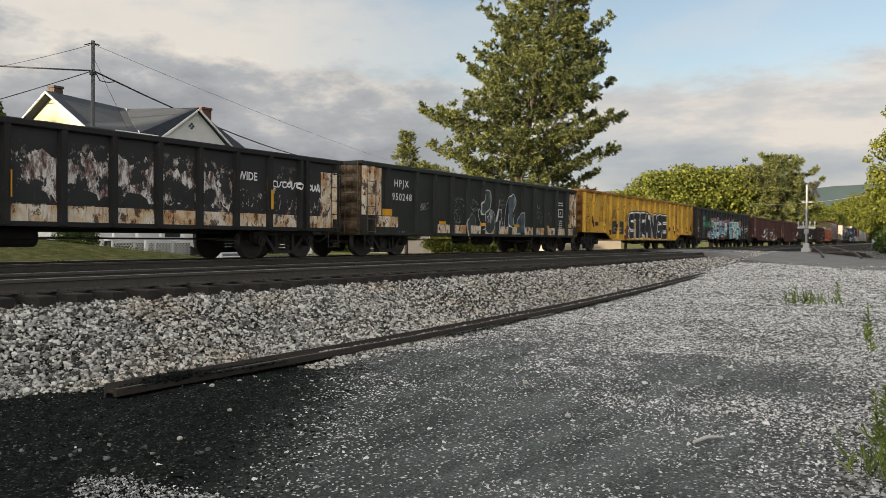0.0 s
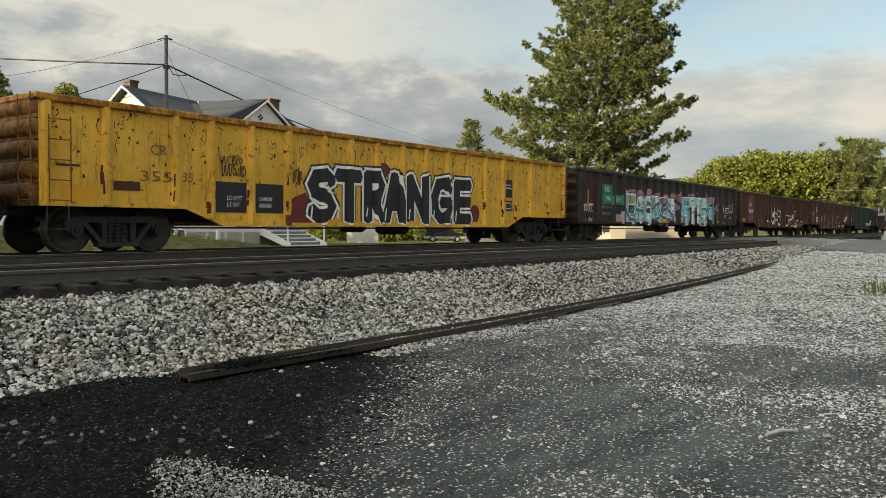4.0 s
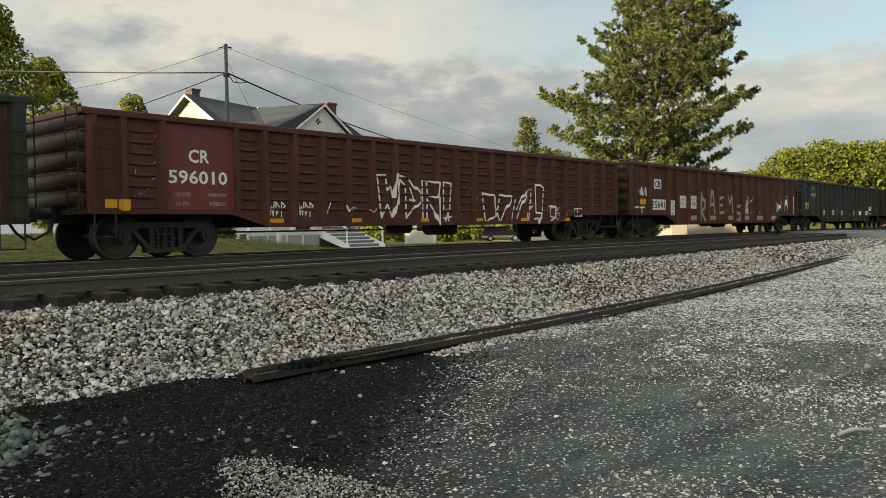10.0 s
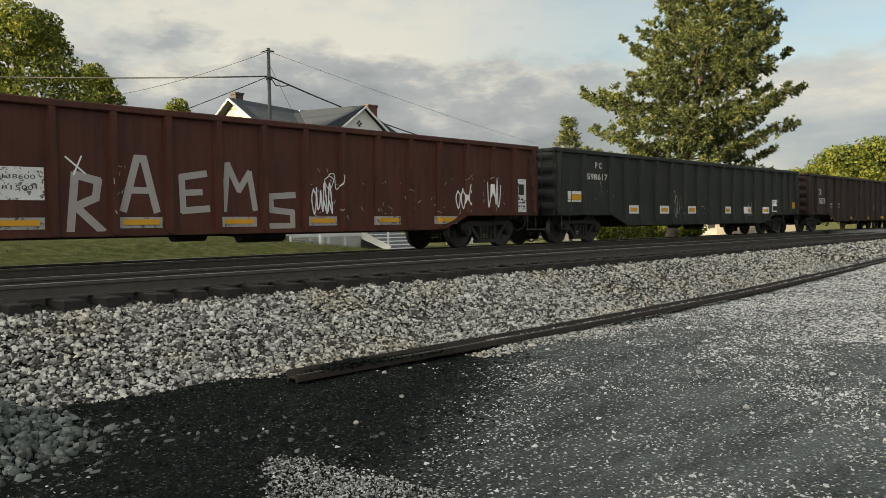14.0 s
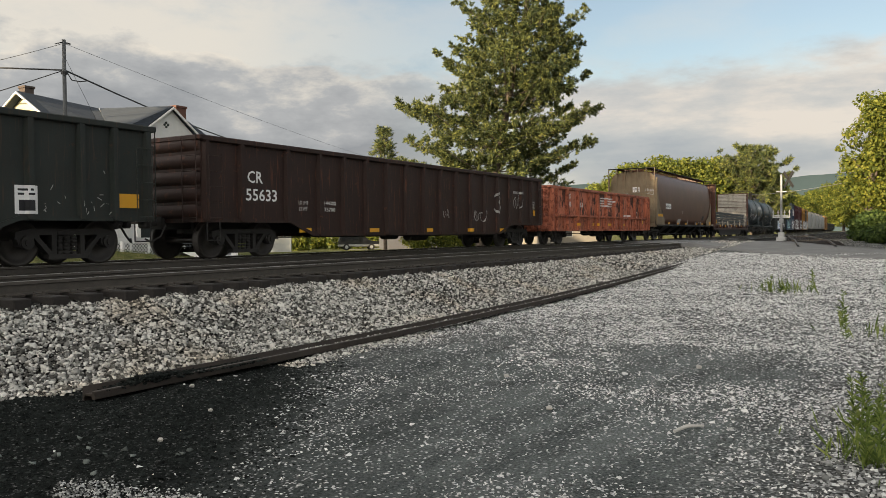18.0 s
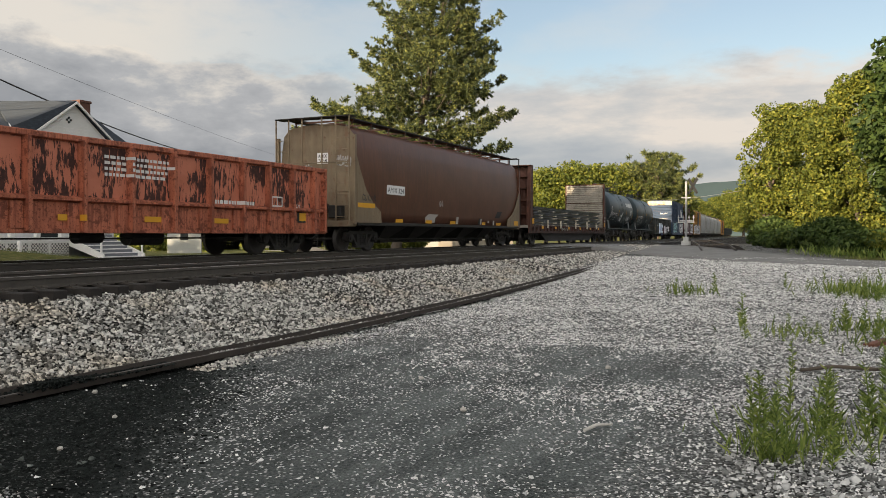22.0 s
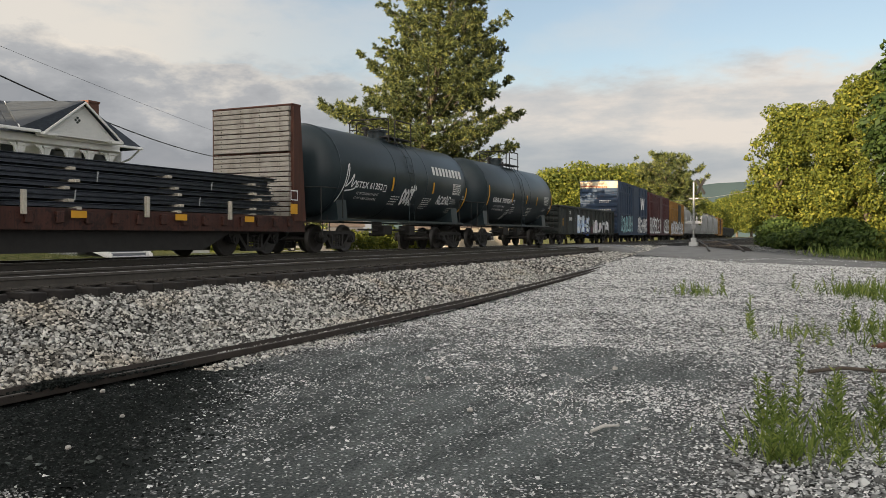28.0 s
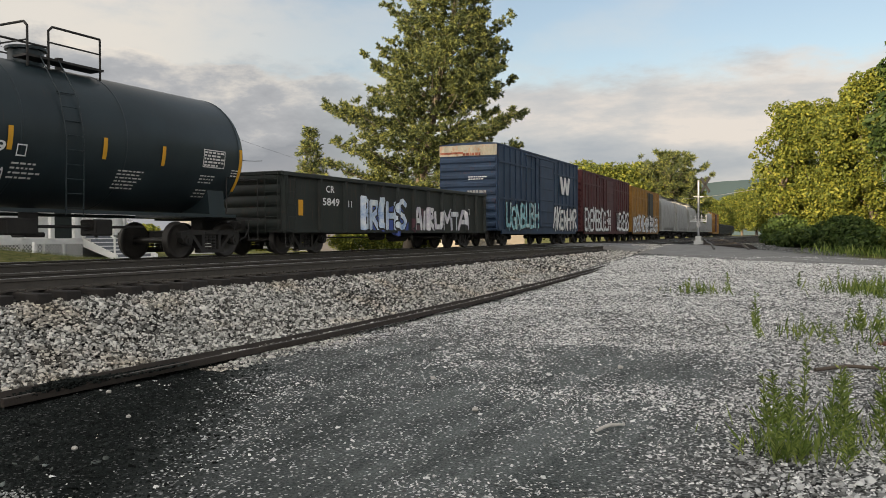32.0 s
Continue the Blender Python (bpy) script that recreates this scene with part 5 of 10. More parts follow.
    sd.paint(Flat().quad(3.79, 4.62, 0.84, 1.5).quad(4.86, 5.7, 0.84, 1.5).quad(15.35, 15.83, 1.52, 2.1).quad(15.35, 15.83, 1.08, 1.42), INK, "data_panel", "black data panel")
    sd.paint(Flat().word("LD LMT", 4.08, 1.11, 0.1, width=0.42).word("LT WT", 4.08, 0.96, 0.1, width=0.36).word("134800", 4.94, 1.11, 0.1, width=0.42).word("85400", 4.98, 0.96, 0.1, width=0.36).border(15.42, 15.76, 1.14, 1.36, 0.03).bars(15.42, 15.78, 1.95, 2, 0.1, 0.04, 4), WHITE, "lettering", "white stencilled weights")
    sd.paint(Flat().word("CR", 2.2, 1.95, 0.22).word("355", 1.95, 1.42, 0.22, width=0.75).word("35", 2.95, 1.45, 0.2), rough_paint("worn_dark_yellow", (0.22, 0.11, 0.03)), "lettering", "worn-off numerals")
    sd.paint(Flat().scribble(3.92, 4.5, 1.86, 2.10, 6, 0.022, 31).scribble(3.95, 4.6, 1.60, 1.88, 7, 0.022, 37).scribble(6.0, 6.3, 1.5, 1.95, 4, 0.022, 32), INK, "graffiti", "thin black tag")
    reflectors(sd, (4.0, 7.15, 10.34, 13.4), 0.60, 0.45, 0.11)
    # rust that bleeds from the top chord, from the post feet and from chips
    rr = random.Random(88)
    for a, b in zip(ps, ps[1:]):
        f = Flat()
        f.begin()
        f.held += 1
        for _ in range(int((b - a) * 9)):
            x, z = rr.uniform(a + 0.1, b - 0.1), rr.uniform(2.15, 2.70)
            w = rr.uniform(0.007, 0.020)
            z2 = z - 0.30 * rr.random() ** 2 - 0.02
            f.stroke([(x, z), (x + rr.uniform(-0.05, 0.03), (z + z2) / 2), (x + rr.uniform(-0.04, 0.04), z2)], w)
            if rr.random() < 0.6:
                f.blob(x + rr.uniform(-0.06, 0.06), z + rr.uniform(-0.05, 0.03), rr.uniform(0.012, 0.04), rr.uniform(0.010, 0.03), rr.randrange(9999), 8)
        for _ in range(int((b - a) * 6)):
            q = rr.uniform(0.012, 0.035)
            f.blob(rr.uniform(a + 0.1, b - 0.1), rr.uniform(1.0, 2.5), q, q * rr.uniform(0.8, 1.8), rr.randrange(9999), 8)
        low_ = 1.0 if min(b, L - b) < 3.2 else 0.68
        for _ in range(6):
            x, z = b + rr.choice((-0.075, 0.075)) + rr.uniform(-0.02, 0.02), low_ + abs(rr.gauss(0, 0.35))
            f.stroke([(x, z), (x + rr.uniform(-0.015, 0.015), z + rr.uniform(0.04, 0.25))], rr.uniform(0.012, 0.035))
        sd.paint(f, P_RUSTPATCH, "rust_runs", "dark rust runs and chips", lift=0.0035)
    # car 3: brown with teal wildstyle
    L = 20.05
    ps = [0.15, 1.76, 3.13, 4.08, 5.1, 5.98, 6.95, 7.9, 8.9, 9.85, 10.78, 11.75, 12.64, 13.62, 14.52, 15.5, 16.42, 17.4, 18.5, 19.9]
    ob, h, W = gondola("brown gondola with large teal and pale blue graffiti", 55.5, 75.55, P_BROWN, 2.83, 0.70, 0.62, ps, flat_bottom=True, wide=0.10, chord=P_COAL, ends=P_ENDDARK)
    sd = CarSide(ob, L, ps, W - 0.07, W + PROUD, 0.10, 0.14)
    sd.paint(Flat().quad(2.12, 3.0, 1.86, 2.3).quad(2.12, 3.08, 1.49, 1.86).quad(3.28, 4.05, 1.5, 1.92), GREEN, "patch", "green paint patch")
    sd.paint(Flat().word("NS", 2.35, 1.99, 0.25, spacing=1.2).word("194", 2.37, 1.6, 0.25, spacing=1.1).word("859", 3.33, 1.6, 0.25, spacing=1.1), WHITE, "lettering", "white stencilled reporting mark")
    sd.paint(Flat().word("LDLM 180900", 1.88, 1.33, 0.12, width=1.1).word("LTWT 82100", 1.88, 1.06, 0.12, width=1.0), SOFTWHITE, "lettering", "faded white weights")
    sd.paint(Flat().stroke([(0.82, 2.0), (0.82, 1.45), (1.24, 1.45)], 0.11), REFLECT, "reflector", "yellow painted corner")
    sd.paint(Flat().scribble(0.35, 1.3, 1.15, 1.5, 5, 0.028, 41).scribble(0.85, 1.2, 0.75, 0.95, 3, 0.02, 42), SPRAYWHITE, "graffiti", "white tag")
    r = random.Random(77)
    cloud = Flat()
    for i in range(24):
        x = 4.4 + i * 0.5
        cloud.blob(x, r.uniform(1.5, 2.05), r.uniform(0.2, 0.42), r.uniform(0.2, 0.4), 100 + i)
    sd.paint(cloud, MAUVE, "graffiti", "mauve spray cloud")
    white, deep, pale, teal, lilac = Flat(), Flat(), Flat(), Flat(), Flat()
    lilac.blob(4.25, 1.05, 0.4, 0.35, 7).quad(3.3, 4.1, 0.72, 1.1).blob(6.2, 1.7, 0.45, 0.4, 8).blob(9.2, 1.0, 0.4, 0.4, 9)
    SKELETON.update({"D": [[(0, 0), (0, 1), (0.7, 1), (1, 0.6), (1, 0.35), (0.7, 0), (0, 0)]], "K": [[(0, 0), (0.1, 1)], [(1, 1), (0.2, 0.5), (1, 0)]], "A": [[(0, 0), (0.45, 1), (0.7, 1), (1, 0)], [(0.25, 0.4), (0.85, 0.4)]], "R": [[(0, 0), (0, 1), (0.8, 1), (0.95, 0.7), (0.2, 0.45), (1, 0)]]})
    for i, (c, a, b) in enumerate((("D", 4.2, 5.65), ("K", 5.5, 7.1), ("R", 6.85, 8.6), ("A", 8.3, 10.4))):      # left half: interlocked letters
        top = 2.0 - 0.07 * (i % 2)
        deep.fat(c, a - 0.12, b + 0.10, 0.64, top + 0.06, 0.70)
        white.fat(c, a + 0.02, b - 0.04, 0.69, top + 0.01, 0.48)
        pale.fat(c, a + 0.08, b - 0.10, 0.74, top - 0.04, 0.37)
        teal.stroke([(a + 0.2, 0.85), (a + 0.35, 1.4), (a + 0.3, top - 0.2)], 0.07)
        teal.stroke([(b - 0.5, 0.8), (b - 0.75, 1.25), (b - 0.35, 1.6)], 0.07)
    navy, olive, shine = Flat(), Flat(), Flat()
    for x, z, w_, h_, sd_ in ((4.9, 1.75, 0.25, 0.2, 1), (6.1, 1.5, 0.22, 0.35, 2), (7.55, 1.65, 0.25, 0.3, 3), (9.15, 1.6, 0.3, 0.28, 4), (8.1, 1.05, 0.18, 0.25, 5), (5.3, 1.1, 0.2, 0.2, 6)):
        olive.blob(x, z, w_, h_, 40 + sd_)
    for pts in ([(5.55, 1.35), (6.0, 1.28), (6.5, 0.75)], [(6.75, 1.7), (7.3, 1.25), (7.0, 0.8)], [(7.2, 1.3), (8.0, 1.75), (8.5, 1.8)], [(8.6, 1.3), (9.0, 1.55), (9.7, 1.25), (9.9, 0.8)], [(4.4, 1.35), (4.8, 0.95), (5.4, 0.8)], [(7.6, 0.85), (8.2, 1.2), (8.8, 1.0)]):
        navy.stroke(pts, 0.13)
        shine.stroke([(p, q + 0.10) for p, q in pts], 0.028)
    for pts in ([(4.3, 1.95), (5.0, 2.0), (5.5, 1.7)], [(5.7, 1.35), (6.6, 1.95), (7.1, 1.9)], [(8.3, 1.95), (9.2, 2.0), (9.6, 1.7)], [(9.6, 1.7), (10.3, 0.8)]):
        shine.stroke(pts, 0.035)
    sten = []
    for (c, a, b), tone in zip((("S", 10.98, 12.3), ("T", 11.95, 13.55), ("E", 13.5, 14.6), ("N", 14.6, 16.05)), (("s_spray", (0.04, 0.17, 0.25), (0.17, 0.43, 0.52), (0.46, 0.70, 0.76)), ("t_spray", (0.13, 0.36, 0.37), (0.42, 0.66, 0.62), (0.66, 0.80, 0.72)), ("e_spray", (0.05, 0.30, 0.34), (0.22, 0.55, 0.56), (0.60, 0.80, 0.76)), ("n_spray", (0.012, 0.20, 0.27), (0.04, 0.40, 0.46), (0.40, 0.70, 0.72)))):
        deep.fat(c, a - 0.10, b + 0.13, 0.64, 2.15, 0.58)
        white.fat(c, a - 0.05, b + 0.08, 0.66, 2.10, 0.50)
        one = Flat().fat(c, a + 0.0, b + 0.03, 0.71, 2.05, 0.40)
        sten.append((one, mottled_spray("teal_" + tone[0], *tone[1:])))
        shine.stroke([(a + 0.15, 1.75), (a + 0.3, 1.92)], 0.04)
    for nm, f, m, lb in (("graffiti", lilac, LILAC, "lilac graffiti fill"), ("graffiti", deep, DEEPGREY, "dark grey-green graffiti shadow"), ("graffiti", white, SPRAYWHITE, "white graffiti halo"), ("graffiti", pale, PALEBLUE, "pale blue graffiti fill"), ("graffiti", olive, OLIVE, "olive graffiti fill"), ("graffiti", navy, STEELBLUE, "dark blue graffiti arrows"), ("graffiti", teal, TEAL, "teal graffiti shading")):
        sd.paint(f, m, nm, lb)
    for one, tone in sten:
        sd.paint(one, tone, "graffiti", "teal graffiti letter")
    sd.paint(shine, SPRAYWHITE, "graffiti", "thin white graffiti outlines")
    rings = Flat()
    for i in range(26):
        x, z = r.choice(((r.uniform(10.6, 16.4), r.uniform(1.95, 2.35)), (r.uniform(16.0, 16.7), r.uniform(0.75, 1.9)), (r.uniform(4.3, 10.5), r.uniform(1.85, 2.2))))
        rings.blob(x, z, r.uniform(0.07, 0.17), r.uniform(0.07, 0.15), 500 + i, 12)
    sd.paint(rings, MAUVE, "graffiti", "mauve paint bubbles")
    dots = Flat()
    for i in range(22):
        dots.blob(r.uniform(11, 15.9), r.uniform(0.8, 1.9), 0.10, 0.09, 200 + i, 9)
    sd.paint(dots, STEELBLUE, "graffiti", "dark blue paint dots")
    dots = Flat()
    for i in range(14):
        dots.blob(r.uniform(11, 15.9), r.uniform(1.1, 2.0), 0.09, 0.07, 300 + i, 8)
    sd.paint(dots, OLIVE, "graffiti", "olive paint patches")
    sd.paint(Flat().word("MW", 4.22, 1.96, 0.2).word("sten", 9.35, 1.05, 0.14).word("one", 9.45, 0.9, 0.14).word("SECT", 16.42, 1.36, 0.16, width=0.46).curve([(16.4, 1.72), (16.5, 1.9), (16.58, 1.62), (16.66, 1.85), (16.72, 1.66), (16.5, 1.56)], 0.022).curve([(17.3, 1.75), (17.45, 1.8), (17.38, 1.55), (17.55, 1.65)], 0.016).curve([(18.78, 1.72), (18.9, 1.85), (19.0, 1.6), (19.1, 1.78)], 0.020).word("CRISP", 18.78, 1.07, 0.11, width=0.42).bars(17.92, 18.3, 1.26, 2, 0.08, 0.04, 33).bars(17.9, 18.5, 0.80, 1, 0.08, 0.035, 34).border(17.32, 17.56, 0.80, 0.87, 0.02).border(18.02, 18.44, 1.38, 1.66, 0.035).stroke([(18.23, 1.38), (18.23, 1.66)], 0.03).stroke([(18.02, 1.52), (18.44, 1.52)], 0.03).scribble(17.5, 17.9, 1.4, 1.7, 3, 0.02, 46), SPRAYWHITE, "graffiti", "small white tags")
    sd.paint(Flat().stroke([(19.4, 1.9), (19.4, 1.46), (18.88, 1.46)], 0.1), REFLECT, "reflector", "yellow painted corner")
    reflectors(sd, (3.45, 6.05, 8.5, 11.0, 13.75, 16.54), 0.80, 0.46, 0.12)
    chips(sd, ((0.5, 1.5, 0.8, 1.6, 16), (16.4, 17.2, 1.2, 2.0, 20), (17.2, 19.2, 0.9, 1.9, 34)), 26)
    # car 4: pressed corrugated panels
    L = 19.35
    ps = [0.12, 0.68, 1.48, 3.14] + [3.88 + 0.805 * i for i in range(19)] + [19.22]
    ob, h, W = gondola("oxide-red gondola with pressed corrugated side panels", 76.55, 95.9, P_OXIDE, 2.77, 0.87, 0.60, ps, ends=P_ENDDARK)
    sd = CarSide(ob, L, ps, W - 0.07, W + PROUD)
    for a, b in zip(ps[1:], ps[2:]):
        if b - a > 1.2:
            continue
        cx, hw = (a + b) / 2 - L / 2, (b - a) / 2 - 0.11
        for i in range(8):
            z = 0.98 + i * 0.205
            n = 7
            up = [(cx - hw + 2 * hw * j / (n - 1), z + 0.055 * math.sin(math.pi * j / (n - 1))) for j in range(n)]
            dn = [(x, z - 0.045 * math.sin(math.pi * j / (n - 1))) for j, (x, _) in enumerate(up)]
            vs = [(x, -(W - 0.068), q) for x, q in up] + [(x, -(W - 0.030) if 0 < j < n - 1 else -(W - 0.068), z) for j, (x, _) in enumerate(up)] + [(x, -(W - 0.068), q) for x, q in dn]
            fs = [(k * n + j, k * n + j + 1, (k + 1) * n + j + 1, (k + 1) * n + j) for k in range(2) for j in range(n - 1)]
            part("pressed_rib", M().add(vs, fs), P_OXIDE, ob)
    sd.paint(Flat().quad(1.56, 3.06, 0.92, 2.64), rough_paint("dull_red_panel", (0.15, 0.036, 0.03), amount=0.1), "number_panel", "plain dull red number panel")
    sd.paint(Flat().word("CR", 2.05, 1.9, 0.26, 0.02).word("596010", 1.6, 1.48, 0.26, 0.02, width=1.34), SPRAYWHITE, "lettering", "white reporting mark")
    sd.paint(Flat().word("LD LMT", 1.73, 1.22, 0.08, width=0.36).word("198000", 2.45, 1.22, 0.08, width=0.46).word("LT WT", 1.75, 1.04, 0.08, width=0.32).word("73800", 2.5, 1.04, 0.08, width=0.4), SOFTWHITE, "lettering", "small white weights")
    f = Flat()
    f.stroke([(7.28, 1.85), (7.57, 1.85), (7.63, 1.48), (7.74, 1.59), (7.82, 1.31), (7.90, 1.88), (7.96, 1.39), (7.79, 0.81), (7.63, 1.13), (7.41, 0.80), (7.28, 1.85)], 0.055).stroke([(7.94, 1.89), (8.39, 1.80), (8.89, 1.31), (8.31, 0.79), (8.29, 1.61), (8.10, 1.76), (7.94, 1.14)], 0.055).stroke([(8.45, 1.58), (8.61, 1.23), (8.45, 1.26)], 0.055).stroke([(8.93, 1.79), (9.54, 1.72), (9.47, 1.33), (9.14, 1.39), (9.10, 1.72)], 0.055)
    f.stroke([(8.93, 1.79), (8.95, 0.66), (9.10, 0.62), (9.12, 1.28), (9.38, 0.99), (9.52, 0.61), (9.52, 1.33)], 0.055).stroke([(9.79, 1.76), (10.11, 1.72), (10.04, 1.01), (9.79, 1.00), (9.79, 1.76)], 0.055).stroke([(9.79, 0.78), (10.10, 0.82)], 0.055).stroke([(9.83, 0.63), (9.97, 0.93), (10.01, 0.61)], 0.055)
    f.stroke([(11.49, 1.49), (11.93, 1.44), (12.01, 0.86), (11.64, 0.64), (11.49, 1.49)], 0.055).stroke([(11.93, 1.44), (12.17, 0.84), (12.34, 1.46), (12.86, 1.42), (12.33, 0.64), (12.17, 1.04)], 0.055).stroke([(12.34, 1.46), (13.13, 1.38), (12.89, 0.65), (12.86, 1.38)], 0.055).stroke([(13.16, 1.02), (13.55, 1.56), (13.95, 1.64), (13.80, 0.64), (13.58, 1.48), (13.19, 0.77)], 0.055)
    f.stroke([(13.95, 1.64), (13.93, 1.07), (14.08, 1.20)], 0.055).stroke([(14.18, 1.81), (14.65, 1.74), (14.55, 0.89), (14.21, 0.95), (14.18, 1.81)], 0.055).stroke([(14.13, 0.75), (14.55, 0.78)], 0.055).stroke([(14.26, 0.61), (14.37, 0.87), (14.47, 0.64)], 0.055)
    f.stroke([(14.92, 1.15), (15.28, 1.12), (15.02, 1.09), (15.02, 0.90)], 0.028).stroke([(15.28, 0.90), (15.39, 1.13), (15.45, 0.90)], 0.028).stroke([(15.57, 1.14), (15.42, 1.00), (15.60, 0.90)], 0.028).stroke([(15.06, 0.70), (15.16, 0.83), (15.28, 0.68), (15.31, 0.83), (15.54, 0.68)], 0.028)
    for x0, wide in ((3.98, 0.46), (4.80, 0.44)):
        a = wide / 3
        f.stroke([(x0, 1.17), (x0 + a * 0.25, 0.86), (x0 + a * 0.5, 1.05), (x0 + a * 0.75, 0.84), (x0 + a, 1.18)], 0.028).stroke([(x0 + a * 1.3, 0.86), (x0 + a * 1.25, 1.15), (x0 + a * 1.9, 1.02), (x0 + a * 1.3, 0.86)], 0.028).stroke([(x0 + a * 2.2, 0.82), (x0 + a * 2.25, 1.14), (x0 + a * 2.9, 1.06), (x0 + a * 2.3, 0.98)], 0.028)
    f.stroke([(5.58, 1.14), (5.62, 0.88), (5.70, 1.04), (5.76, 1.16)], 0.026).stroke([(6.22, 1.08), (6.24, 0.94), (6.36, 1.06), (6.40, 0.95), (6.52, 1.05), (6.62, 0.96)], 0.018).stroke([(7.0, 1.0), (7.06, 0.92), (7.16, 1.02)], 0.016)
    f.border(16.48, 16.85, 0.82, 1.1, 0.03).stroke([(16.66, 0.82), (16.66, 1.1)], 0.03).scribble(15.0, 15.4, 0.75, 1.2, 3, 0.03, 51)
    sd.paint(f, SPRAYWHITE, "graffiti", "white drawn letters across the panels")
    sd.paint(Flat().quad(0.32, 0.82, 0.93, 1.14), REFLECT, "reflector", "yellow reflector plate", lift=0.028)
    reflectors(sd, (3.95, 6.3, 8.75, 11.08, 13.37, 15.67), 0.68, 0.42, 0.1)
    chips(sd, ((0.8, 1.4, 1.2, 2.4, 8), (10.3, 11.3, 0.8, 1.6, 10), (15.2, 16.2, 0.7, 1.2, 14)), 23)
    # car 5: maroon
    L = 19.75
    ps = [0.12, 1.64, 3.24, 4.11, 5.19] + [6.22 + 1.055 * i for i in range(12)] + [18.75, 19.62]
    ob, h, W = gondola("maroon gondola with big grey painted letters and white patches", 96.85, 116.6, P_MAROON, 2.86, 0.87, 0.52, ps, ends=P_ENDDARK)
    sd = CarSide(ob, L, ps, W - 0.07, W + PROUD)
    sd.paint(Flat().quad(2.02, 2.67, 1.9, 2.28).quad(1.74, 3.06, 1.08, 1.49).quad(3.31, 3.91, 0.87, 1.47).quad(4.23, 5.02, 1.17, 1.68).quad(5.28, 6.09, 1.15, 1.7).quad(18.85, 19.3, 0.95, 1.9), PATCHWHITE, "patch", "white painted patch")
    sd.paint(Flat().word("CR", 2.12, 1.96, 0.26, 0.02, width=0.46).word("55641", 1.84, 1.15, 0.28, 0.01, width=1.12).word("LD LMT", 4.35, 1.5, 0.08, width=0.5).word("LT WT", 4.4, 1.32, 0.08, width=0.4).word("138600", 5.4, 1.5, 0.08, width=0.55).word("81500", 5.42, 1.32, 0.08, width=0.5).quad(18.95, 19.2, 1.45, 1.75).bars(18.9, 19.25, 1.35, 3, 0.1, 0.04, 3), INK, "lettering", "black stencilled marks")
    f = Flat()
    f.stroke([(6.5, 0.6), (6.6, 1.6), (7.0, 1.5), (6.95, 1.2), (6.6, 1.05), (7.05, 0.62)], 0.14)
    f.stroke([(7.45, 1.0), (7.72, 1.93), (7.85, 1.93), (8.08, 0.98)], 0.14).stroke([(7.55, 1.35), (8.0, 1.35)], 0.12)
    f.stroke([(9.1, 1.7), (8.6, 1.62), (8.62, 0.98), (9.15, 1.02)], 0.13).stroke([(8.62, 1.32), (9.0, 1.34)], 0.12)
    f.stroke([(9.5, 1.0), (9.6, 1.9), (9.85, 1.4), (10.1, 1.75), (10.22, 1.02)], 0.13)
    f.stroke([(11.2, 1.32), (10.6, 1.28), (10.62, 1.0), (11.15, 0.95), (11.15, 0.66), (10.55, 0.66)], 0.13)
    sd.paint(f, GREYPAINT, "graffiti", "broad grey painted letters")
    sd.paint(Flat().scribble(0.72, 1.4, 1.6, 1.92, 4, 0.04, 61).stroke([(6.45, 1.9), (6.78, 1.62)], 0.03).stroke([(6.72, 1.92), (6.58, 1.6)], 0.03).scribble(11.65, 12.25, 0.9, 1.6, 4, 0.035, 63).scribble(12.0, 12.6, 1.4, 1.9, 2, 0.02, 64).scribble(16.3, 16.9, 0.95, 1.7, 3, 0.04, 65).scribble(17.6, 18.2, 1.1, 1.9, 3, 0.04, 66), SPRAYWHITE, "graffiti", "white scrawled tags")
    sd.paint(Flat().quad(0.28, 1.2, 1.14, 1.2).quad(0.95, 1.02, 0.98, 1.2), SPRAYWHITE, "grab_iron_stripe", "white painted edge")
    sd.paint(Flat().quad(0.76, 1.27, 1.28, 1.49), REFLECT, "reflector", "yellow reflector plate", lift=0.028)
    for x in (5.24, 7.35, 9.41, 11.52, 13.48, 15.52):
        sd.paint(Flat().quad(x - 0.02, x + 0.84, 0.66, 0.86), SOFTWHITE, "reflector_backing", "scuffed white backing", lift=0.011)
    reflectors(sd, (5.3, 7.42, 9.48, 11.58, 13.55, 15.58), 0.72, 0.7, 0.1)
    chips(sd, ((11.6, 12.6, 0.8, 1.9, 22), (13.0, 16.0, 0.9, 1.8, 26), (7.2, 7.6, 0.8, 2.0, 8), (16.2, 18.3, 0.9, 1.9, 30)), 24)
    # car 6: dark
    L = 19.55
    ps = [0.12, 1.4, 2.99, 3.92, 4.93] + [6.01 + 1.075 * i for i in range(12)] + [18.6, 19.42]
    ob, h, W = gondola("dark grey gondola with a row of white-backed yellow reflectors", 117.65, 137.2, P_COAL, 2.90, 0.87, 0.52, ps)
    sd = CarSide(ob, L, ps, W - 0.07, W + PROUD)
    sd.paint(Flat().word("PC", 2.08, 2.36, 0.2, 0.014, spacing=1.5).word("598617", 1.6, 2.0, 0.19, 0.014, width=1.2), WHITE, "lettering", "faded white reporting mark")
    for x in (4.02, 6.18, 8.3, 11.42, 13.45, 15.42):
        sd.paint(Flat().quad(x - 0.02, x + 0.74, 0.92, 1.2), SPRAYWHITE, "reflector_backing", "white painted backing", lift=0.011)
    sd.paint(Flat().quad(0.53, 1.26, 1.28, 1.61), SPRAYWHITE, "reflector_backing", "white painted backing", lift=0.011)
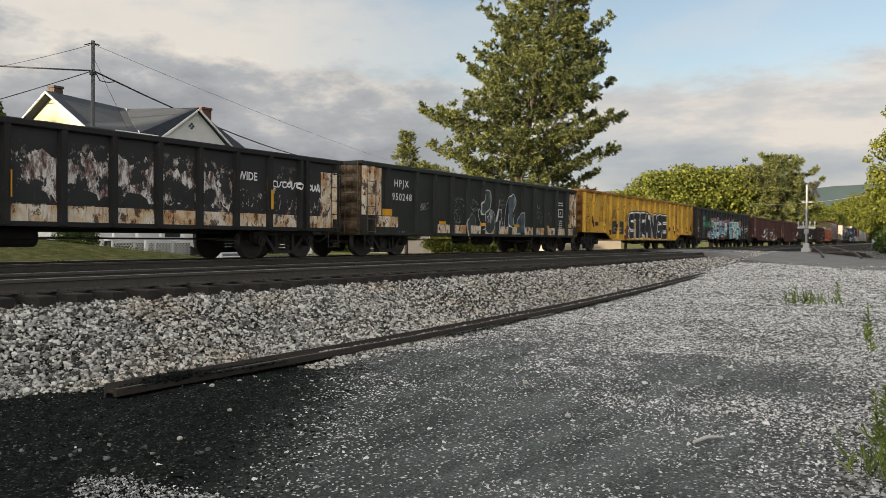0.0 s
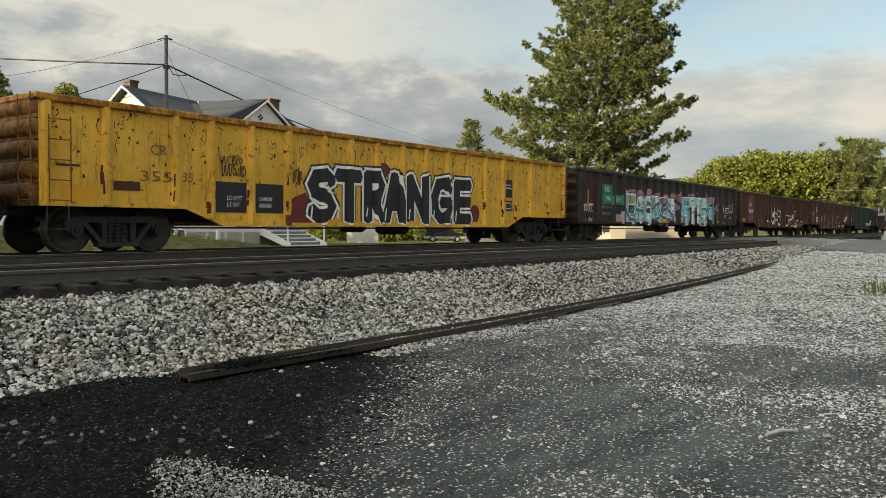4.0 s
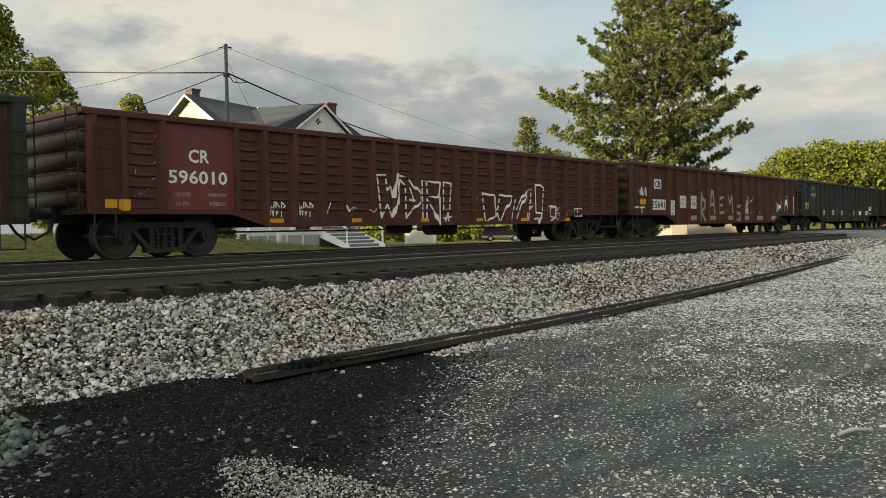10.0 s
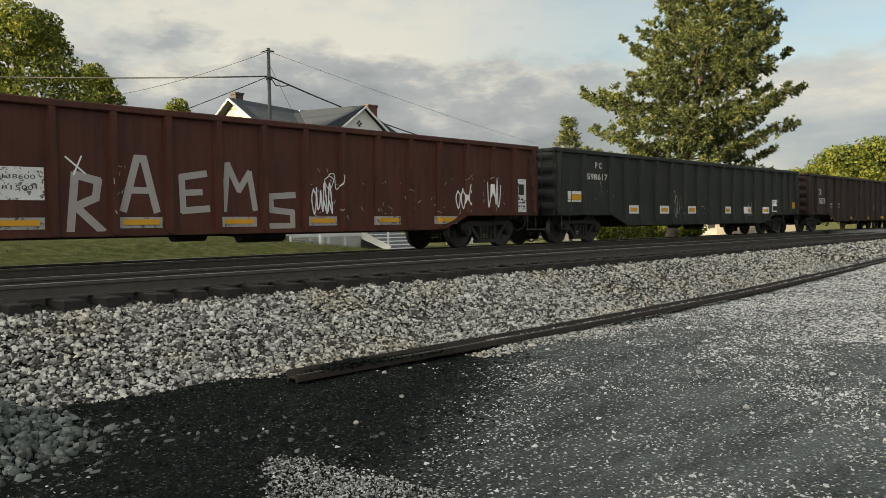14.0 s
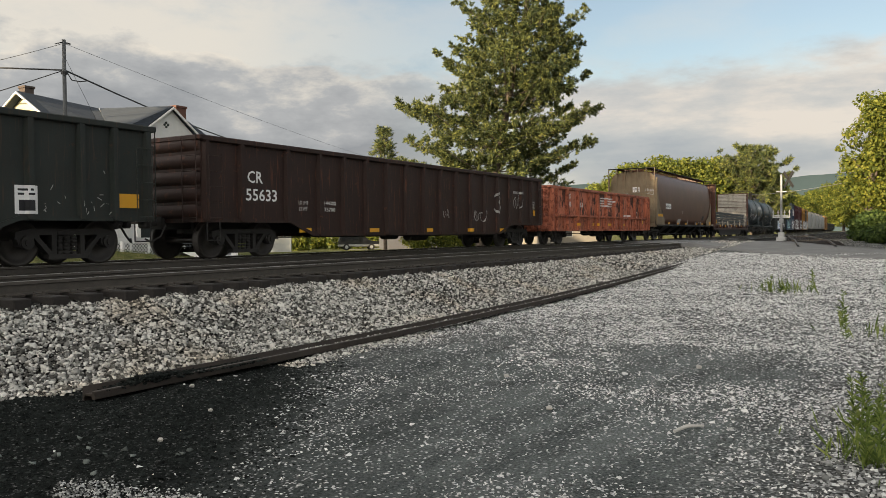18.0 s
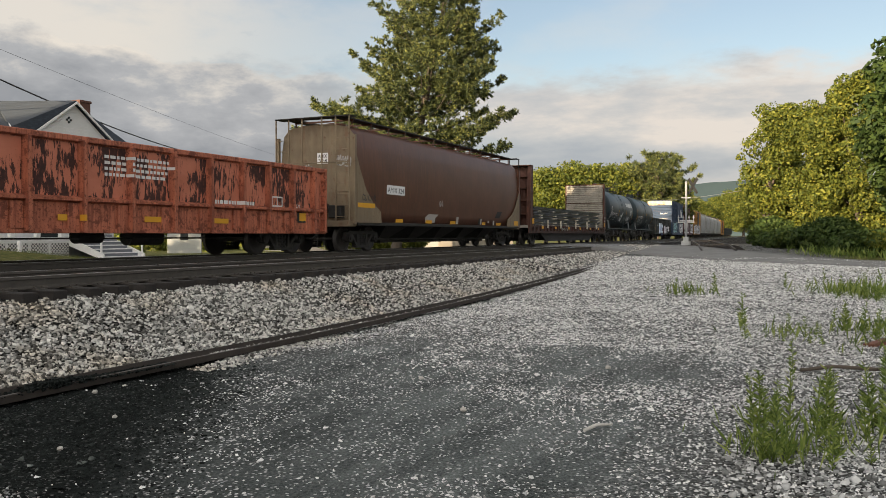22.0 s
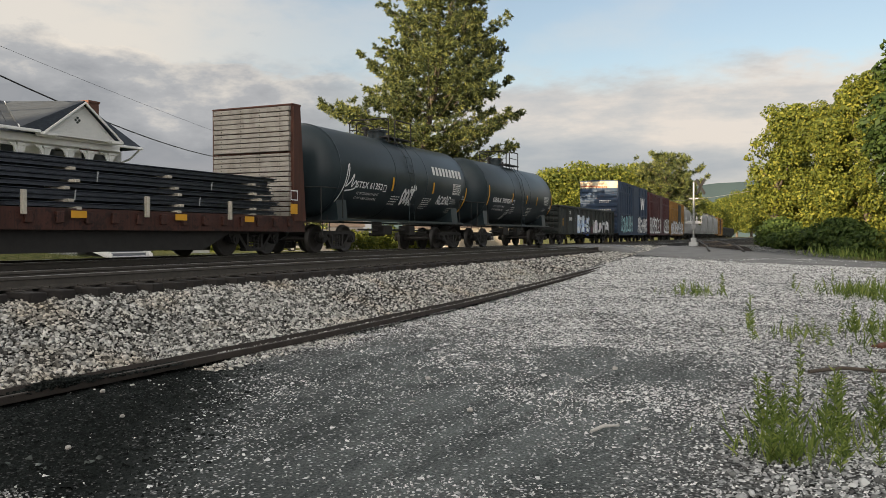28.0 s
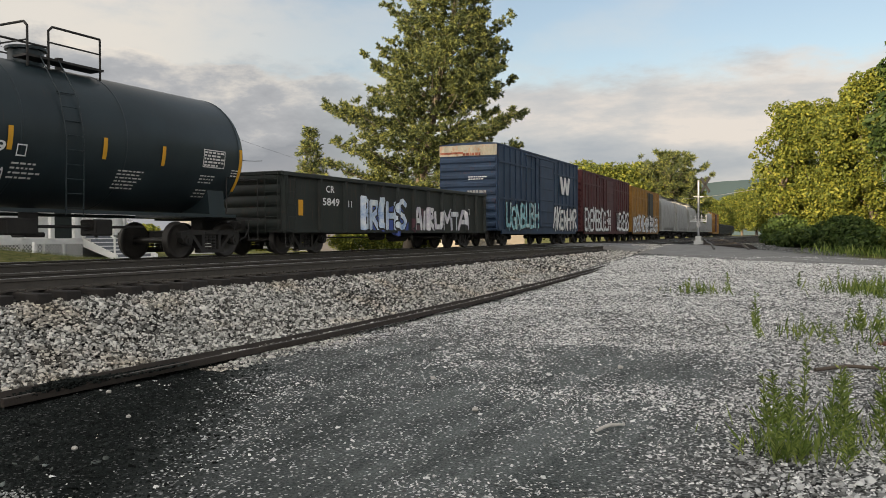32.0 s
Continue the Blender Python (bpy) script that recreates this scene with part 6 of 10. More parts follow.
    sd.paint(Flat().quad(0.68, 1.22, 1.33, 1.52), REFLECT, "reflector", "yellow reflector plate", lift=0.028)
    reflectors(sd, (4.18, 6.32, 8.44, 11.55, 13.58, 15.55), 0.99, 0.46, 0.13)
    sd.paint(Flat().quad(16.48, 16.93, 0.99, 1.52), SPRAYWHITE, "patch", "white data patch")
    sd.paint(Flat().quad(16.56, 16.85, 1.05, 1.25).bars(16.54, 16.86, 1.46, 2, 0.08, 0.04, 2), INK, "lettering")
    sd.paint(Flat().quad(18.71, 19.2, 1.15, 1.44), REFLECT, "reflector", "yellow reflector plate", lift=0.028)
    sd.paint(Flat().scribble(7.2, 7.85, 0.75, 1.75, 2, 0.025, 71).scribble(13.9, 14.3, 0.8, 1.4, 2, 0.025, 72), SOFTWHITE, "graffiti", "thin chalk scrawl")
    chips(sd, ((2.0, 3.0, 1.3, 1.9, 14), (7.2, 8.2, 0.7, 1.9, 14), (9.5, 11.0, 0.9, 1.6, 16), (17.0, 18.5, 1.0, 1.9, 20)), 25)
    # car 7: dark brown
    L = 19.35
    ps = [0.12, 1.25, 2.9] + [4.23 + 1.09 * i for i in range(13)] + [18.3, 19.22]
    ob, h, W = gondola("dark brown gondola with chalked marks and yellow reflectors", 138.6, 157.95, P_DKBROWN, 2.88, 0.87, 0.52, ps)
    sd = CarSide(ob, L, ps, W - 0.07, W + PROUD)
    sd.paint(Flat().word("CR", 1.48, 1.86, 0.30, bold=0.014).word("55633", 1.42, 1.42, 0.30, width=1.12, bold=0.014), SPRAYWHITE, "lettering", "bold white reporting mark")
    sd.paint(Flat().word("LD LMT", 3.38, 1.37, 0.1, width=0.4).word("LT WT", 3.4, 1.2, 0.1, width=0.34).word("144300", 4.44, 1.38, 0.11, width=0.54).word("75700", 4.46, 1.2, 0.11, width=0.48), WHITE, "lettering", "white reporting mark")
    sd.paint(Flat().border(18.3, 18.72, 1.56, 1.88, 0.035).quad(18.38, 18.48, 1.62, 1.8).quad(18.54, 18.64, 1.62, 1.8).scribble(16.6, 17.4, 1.5, 2.1, 3, 0.03, 81).bars(16.6, 17.6, 2.25, 1, 0.1, 0.1, 9).curve([(14.95, 1.98), (15.18, 2.1), (15.38, 1.92), (15.12, 1.76), (15.42, 1.58), (15.2, 1.36), (14.9, 1.48)], 0.085).scribble(10.8, 11.4, 1.1, 1.4, 3, 0.025, 83).scribble(13.2, 14.2, 1.0, 1.4, 4, 0.025, 84), SOFTWHITE, "graffiti", "chalked white marks")
    reflectors(sd, (3.38, 6.58, 9.75, 12.7, 15.3), 0.62, 0.5, 0.12)
    sd.paint(Flat().quad(18.35, 18.72, 1.28, 1.5), REFLECT, "reflector", "yellow reflector plate", lift=0.028)
    # car 8: orange
    L = 15.7
    ps = [0.12, 0.6, 1.92, 3.35, 4.85, 6.2, 7.55, 8.9, 10.22, 11.54, 12.7, 13.86, 15.0, 15.58]
    ob, h, W = gondola("faded orange short gondola with rust scabs and a stepped side", 159.0, 174.7, P_ORANGE, 2.68, 0.62, 0.62, ps, flat_bottom=True, thin=True)
    sd = CarSide(ob, L, ps, W - 0.07, W + 0.10, 0.05, 0.06)
    part("side_ledge", M().prism([(-(W - 0.07), 1.40), (-(W + 0.06), 1.35), (-(W + 0.06), 1.30), (-(W - 0.07), 1.26)], "x", -L / 2 + 0.05, L / 2 - 0.05), P_ORANGE, ob)
    for p in ps[1:-1]:
        part("gusset", M().box(p - L / 2 - 0.36, p - L / 2 - 0.06, -(W - 0.01), -(W - 0.07), 0.68, 1.26, 0.015), P_ORANGE, ob)
    k = Nodes("orange_paint_flaking_to_dark_rust")
    base = k.ramp(k.noise(2.0, 5), [(0.3, (0.46, 0.145, 0.080)), (0.7, (0.58, 0.205, 0.125))])
    gash = k.noise(6.0, 7, 0.72, (1.9, 1.0, 0.42))
    where = k.noise(0.75, 3, 0.5)
    m_ = k.n("Math")
    m_.operation = "MULTIPLY_ADD"
    k.link(where, m_.inputs[0])
    m_.inputs[1].default_value = 0.75
    k.link(gash, m_.inputs[2])
    flaking = k.done(k.mix(k.ramp(m_.outputs[0], [(0.865, g(0)), (0.885, g(1))]), base, k.ramp(k.noise(9, 4), [(0.3, (0.020, 0.008, 0.006)), (0.7, (0.075, 0.022, 0.014))])), 0.75)
    for a, b in zip(ps[1:-1], ps[2:]):
        sd.paint(Flat().quad(a + 0.07, b - 0.07, 1.38, 2.52), flaking, "flaking_panel", "orange panel flaking to dark rust", lift=0.006)
    sd.paint(Flat().word("NS", 2.2, 2.16, 0.22, 0.02).word("998", 2.14, 1.78, 0.24, 0.02).word("163", 3.56, 1.78, 0.24, 0.02, width=0.68).bars(6.85, 9.0, 2.35, 4, 0.13, 0.07, 14).bars(10.4, 12.5, 1.5, 1, 0.1, 0.1, 15).word("M-272", 14.0, 1.4, 0.1).border(12.94, 13.46, 1.4, 1.7, 0.04).stroke([(13.2, 1.4), (13.2, 1.7)], 0.03), WHITE, "lettering", "chipped white lettering", lift=0.010)
    reflectors(sd, (3.2, 5.6, 8.0, 10.4), 0.88, 0.6, 0.13)
    sd.paint(Flat().quad(14.2, 14.75, 0.95, 1.3), INK, "patch", "dark paint patch", lift=0.022)
    sd.paint(Flat().quad(14.3, 14.72, 1.0, 1.24), REFLECT, "reflector", "yellow reflector plate", lift=0.028)


def gondola_late():
    # car 13
    L = 15.5
    ps = [0.12, 1.95, 3.41, 4.62, 5.84, 7.02, 8.3, 9.55, 10.8, 12.05, 13.3, 14.4, 15.38]
    ob, h, W = gondola("black gondola with white, blue and plum graffiti", 242.2, 257.7, P_COAL, 2.44, 0.66, 0.66, ps, flat_bottom=True)
    sd = CarSide(ob, L, ps, W - 0.07, W + PROUD)
    sd.paint(Flat().word("CR", 2.32, 1.93, 0.22, 0.02, width=0.48).word("5849", 2.12, 1.52, 0.24, 0.02, width=0.98).word("11", 3.58, 1.50, 0.22, 0.02, width=0.28), SPRAYWHITE, "lettering", "white reporting mark")
    SKELETON.update({"B": [[(0, 0), (0, 1), (0.8, 0.9), (0.75, 0.6), (0.1, 0.52), (1, 0.35), (0.85, 0.05), (0, 0)]], "H": [[(0, 0), (0, 1)], [(1, 0), (1, 1)], [(0, 0.5), (1, 0.5)]], "C": [[(1, 0.9), (0.3, 1), (0, 0.6), (0.1, 0.1), (1, 0)]], "I": [[(0.4, 0), (0.6, 1)]], "U": [[(0, 1), (0.1, 0.1), (0.9, 0.1), (1, 1)]], "M": [[(0, 0), (0.1, 1), (0.5, 0.4), (0.9, 1), (1, 0)]]})
    sd.paint(Flat().quad(4.35, 7.9, 0.70, 1.05).blob(5.2, 1.1, 0.8, 0.5, 3).blob(6.9, 1.15, 0.9, 0.6, 4), COBALT, "graffiti", "cobalt blue graffiti cloud")
    sd.paint(Flat().quad(8.15, 9.1, 0.68, 1.2).blob(8.9, 1.2, 0.6, 0.45, 5), PLUM, "graffiti", "plum graffiti cloud")
    for letters_, z1, coat, lb in (((("B", 4.4, 5.05), ("R", 5.0, 5.7), ("C", 5.6, 6.2), ("H", 6.15, 6.95), ("S", 6.85, 7.75)), 1.92, mottled_spray("ice_blue_spray", (0.25, 0.38, 0.62), (0.58, 0.66, 0.76), (0.80, 0.82, 0.82)), "pale ice-blue graffiti letter"),
                                   ((("A", 8.3, 9.1), ("I", 9.0, 9.5), ("R", 9.4, 10.2), ("U", 10.1, 10.9), ("M", 10.8, 11.9), ("T", 11.7, 12.5), ("A", 12.4, 13.5)), 1.66, mottled_spray("lilac_white_spray", (0.42, 0.38, 0.50), (0.62, 0.60, 0.62), (0.80, 0.80, 0.78)), "lilac-white graffiti letter")):
        for i, (c, a, b) in enumerate(letters_):
            zt = z1 - 0.12 * (i % 2)
            for grow, coat_, w_ in ((0.07, INK, 0.32), (0.0, coat, 0.20)):
                sd.paint(Flat().fat(c, a - grow, b + grow, 0.74 - grow, zt + grow, w_), coat_, "graffiti", lb if grow == 0 else "black graffiti outline", lift=0.010 + 0.002 * i + (0.001 if grow == 0 else 0))
    sd.paint(Flat().border(13.3, 13.72, 1.46, 1.70, 0.03).stroke([(13.51, 1.46), (13.51, 1.70)], 0.025), WHITE, "lettering", "white stencilled box")
    sd.paint(Flat().quad(0.83, 1.07, 1.17, 1.64), REFLECT, "reflector", "yellow reflector plate")


gondolas()


def covered_hopper(label, c0, c1, paint, endpaint, top=4.15, detailed=True):
    ob, L = car(label, "covered hopper", c0, c1)
    h = L / 2
    running_gear(ob, L, 1.6)
    e = 0.45
    sec = [(1.46, 1.0), (1.50, 1.35), (1.56, 2.0), (1.58, 2.7), (1.55, 3.3), (1.46, 3.80), (1.22, 4.03), (0.6, 4.13), (0.0, 4.15)]
    sec = [(a, 1.0 + (b - 1.0) * (top - 1.0) / 3.15) for a, b in sec]
    ring = sec + [(-a, b) for a, b in sec[-2::-1]]
    n = len(ring)
    xs = span(-h + e, h - e, 1.1)
    vs, fs = [], []
    for x in xs:
        d = min(x + h - e, h - e - x)
        k = 1 - 0.035 * math.exp(-d / 0.5)
        for a, b in ring:
            vs.append((x, -a * k, b))
    for i in range(len(xs) - 1):
        for j in range(n - 1):
            fs.append((i * n + j, i * n + j + 1, (i + 1) * n + j + 1, (i + 1) * n + j))
        fs.append((i * n + n - 1, i * n, (i + 1) * n, (i + 1) * n + n - 1))
    m = M().add(vs, fs, True)
    part("body", m, paint, ob)
    for s in (-1, 1):
        x = s * (h - e)
        m = M().prism([(-a * 0.965, b) for a, b in ring], "x", min(x, x + s * 0.02), max(x, x + s * 0.02))
        part("end_sheet", m, endpaint, ob, "buff end sheet streaked with rust")
        for q in (-1, 1):      # corner plates
            if s < 0:
                pl = [(s * (h - 0.30), 1.0), (s * (h - 2.1), 1.0), (s * (h - 2.05), 1.4), (s * (h - 1.5), 1.7), (s * (h - 1.0), 2.15), (s * (h - 0.6), 2.8), (s * (h - 0.30), 3.4)]
            else:
                pl = [(s * (h - 0.30), 1.0), (s * (h - 2.2), 1.0), (s * (h - 2.15), 1.36), (s * (h - 1.5), 1.58), (s * (h - 0.95), 2.0), (s * (h - 0.55), 2.5), (s * (h - 0.30), 2.85)]
            part("corner_plate", M().prism(pl, "y", *sorted((q * 1.57, q * 1.60))), endpaint, ob, "buff corner plate")
            part("corner_post", M().box(*sorted((s * (h - 0.34), s * (h - 0.24))), *sorted((q * 1.50, q * 1.60)), 0.95, 3.98), endpaint if s < 0 else paint, ob)
            cage = M()
            for yy in (1.48, 0.95, 0.4):
                cage.cyl((s * (h - 0.05), q * yy, 1.0), (s * (h - 0.05), q * yy, top + 0.20), 0.028, n=6)
            for i in range(8):
                cage.cyl((s * (h - 0.05), q * 0.95, 1.2 + i * 0.38), (s * (h - 0.05), q * 1.48, 1.2 + i * 0.38), 0.014, n=6)
            part("ladder", cage, (endpaint if s < 0 else BLACKSTEEL) if detailed else paint, ob)
        part("roof_platform", M().box(*sorted((s * (h - 0.50), s * (h + 0.0))), -1.5, 1.5, top + 0.17, top + 0.20), BLACKSTEEL, ob)
        part("end_sill", M().box(*sorted((s * (h - 0.5), s * h)), -1.5, 1.5, 0.86, 1.06, 0.02), endpaint, ob)
        part("brake_gear", M().cyl((s * (h - 0.25), -0.5, 1.5), (s * (h - 0.25), 0.1, 1.5), 0.16, n=12).box(*sorted((s * (h - 0.4), s * (h - 0.1))), -1.1, -0.6, 1.15, 1.6, 0.03), BLACKSTEEL, ob)
        part("cross_rail", M().cyl((s * (h - 0.05), -1.48, 2.05), (s * (h - 0.05), 1.48, 2.05), 0.02, n=6).cyl((s * (h - 0.05), -1.48, 3.05), (s * (h - 0.05), 1.48, 3.05), 0.02, n=6), endpaint, ob)
    part("roof_walk", M().box(-h + 0.3, h - 0.3, -1.22, -0.75, top + 0.16, top + 0.20).box(-h + 0.3, h - 0.3, 0.75, 1.22, top + 0.16, top + 0.20), BLACKSTEEL, ob)
    for x in span(-h + 0.8, h - 0.8, 1.3):
        part("walk_bracket", M().box(x - 0.015, x + 0.015, -1.2, 1.2, top + 0.10, top + 0.16).cyl((x, -1.15, top - 0.30), (x, -1.15, top + 0.13), 0.025, n=6).cyl((x, 1.15, top - 0.30), (x, 1.15, top + 0.13), 0.025, n=6), paint, ob)
    for x in span(-h + 1.6, h - 1.6, 2.6):
        part("hatch", M().cyl((x, 0, top - 0.05), (x, 0, top + 0.14), 0.38, n=16), paint, ob)
    for q in (-1, 1):
        part("side_sill", M().box(-h + 0.5, h - 0.5, *sorted((q * 1.44, q * 1.56)), 0.90, 1.02, 0.015), BLACKSTEEL if detailed else paint, ob)
    n = 5 if L > 15 else 2
    w = (L - 5.2) / n
    for i in range(n):
        x = -h + 2.6 + w * (i + 0.5)
        vs = [(x - w * 0.39, -1.4, 0.98), (x + w * 0.39, -1.4, 0.98), (x + w * 0.39, 1.4, 0.98), (x - w * 0.39, 1.4, 0.98), (x - 0.28, -0.6, 0.36), (x + 0.28, -0.6, 0.36), (x + 0.28, 0.6, 0.36), (x - 0.28, 0.6, 0.36)]
        m = M().add(vs, [(0, 1, 2, 3), (4, 7, 6, 5), (0, 4, 5, 1), (1, 5, 6, 2), (2, 6, 7, 3), (3, 7, 4, 0)])
        m.box(x - 0.3, x + 0.3, -0.75, 0.75, 0.28, 0.37)
        part("outlet", m, BLACKSTEEL, ob)
    part("train_line", M().cyl((-h + 1.6, -0.9, 0.42), (h - 1.6, -0.9, 0.42), 0.03, n=6), BLACKSTEEL, ob)
    part("centre_sill", M().box(-h + 0.4, h - 0.4, -0.28, 0.28, 0.66, 1.0), BLACKSTEEL, ob)
    return ob, L


class HopperSide(CarSide):
    SEC = [(1.0, 1.46), (1.38, 1.50), (2.085, 1.56), (2.845, 1.58), (3.497, 1.55), (4.04, 1.46)]

    def __init__(self, ob, L):
        self.ob, self.L, self.n = ob, L, 0

    def depth(self, x, z):
        for (a, p), (b, q) in zip(self.SEC, self.SEC[1:]):
            if z <= b:
                return -(p + (q - p) * (z - a) / (b - a))
        return -1.36

    def paint(self, flat, material, name, label="", lift=None):
        self.n += 1
        for one in flat.pieces():
            part(name, one.laid(0.006 + 0.002 * self.n, (), [1.38, 2.085, 2.845, 3.497], self.depth, -self.L / 2), material, self.ob, label)


def hopper_nine():
    ob, L = covered_hopper("rust-brown covered hopper with buff ends and a roof walk", 176.1, 193.75, P_TAN, P_BUFF, 4.42)
    sd = HopperSide(ob, L)
    sd.paint(Flat().quad(2.55, 4.0, 2.06, 2.40), SPRAYWHITE, "number_board", "white number board")
    sd.paint(Flat().word("AMIX 324", 2.63, 2.13, 0.2, width=1.28), INK, "lettering", "black reporting mark")
    sd.paint(Flat().poly([(5.95, 1.08), (6.9, 1.08), (6.9, 1.26), (7.2, 1.42), (6.25, 1.42), (5.95, 1.28)]).quad(9.12, 9.36, 1.05, 1.36).quad(11.98, 12.14, 1.06, 1.32).quad(13.66, 13.86, 1.05, 1.26).quad(12.95, 13.1, 1.16, 1.26).scribble(7.2, 7.6, 1.75, 2.0, 3, 0.035, 97), GREYPAINT, "patch", "pale grey paint patch")
    for x, w_ in ((3.4, 0.6), (6.0, 0.6), (8.45, 0.6), (12.2, 0.45), (14.1, 0.65)):
        sd.paint(Flat().quad(x, x + w_, 1.04, 1.17), REFLECT, "reflector", "yellow reflector strip")
    sd.paint(Flat().quad(11.72, 11.96, 1.06, 1.34).poly([(13.85, 1.4), (14.5, 1.4), (14.8, 1.72), (14.15, 1.72)]), INK, "patch", "dark paint patch")
    m = Flat().quad(0.4, 1.6, 1.52, 1.68).quad(16.5, 17.1, 1.06, 1.30)
    part("reflector", m.laid(1.606, (), (), lambda x, z: 0.0, -L / 2), REFLECT, ob, "yellow reflector strip")
    m = Flat().scribble(0.7, 1.7, 1.75, 1.98, 5, 0.03, 95)
    part("graffiti", m.laid(1.606, (), (), lambda x, z: 0.0, -L / 2), INK, ob, "thin black tag")
    # placard and hand-shaped daubs on the leading end
    part("placard", M().box(-L / 2 + 0.41, -L / 2 + 0.425, -0.42, 0.02, 3.05, 3.42), SPRAYWHITE, ob, "white placard on the end sheet")
    for s_, z_ in (("AMIX", 3.25), ("324", 3.09)):
        nm = Flat().word(s_, 0, 0, 0.12, 0.01, width=0.36)
        me = bpy.data.meshes.new("lettering")
        me.from_pydata([(-L / 2 + 0.405, -0.02 - a, z_ + b) for a, b, _ in nm.v], [], nm.f)
        part("lettering", me, INK, ob)
    for y_, z_ in ((-0.75, 3.05), (-1.05, 3.0), (0.55, 2.75)):
        nm = Flat().curve([(0, 0), (0.08, 0.26), (0.1, 0.05), (0.18, 0.28), (0.2, 0.05), (0.28, 0.22), (0.25, -0.06), (0.05, -0.05)], 0.04)
        me = bpy.data.meshes.new("daub")
        me.from_pydata([(-L / 2 + 0.405 - u, y_ - a, z_ + b) for a, b, u in nm.v], [], nm.f)
        part("daub", me, SOFTWHITE, ob, "white hand-shaped daub")


hopper_nine()


def flat_car():
    c0, c1 = 195.45, 215.2
    ob, L = car("brown bulkhead flat car carrying dark steel sections", "flat car", c0, c1)
    h = L / 2
    running_gear(ob, L, 1.9)
    wood = car_paint("weathered_grey_plank", (0.34, 0.315, 0.275), rust=(0.07, 0.055, 0.045), amount=0.2, grime=(0.11, 0.10, 0.09), streak=0.6, rough=0.9)
    part("deck", M().box(-h, h, -1.42, 1.42, 0.98, 1.12), wood, ob)
    for q in (-1, 1):
        part("side_sill", M().prism([(-h, 0.68), (h, 0.68), (h, 1.13), (-h, 1.13)], "y", *sorted((q * 1.42, q * 1.47))), P_SILL, ob)
        part("fish_belly", M().prism([(-h + 3.0, 0.70), (-h + 4.2, 0.20), (h - 4.2, 0.20), (h - 3.0, 0.70)], "y", *sorted((q * 1.2, q * 1.25))), BLACKSTEEL, ob)
        for x in span(-h + 0.8, h - 0.8, 0.72):
            part("stake_pocket", M().box(x - 0.09, x + 0.09, *sorted((q * 1.47, q * 1.55)), 0.82, 1.06, 0.01), P_SILL, ob)
    part("centre_sill", M().box(-h + 0.6, h - 0.6, -0.4, 0.4, 0.45, 0.98), BLACKSTEEL, ob)
    for s in (-1, 1):
        xo, xi = s * h, s * (h - 0.62)
        bk = part("bulkhead", M().box(*sorted((s * (h - 0.60), s * (h - 0.54))), -1.45, 1.45, 1.1, 4.42), P_BULKHEAD, ob)
        for y in (-1.42, 1.42):
            wt = 0.22
            part("upright", M().prism([(s * (h - 0.62), 1.0), (s * (h - 0.02), 1.0), (s * (h - 0.30), 4.44), (s * (h - 0.62), 4.44)], "y", y - wt / 2, y + wt / 2), P_BULKHEAD, bk)
        for z in (1.75, 2.5, 3.2, 3.85):
            part("shelf_rib", M().box(*sorted((s * (h - 0.56), s * (h - 0.32))), -1.38, 1.38, z - 0.03, z + 0.03), P_BULKHEAD, bk)
        part("cap", M().box(*sorted((s * (h - 0.66), s * (h - 0.24))), -1.53, 1.53, 4.42, 4.48, 0.02), P_BULKHEAD, bk)
        rr = random.Random(3)
        for i in range(22):
            z = 1.13 + i * 0.149
            gap = 0.04 if i == 12 else 0.0
            pk = part("plank", M().box(*sorted((s * (h - 0.72 - rr.uniform(0, 0.012)), s * (h - 0.61))), -1.43 + rr.uniform(0, 0.03), 1.43 - rr.uniform(0, 0.03), z + 0.008, z + 0.141 - gap - rr.uniform(0, 0.016), 0.010), wood, bk, "weathered grey plank")
            for y in (-1.1, -0.35, 0.35, 1.1):
                part("bolt", M().cyl((s * (h - 0.74), y, z + 0.07), (s * (h - 0.70), y, z + 0.07), 0.014, n=8), BLACKSTEEL, pk)
        lad = M()
        for i in range(5):
            lad.cyl((s * (h + 0.0), -1.0, 1.2 + 0.36 * i), (s * (h + 0.0), -0.55, 1.2 + 0.36 * i), 0.012, n=6)
        lad.cyl((s * h, -1.0, 1.1), (s * h, -1.0, 2.8), 0.014, n=6).cyl((s * h, -0.55, 1.1), (s * h, -0.55, 2.8), 0.014, n=6)
        part("ladder", lad, BLACKSTEEL, ob)
    sd = CarSide(ob, L, [], 1.555, 1.555)
    sd.paint(Flat().word("SOU  114414", 6.6, 0.84, 0.16, width=2.0), SOFTWHITE, "lettering", "faded white reporting mark")
    sd.paint(Flat().quad(0.35, 0.72, 1.2, 1.5).quad(18.9, 19.25, 1.2, 1.5), REFLECT, "reflector", "yellow reflector plate")
    for x in (2.2, 5.0, 8.2, 11.2, 14.2, 16.8):
        sd.paint(Flat().quad(x, x + 0.4, 0.93, 1.08), REFLECT, "reflector", "yellow reflector strip")
    sd.paint(Flat().border(18.9, 19.25, 1.6, 1.9, 0.03), SPRAYWHITE, "lettering", "white data box")
    nm = Flat().word("SOU", 0, 0, 0.12, 0.01).word("114414", 0, -0.17, 0.14, 0.01)
    me = bpy.data.meshes.new("lettering")
    me.from_pydata([(-h + 0.20, 0.65 - a, 4.22 + b) for a, b, _ in nm.v], [], nm.f)
    part("lettering", me, WHITE, ob, "white reporting mark")
    # the load: bundles of dark steel on timber
    steel = plain("blue_black_steel", (0.06, 0.07, 0.09), 0.34, 0.5, 0.35, 4)
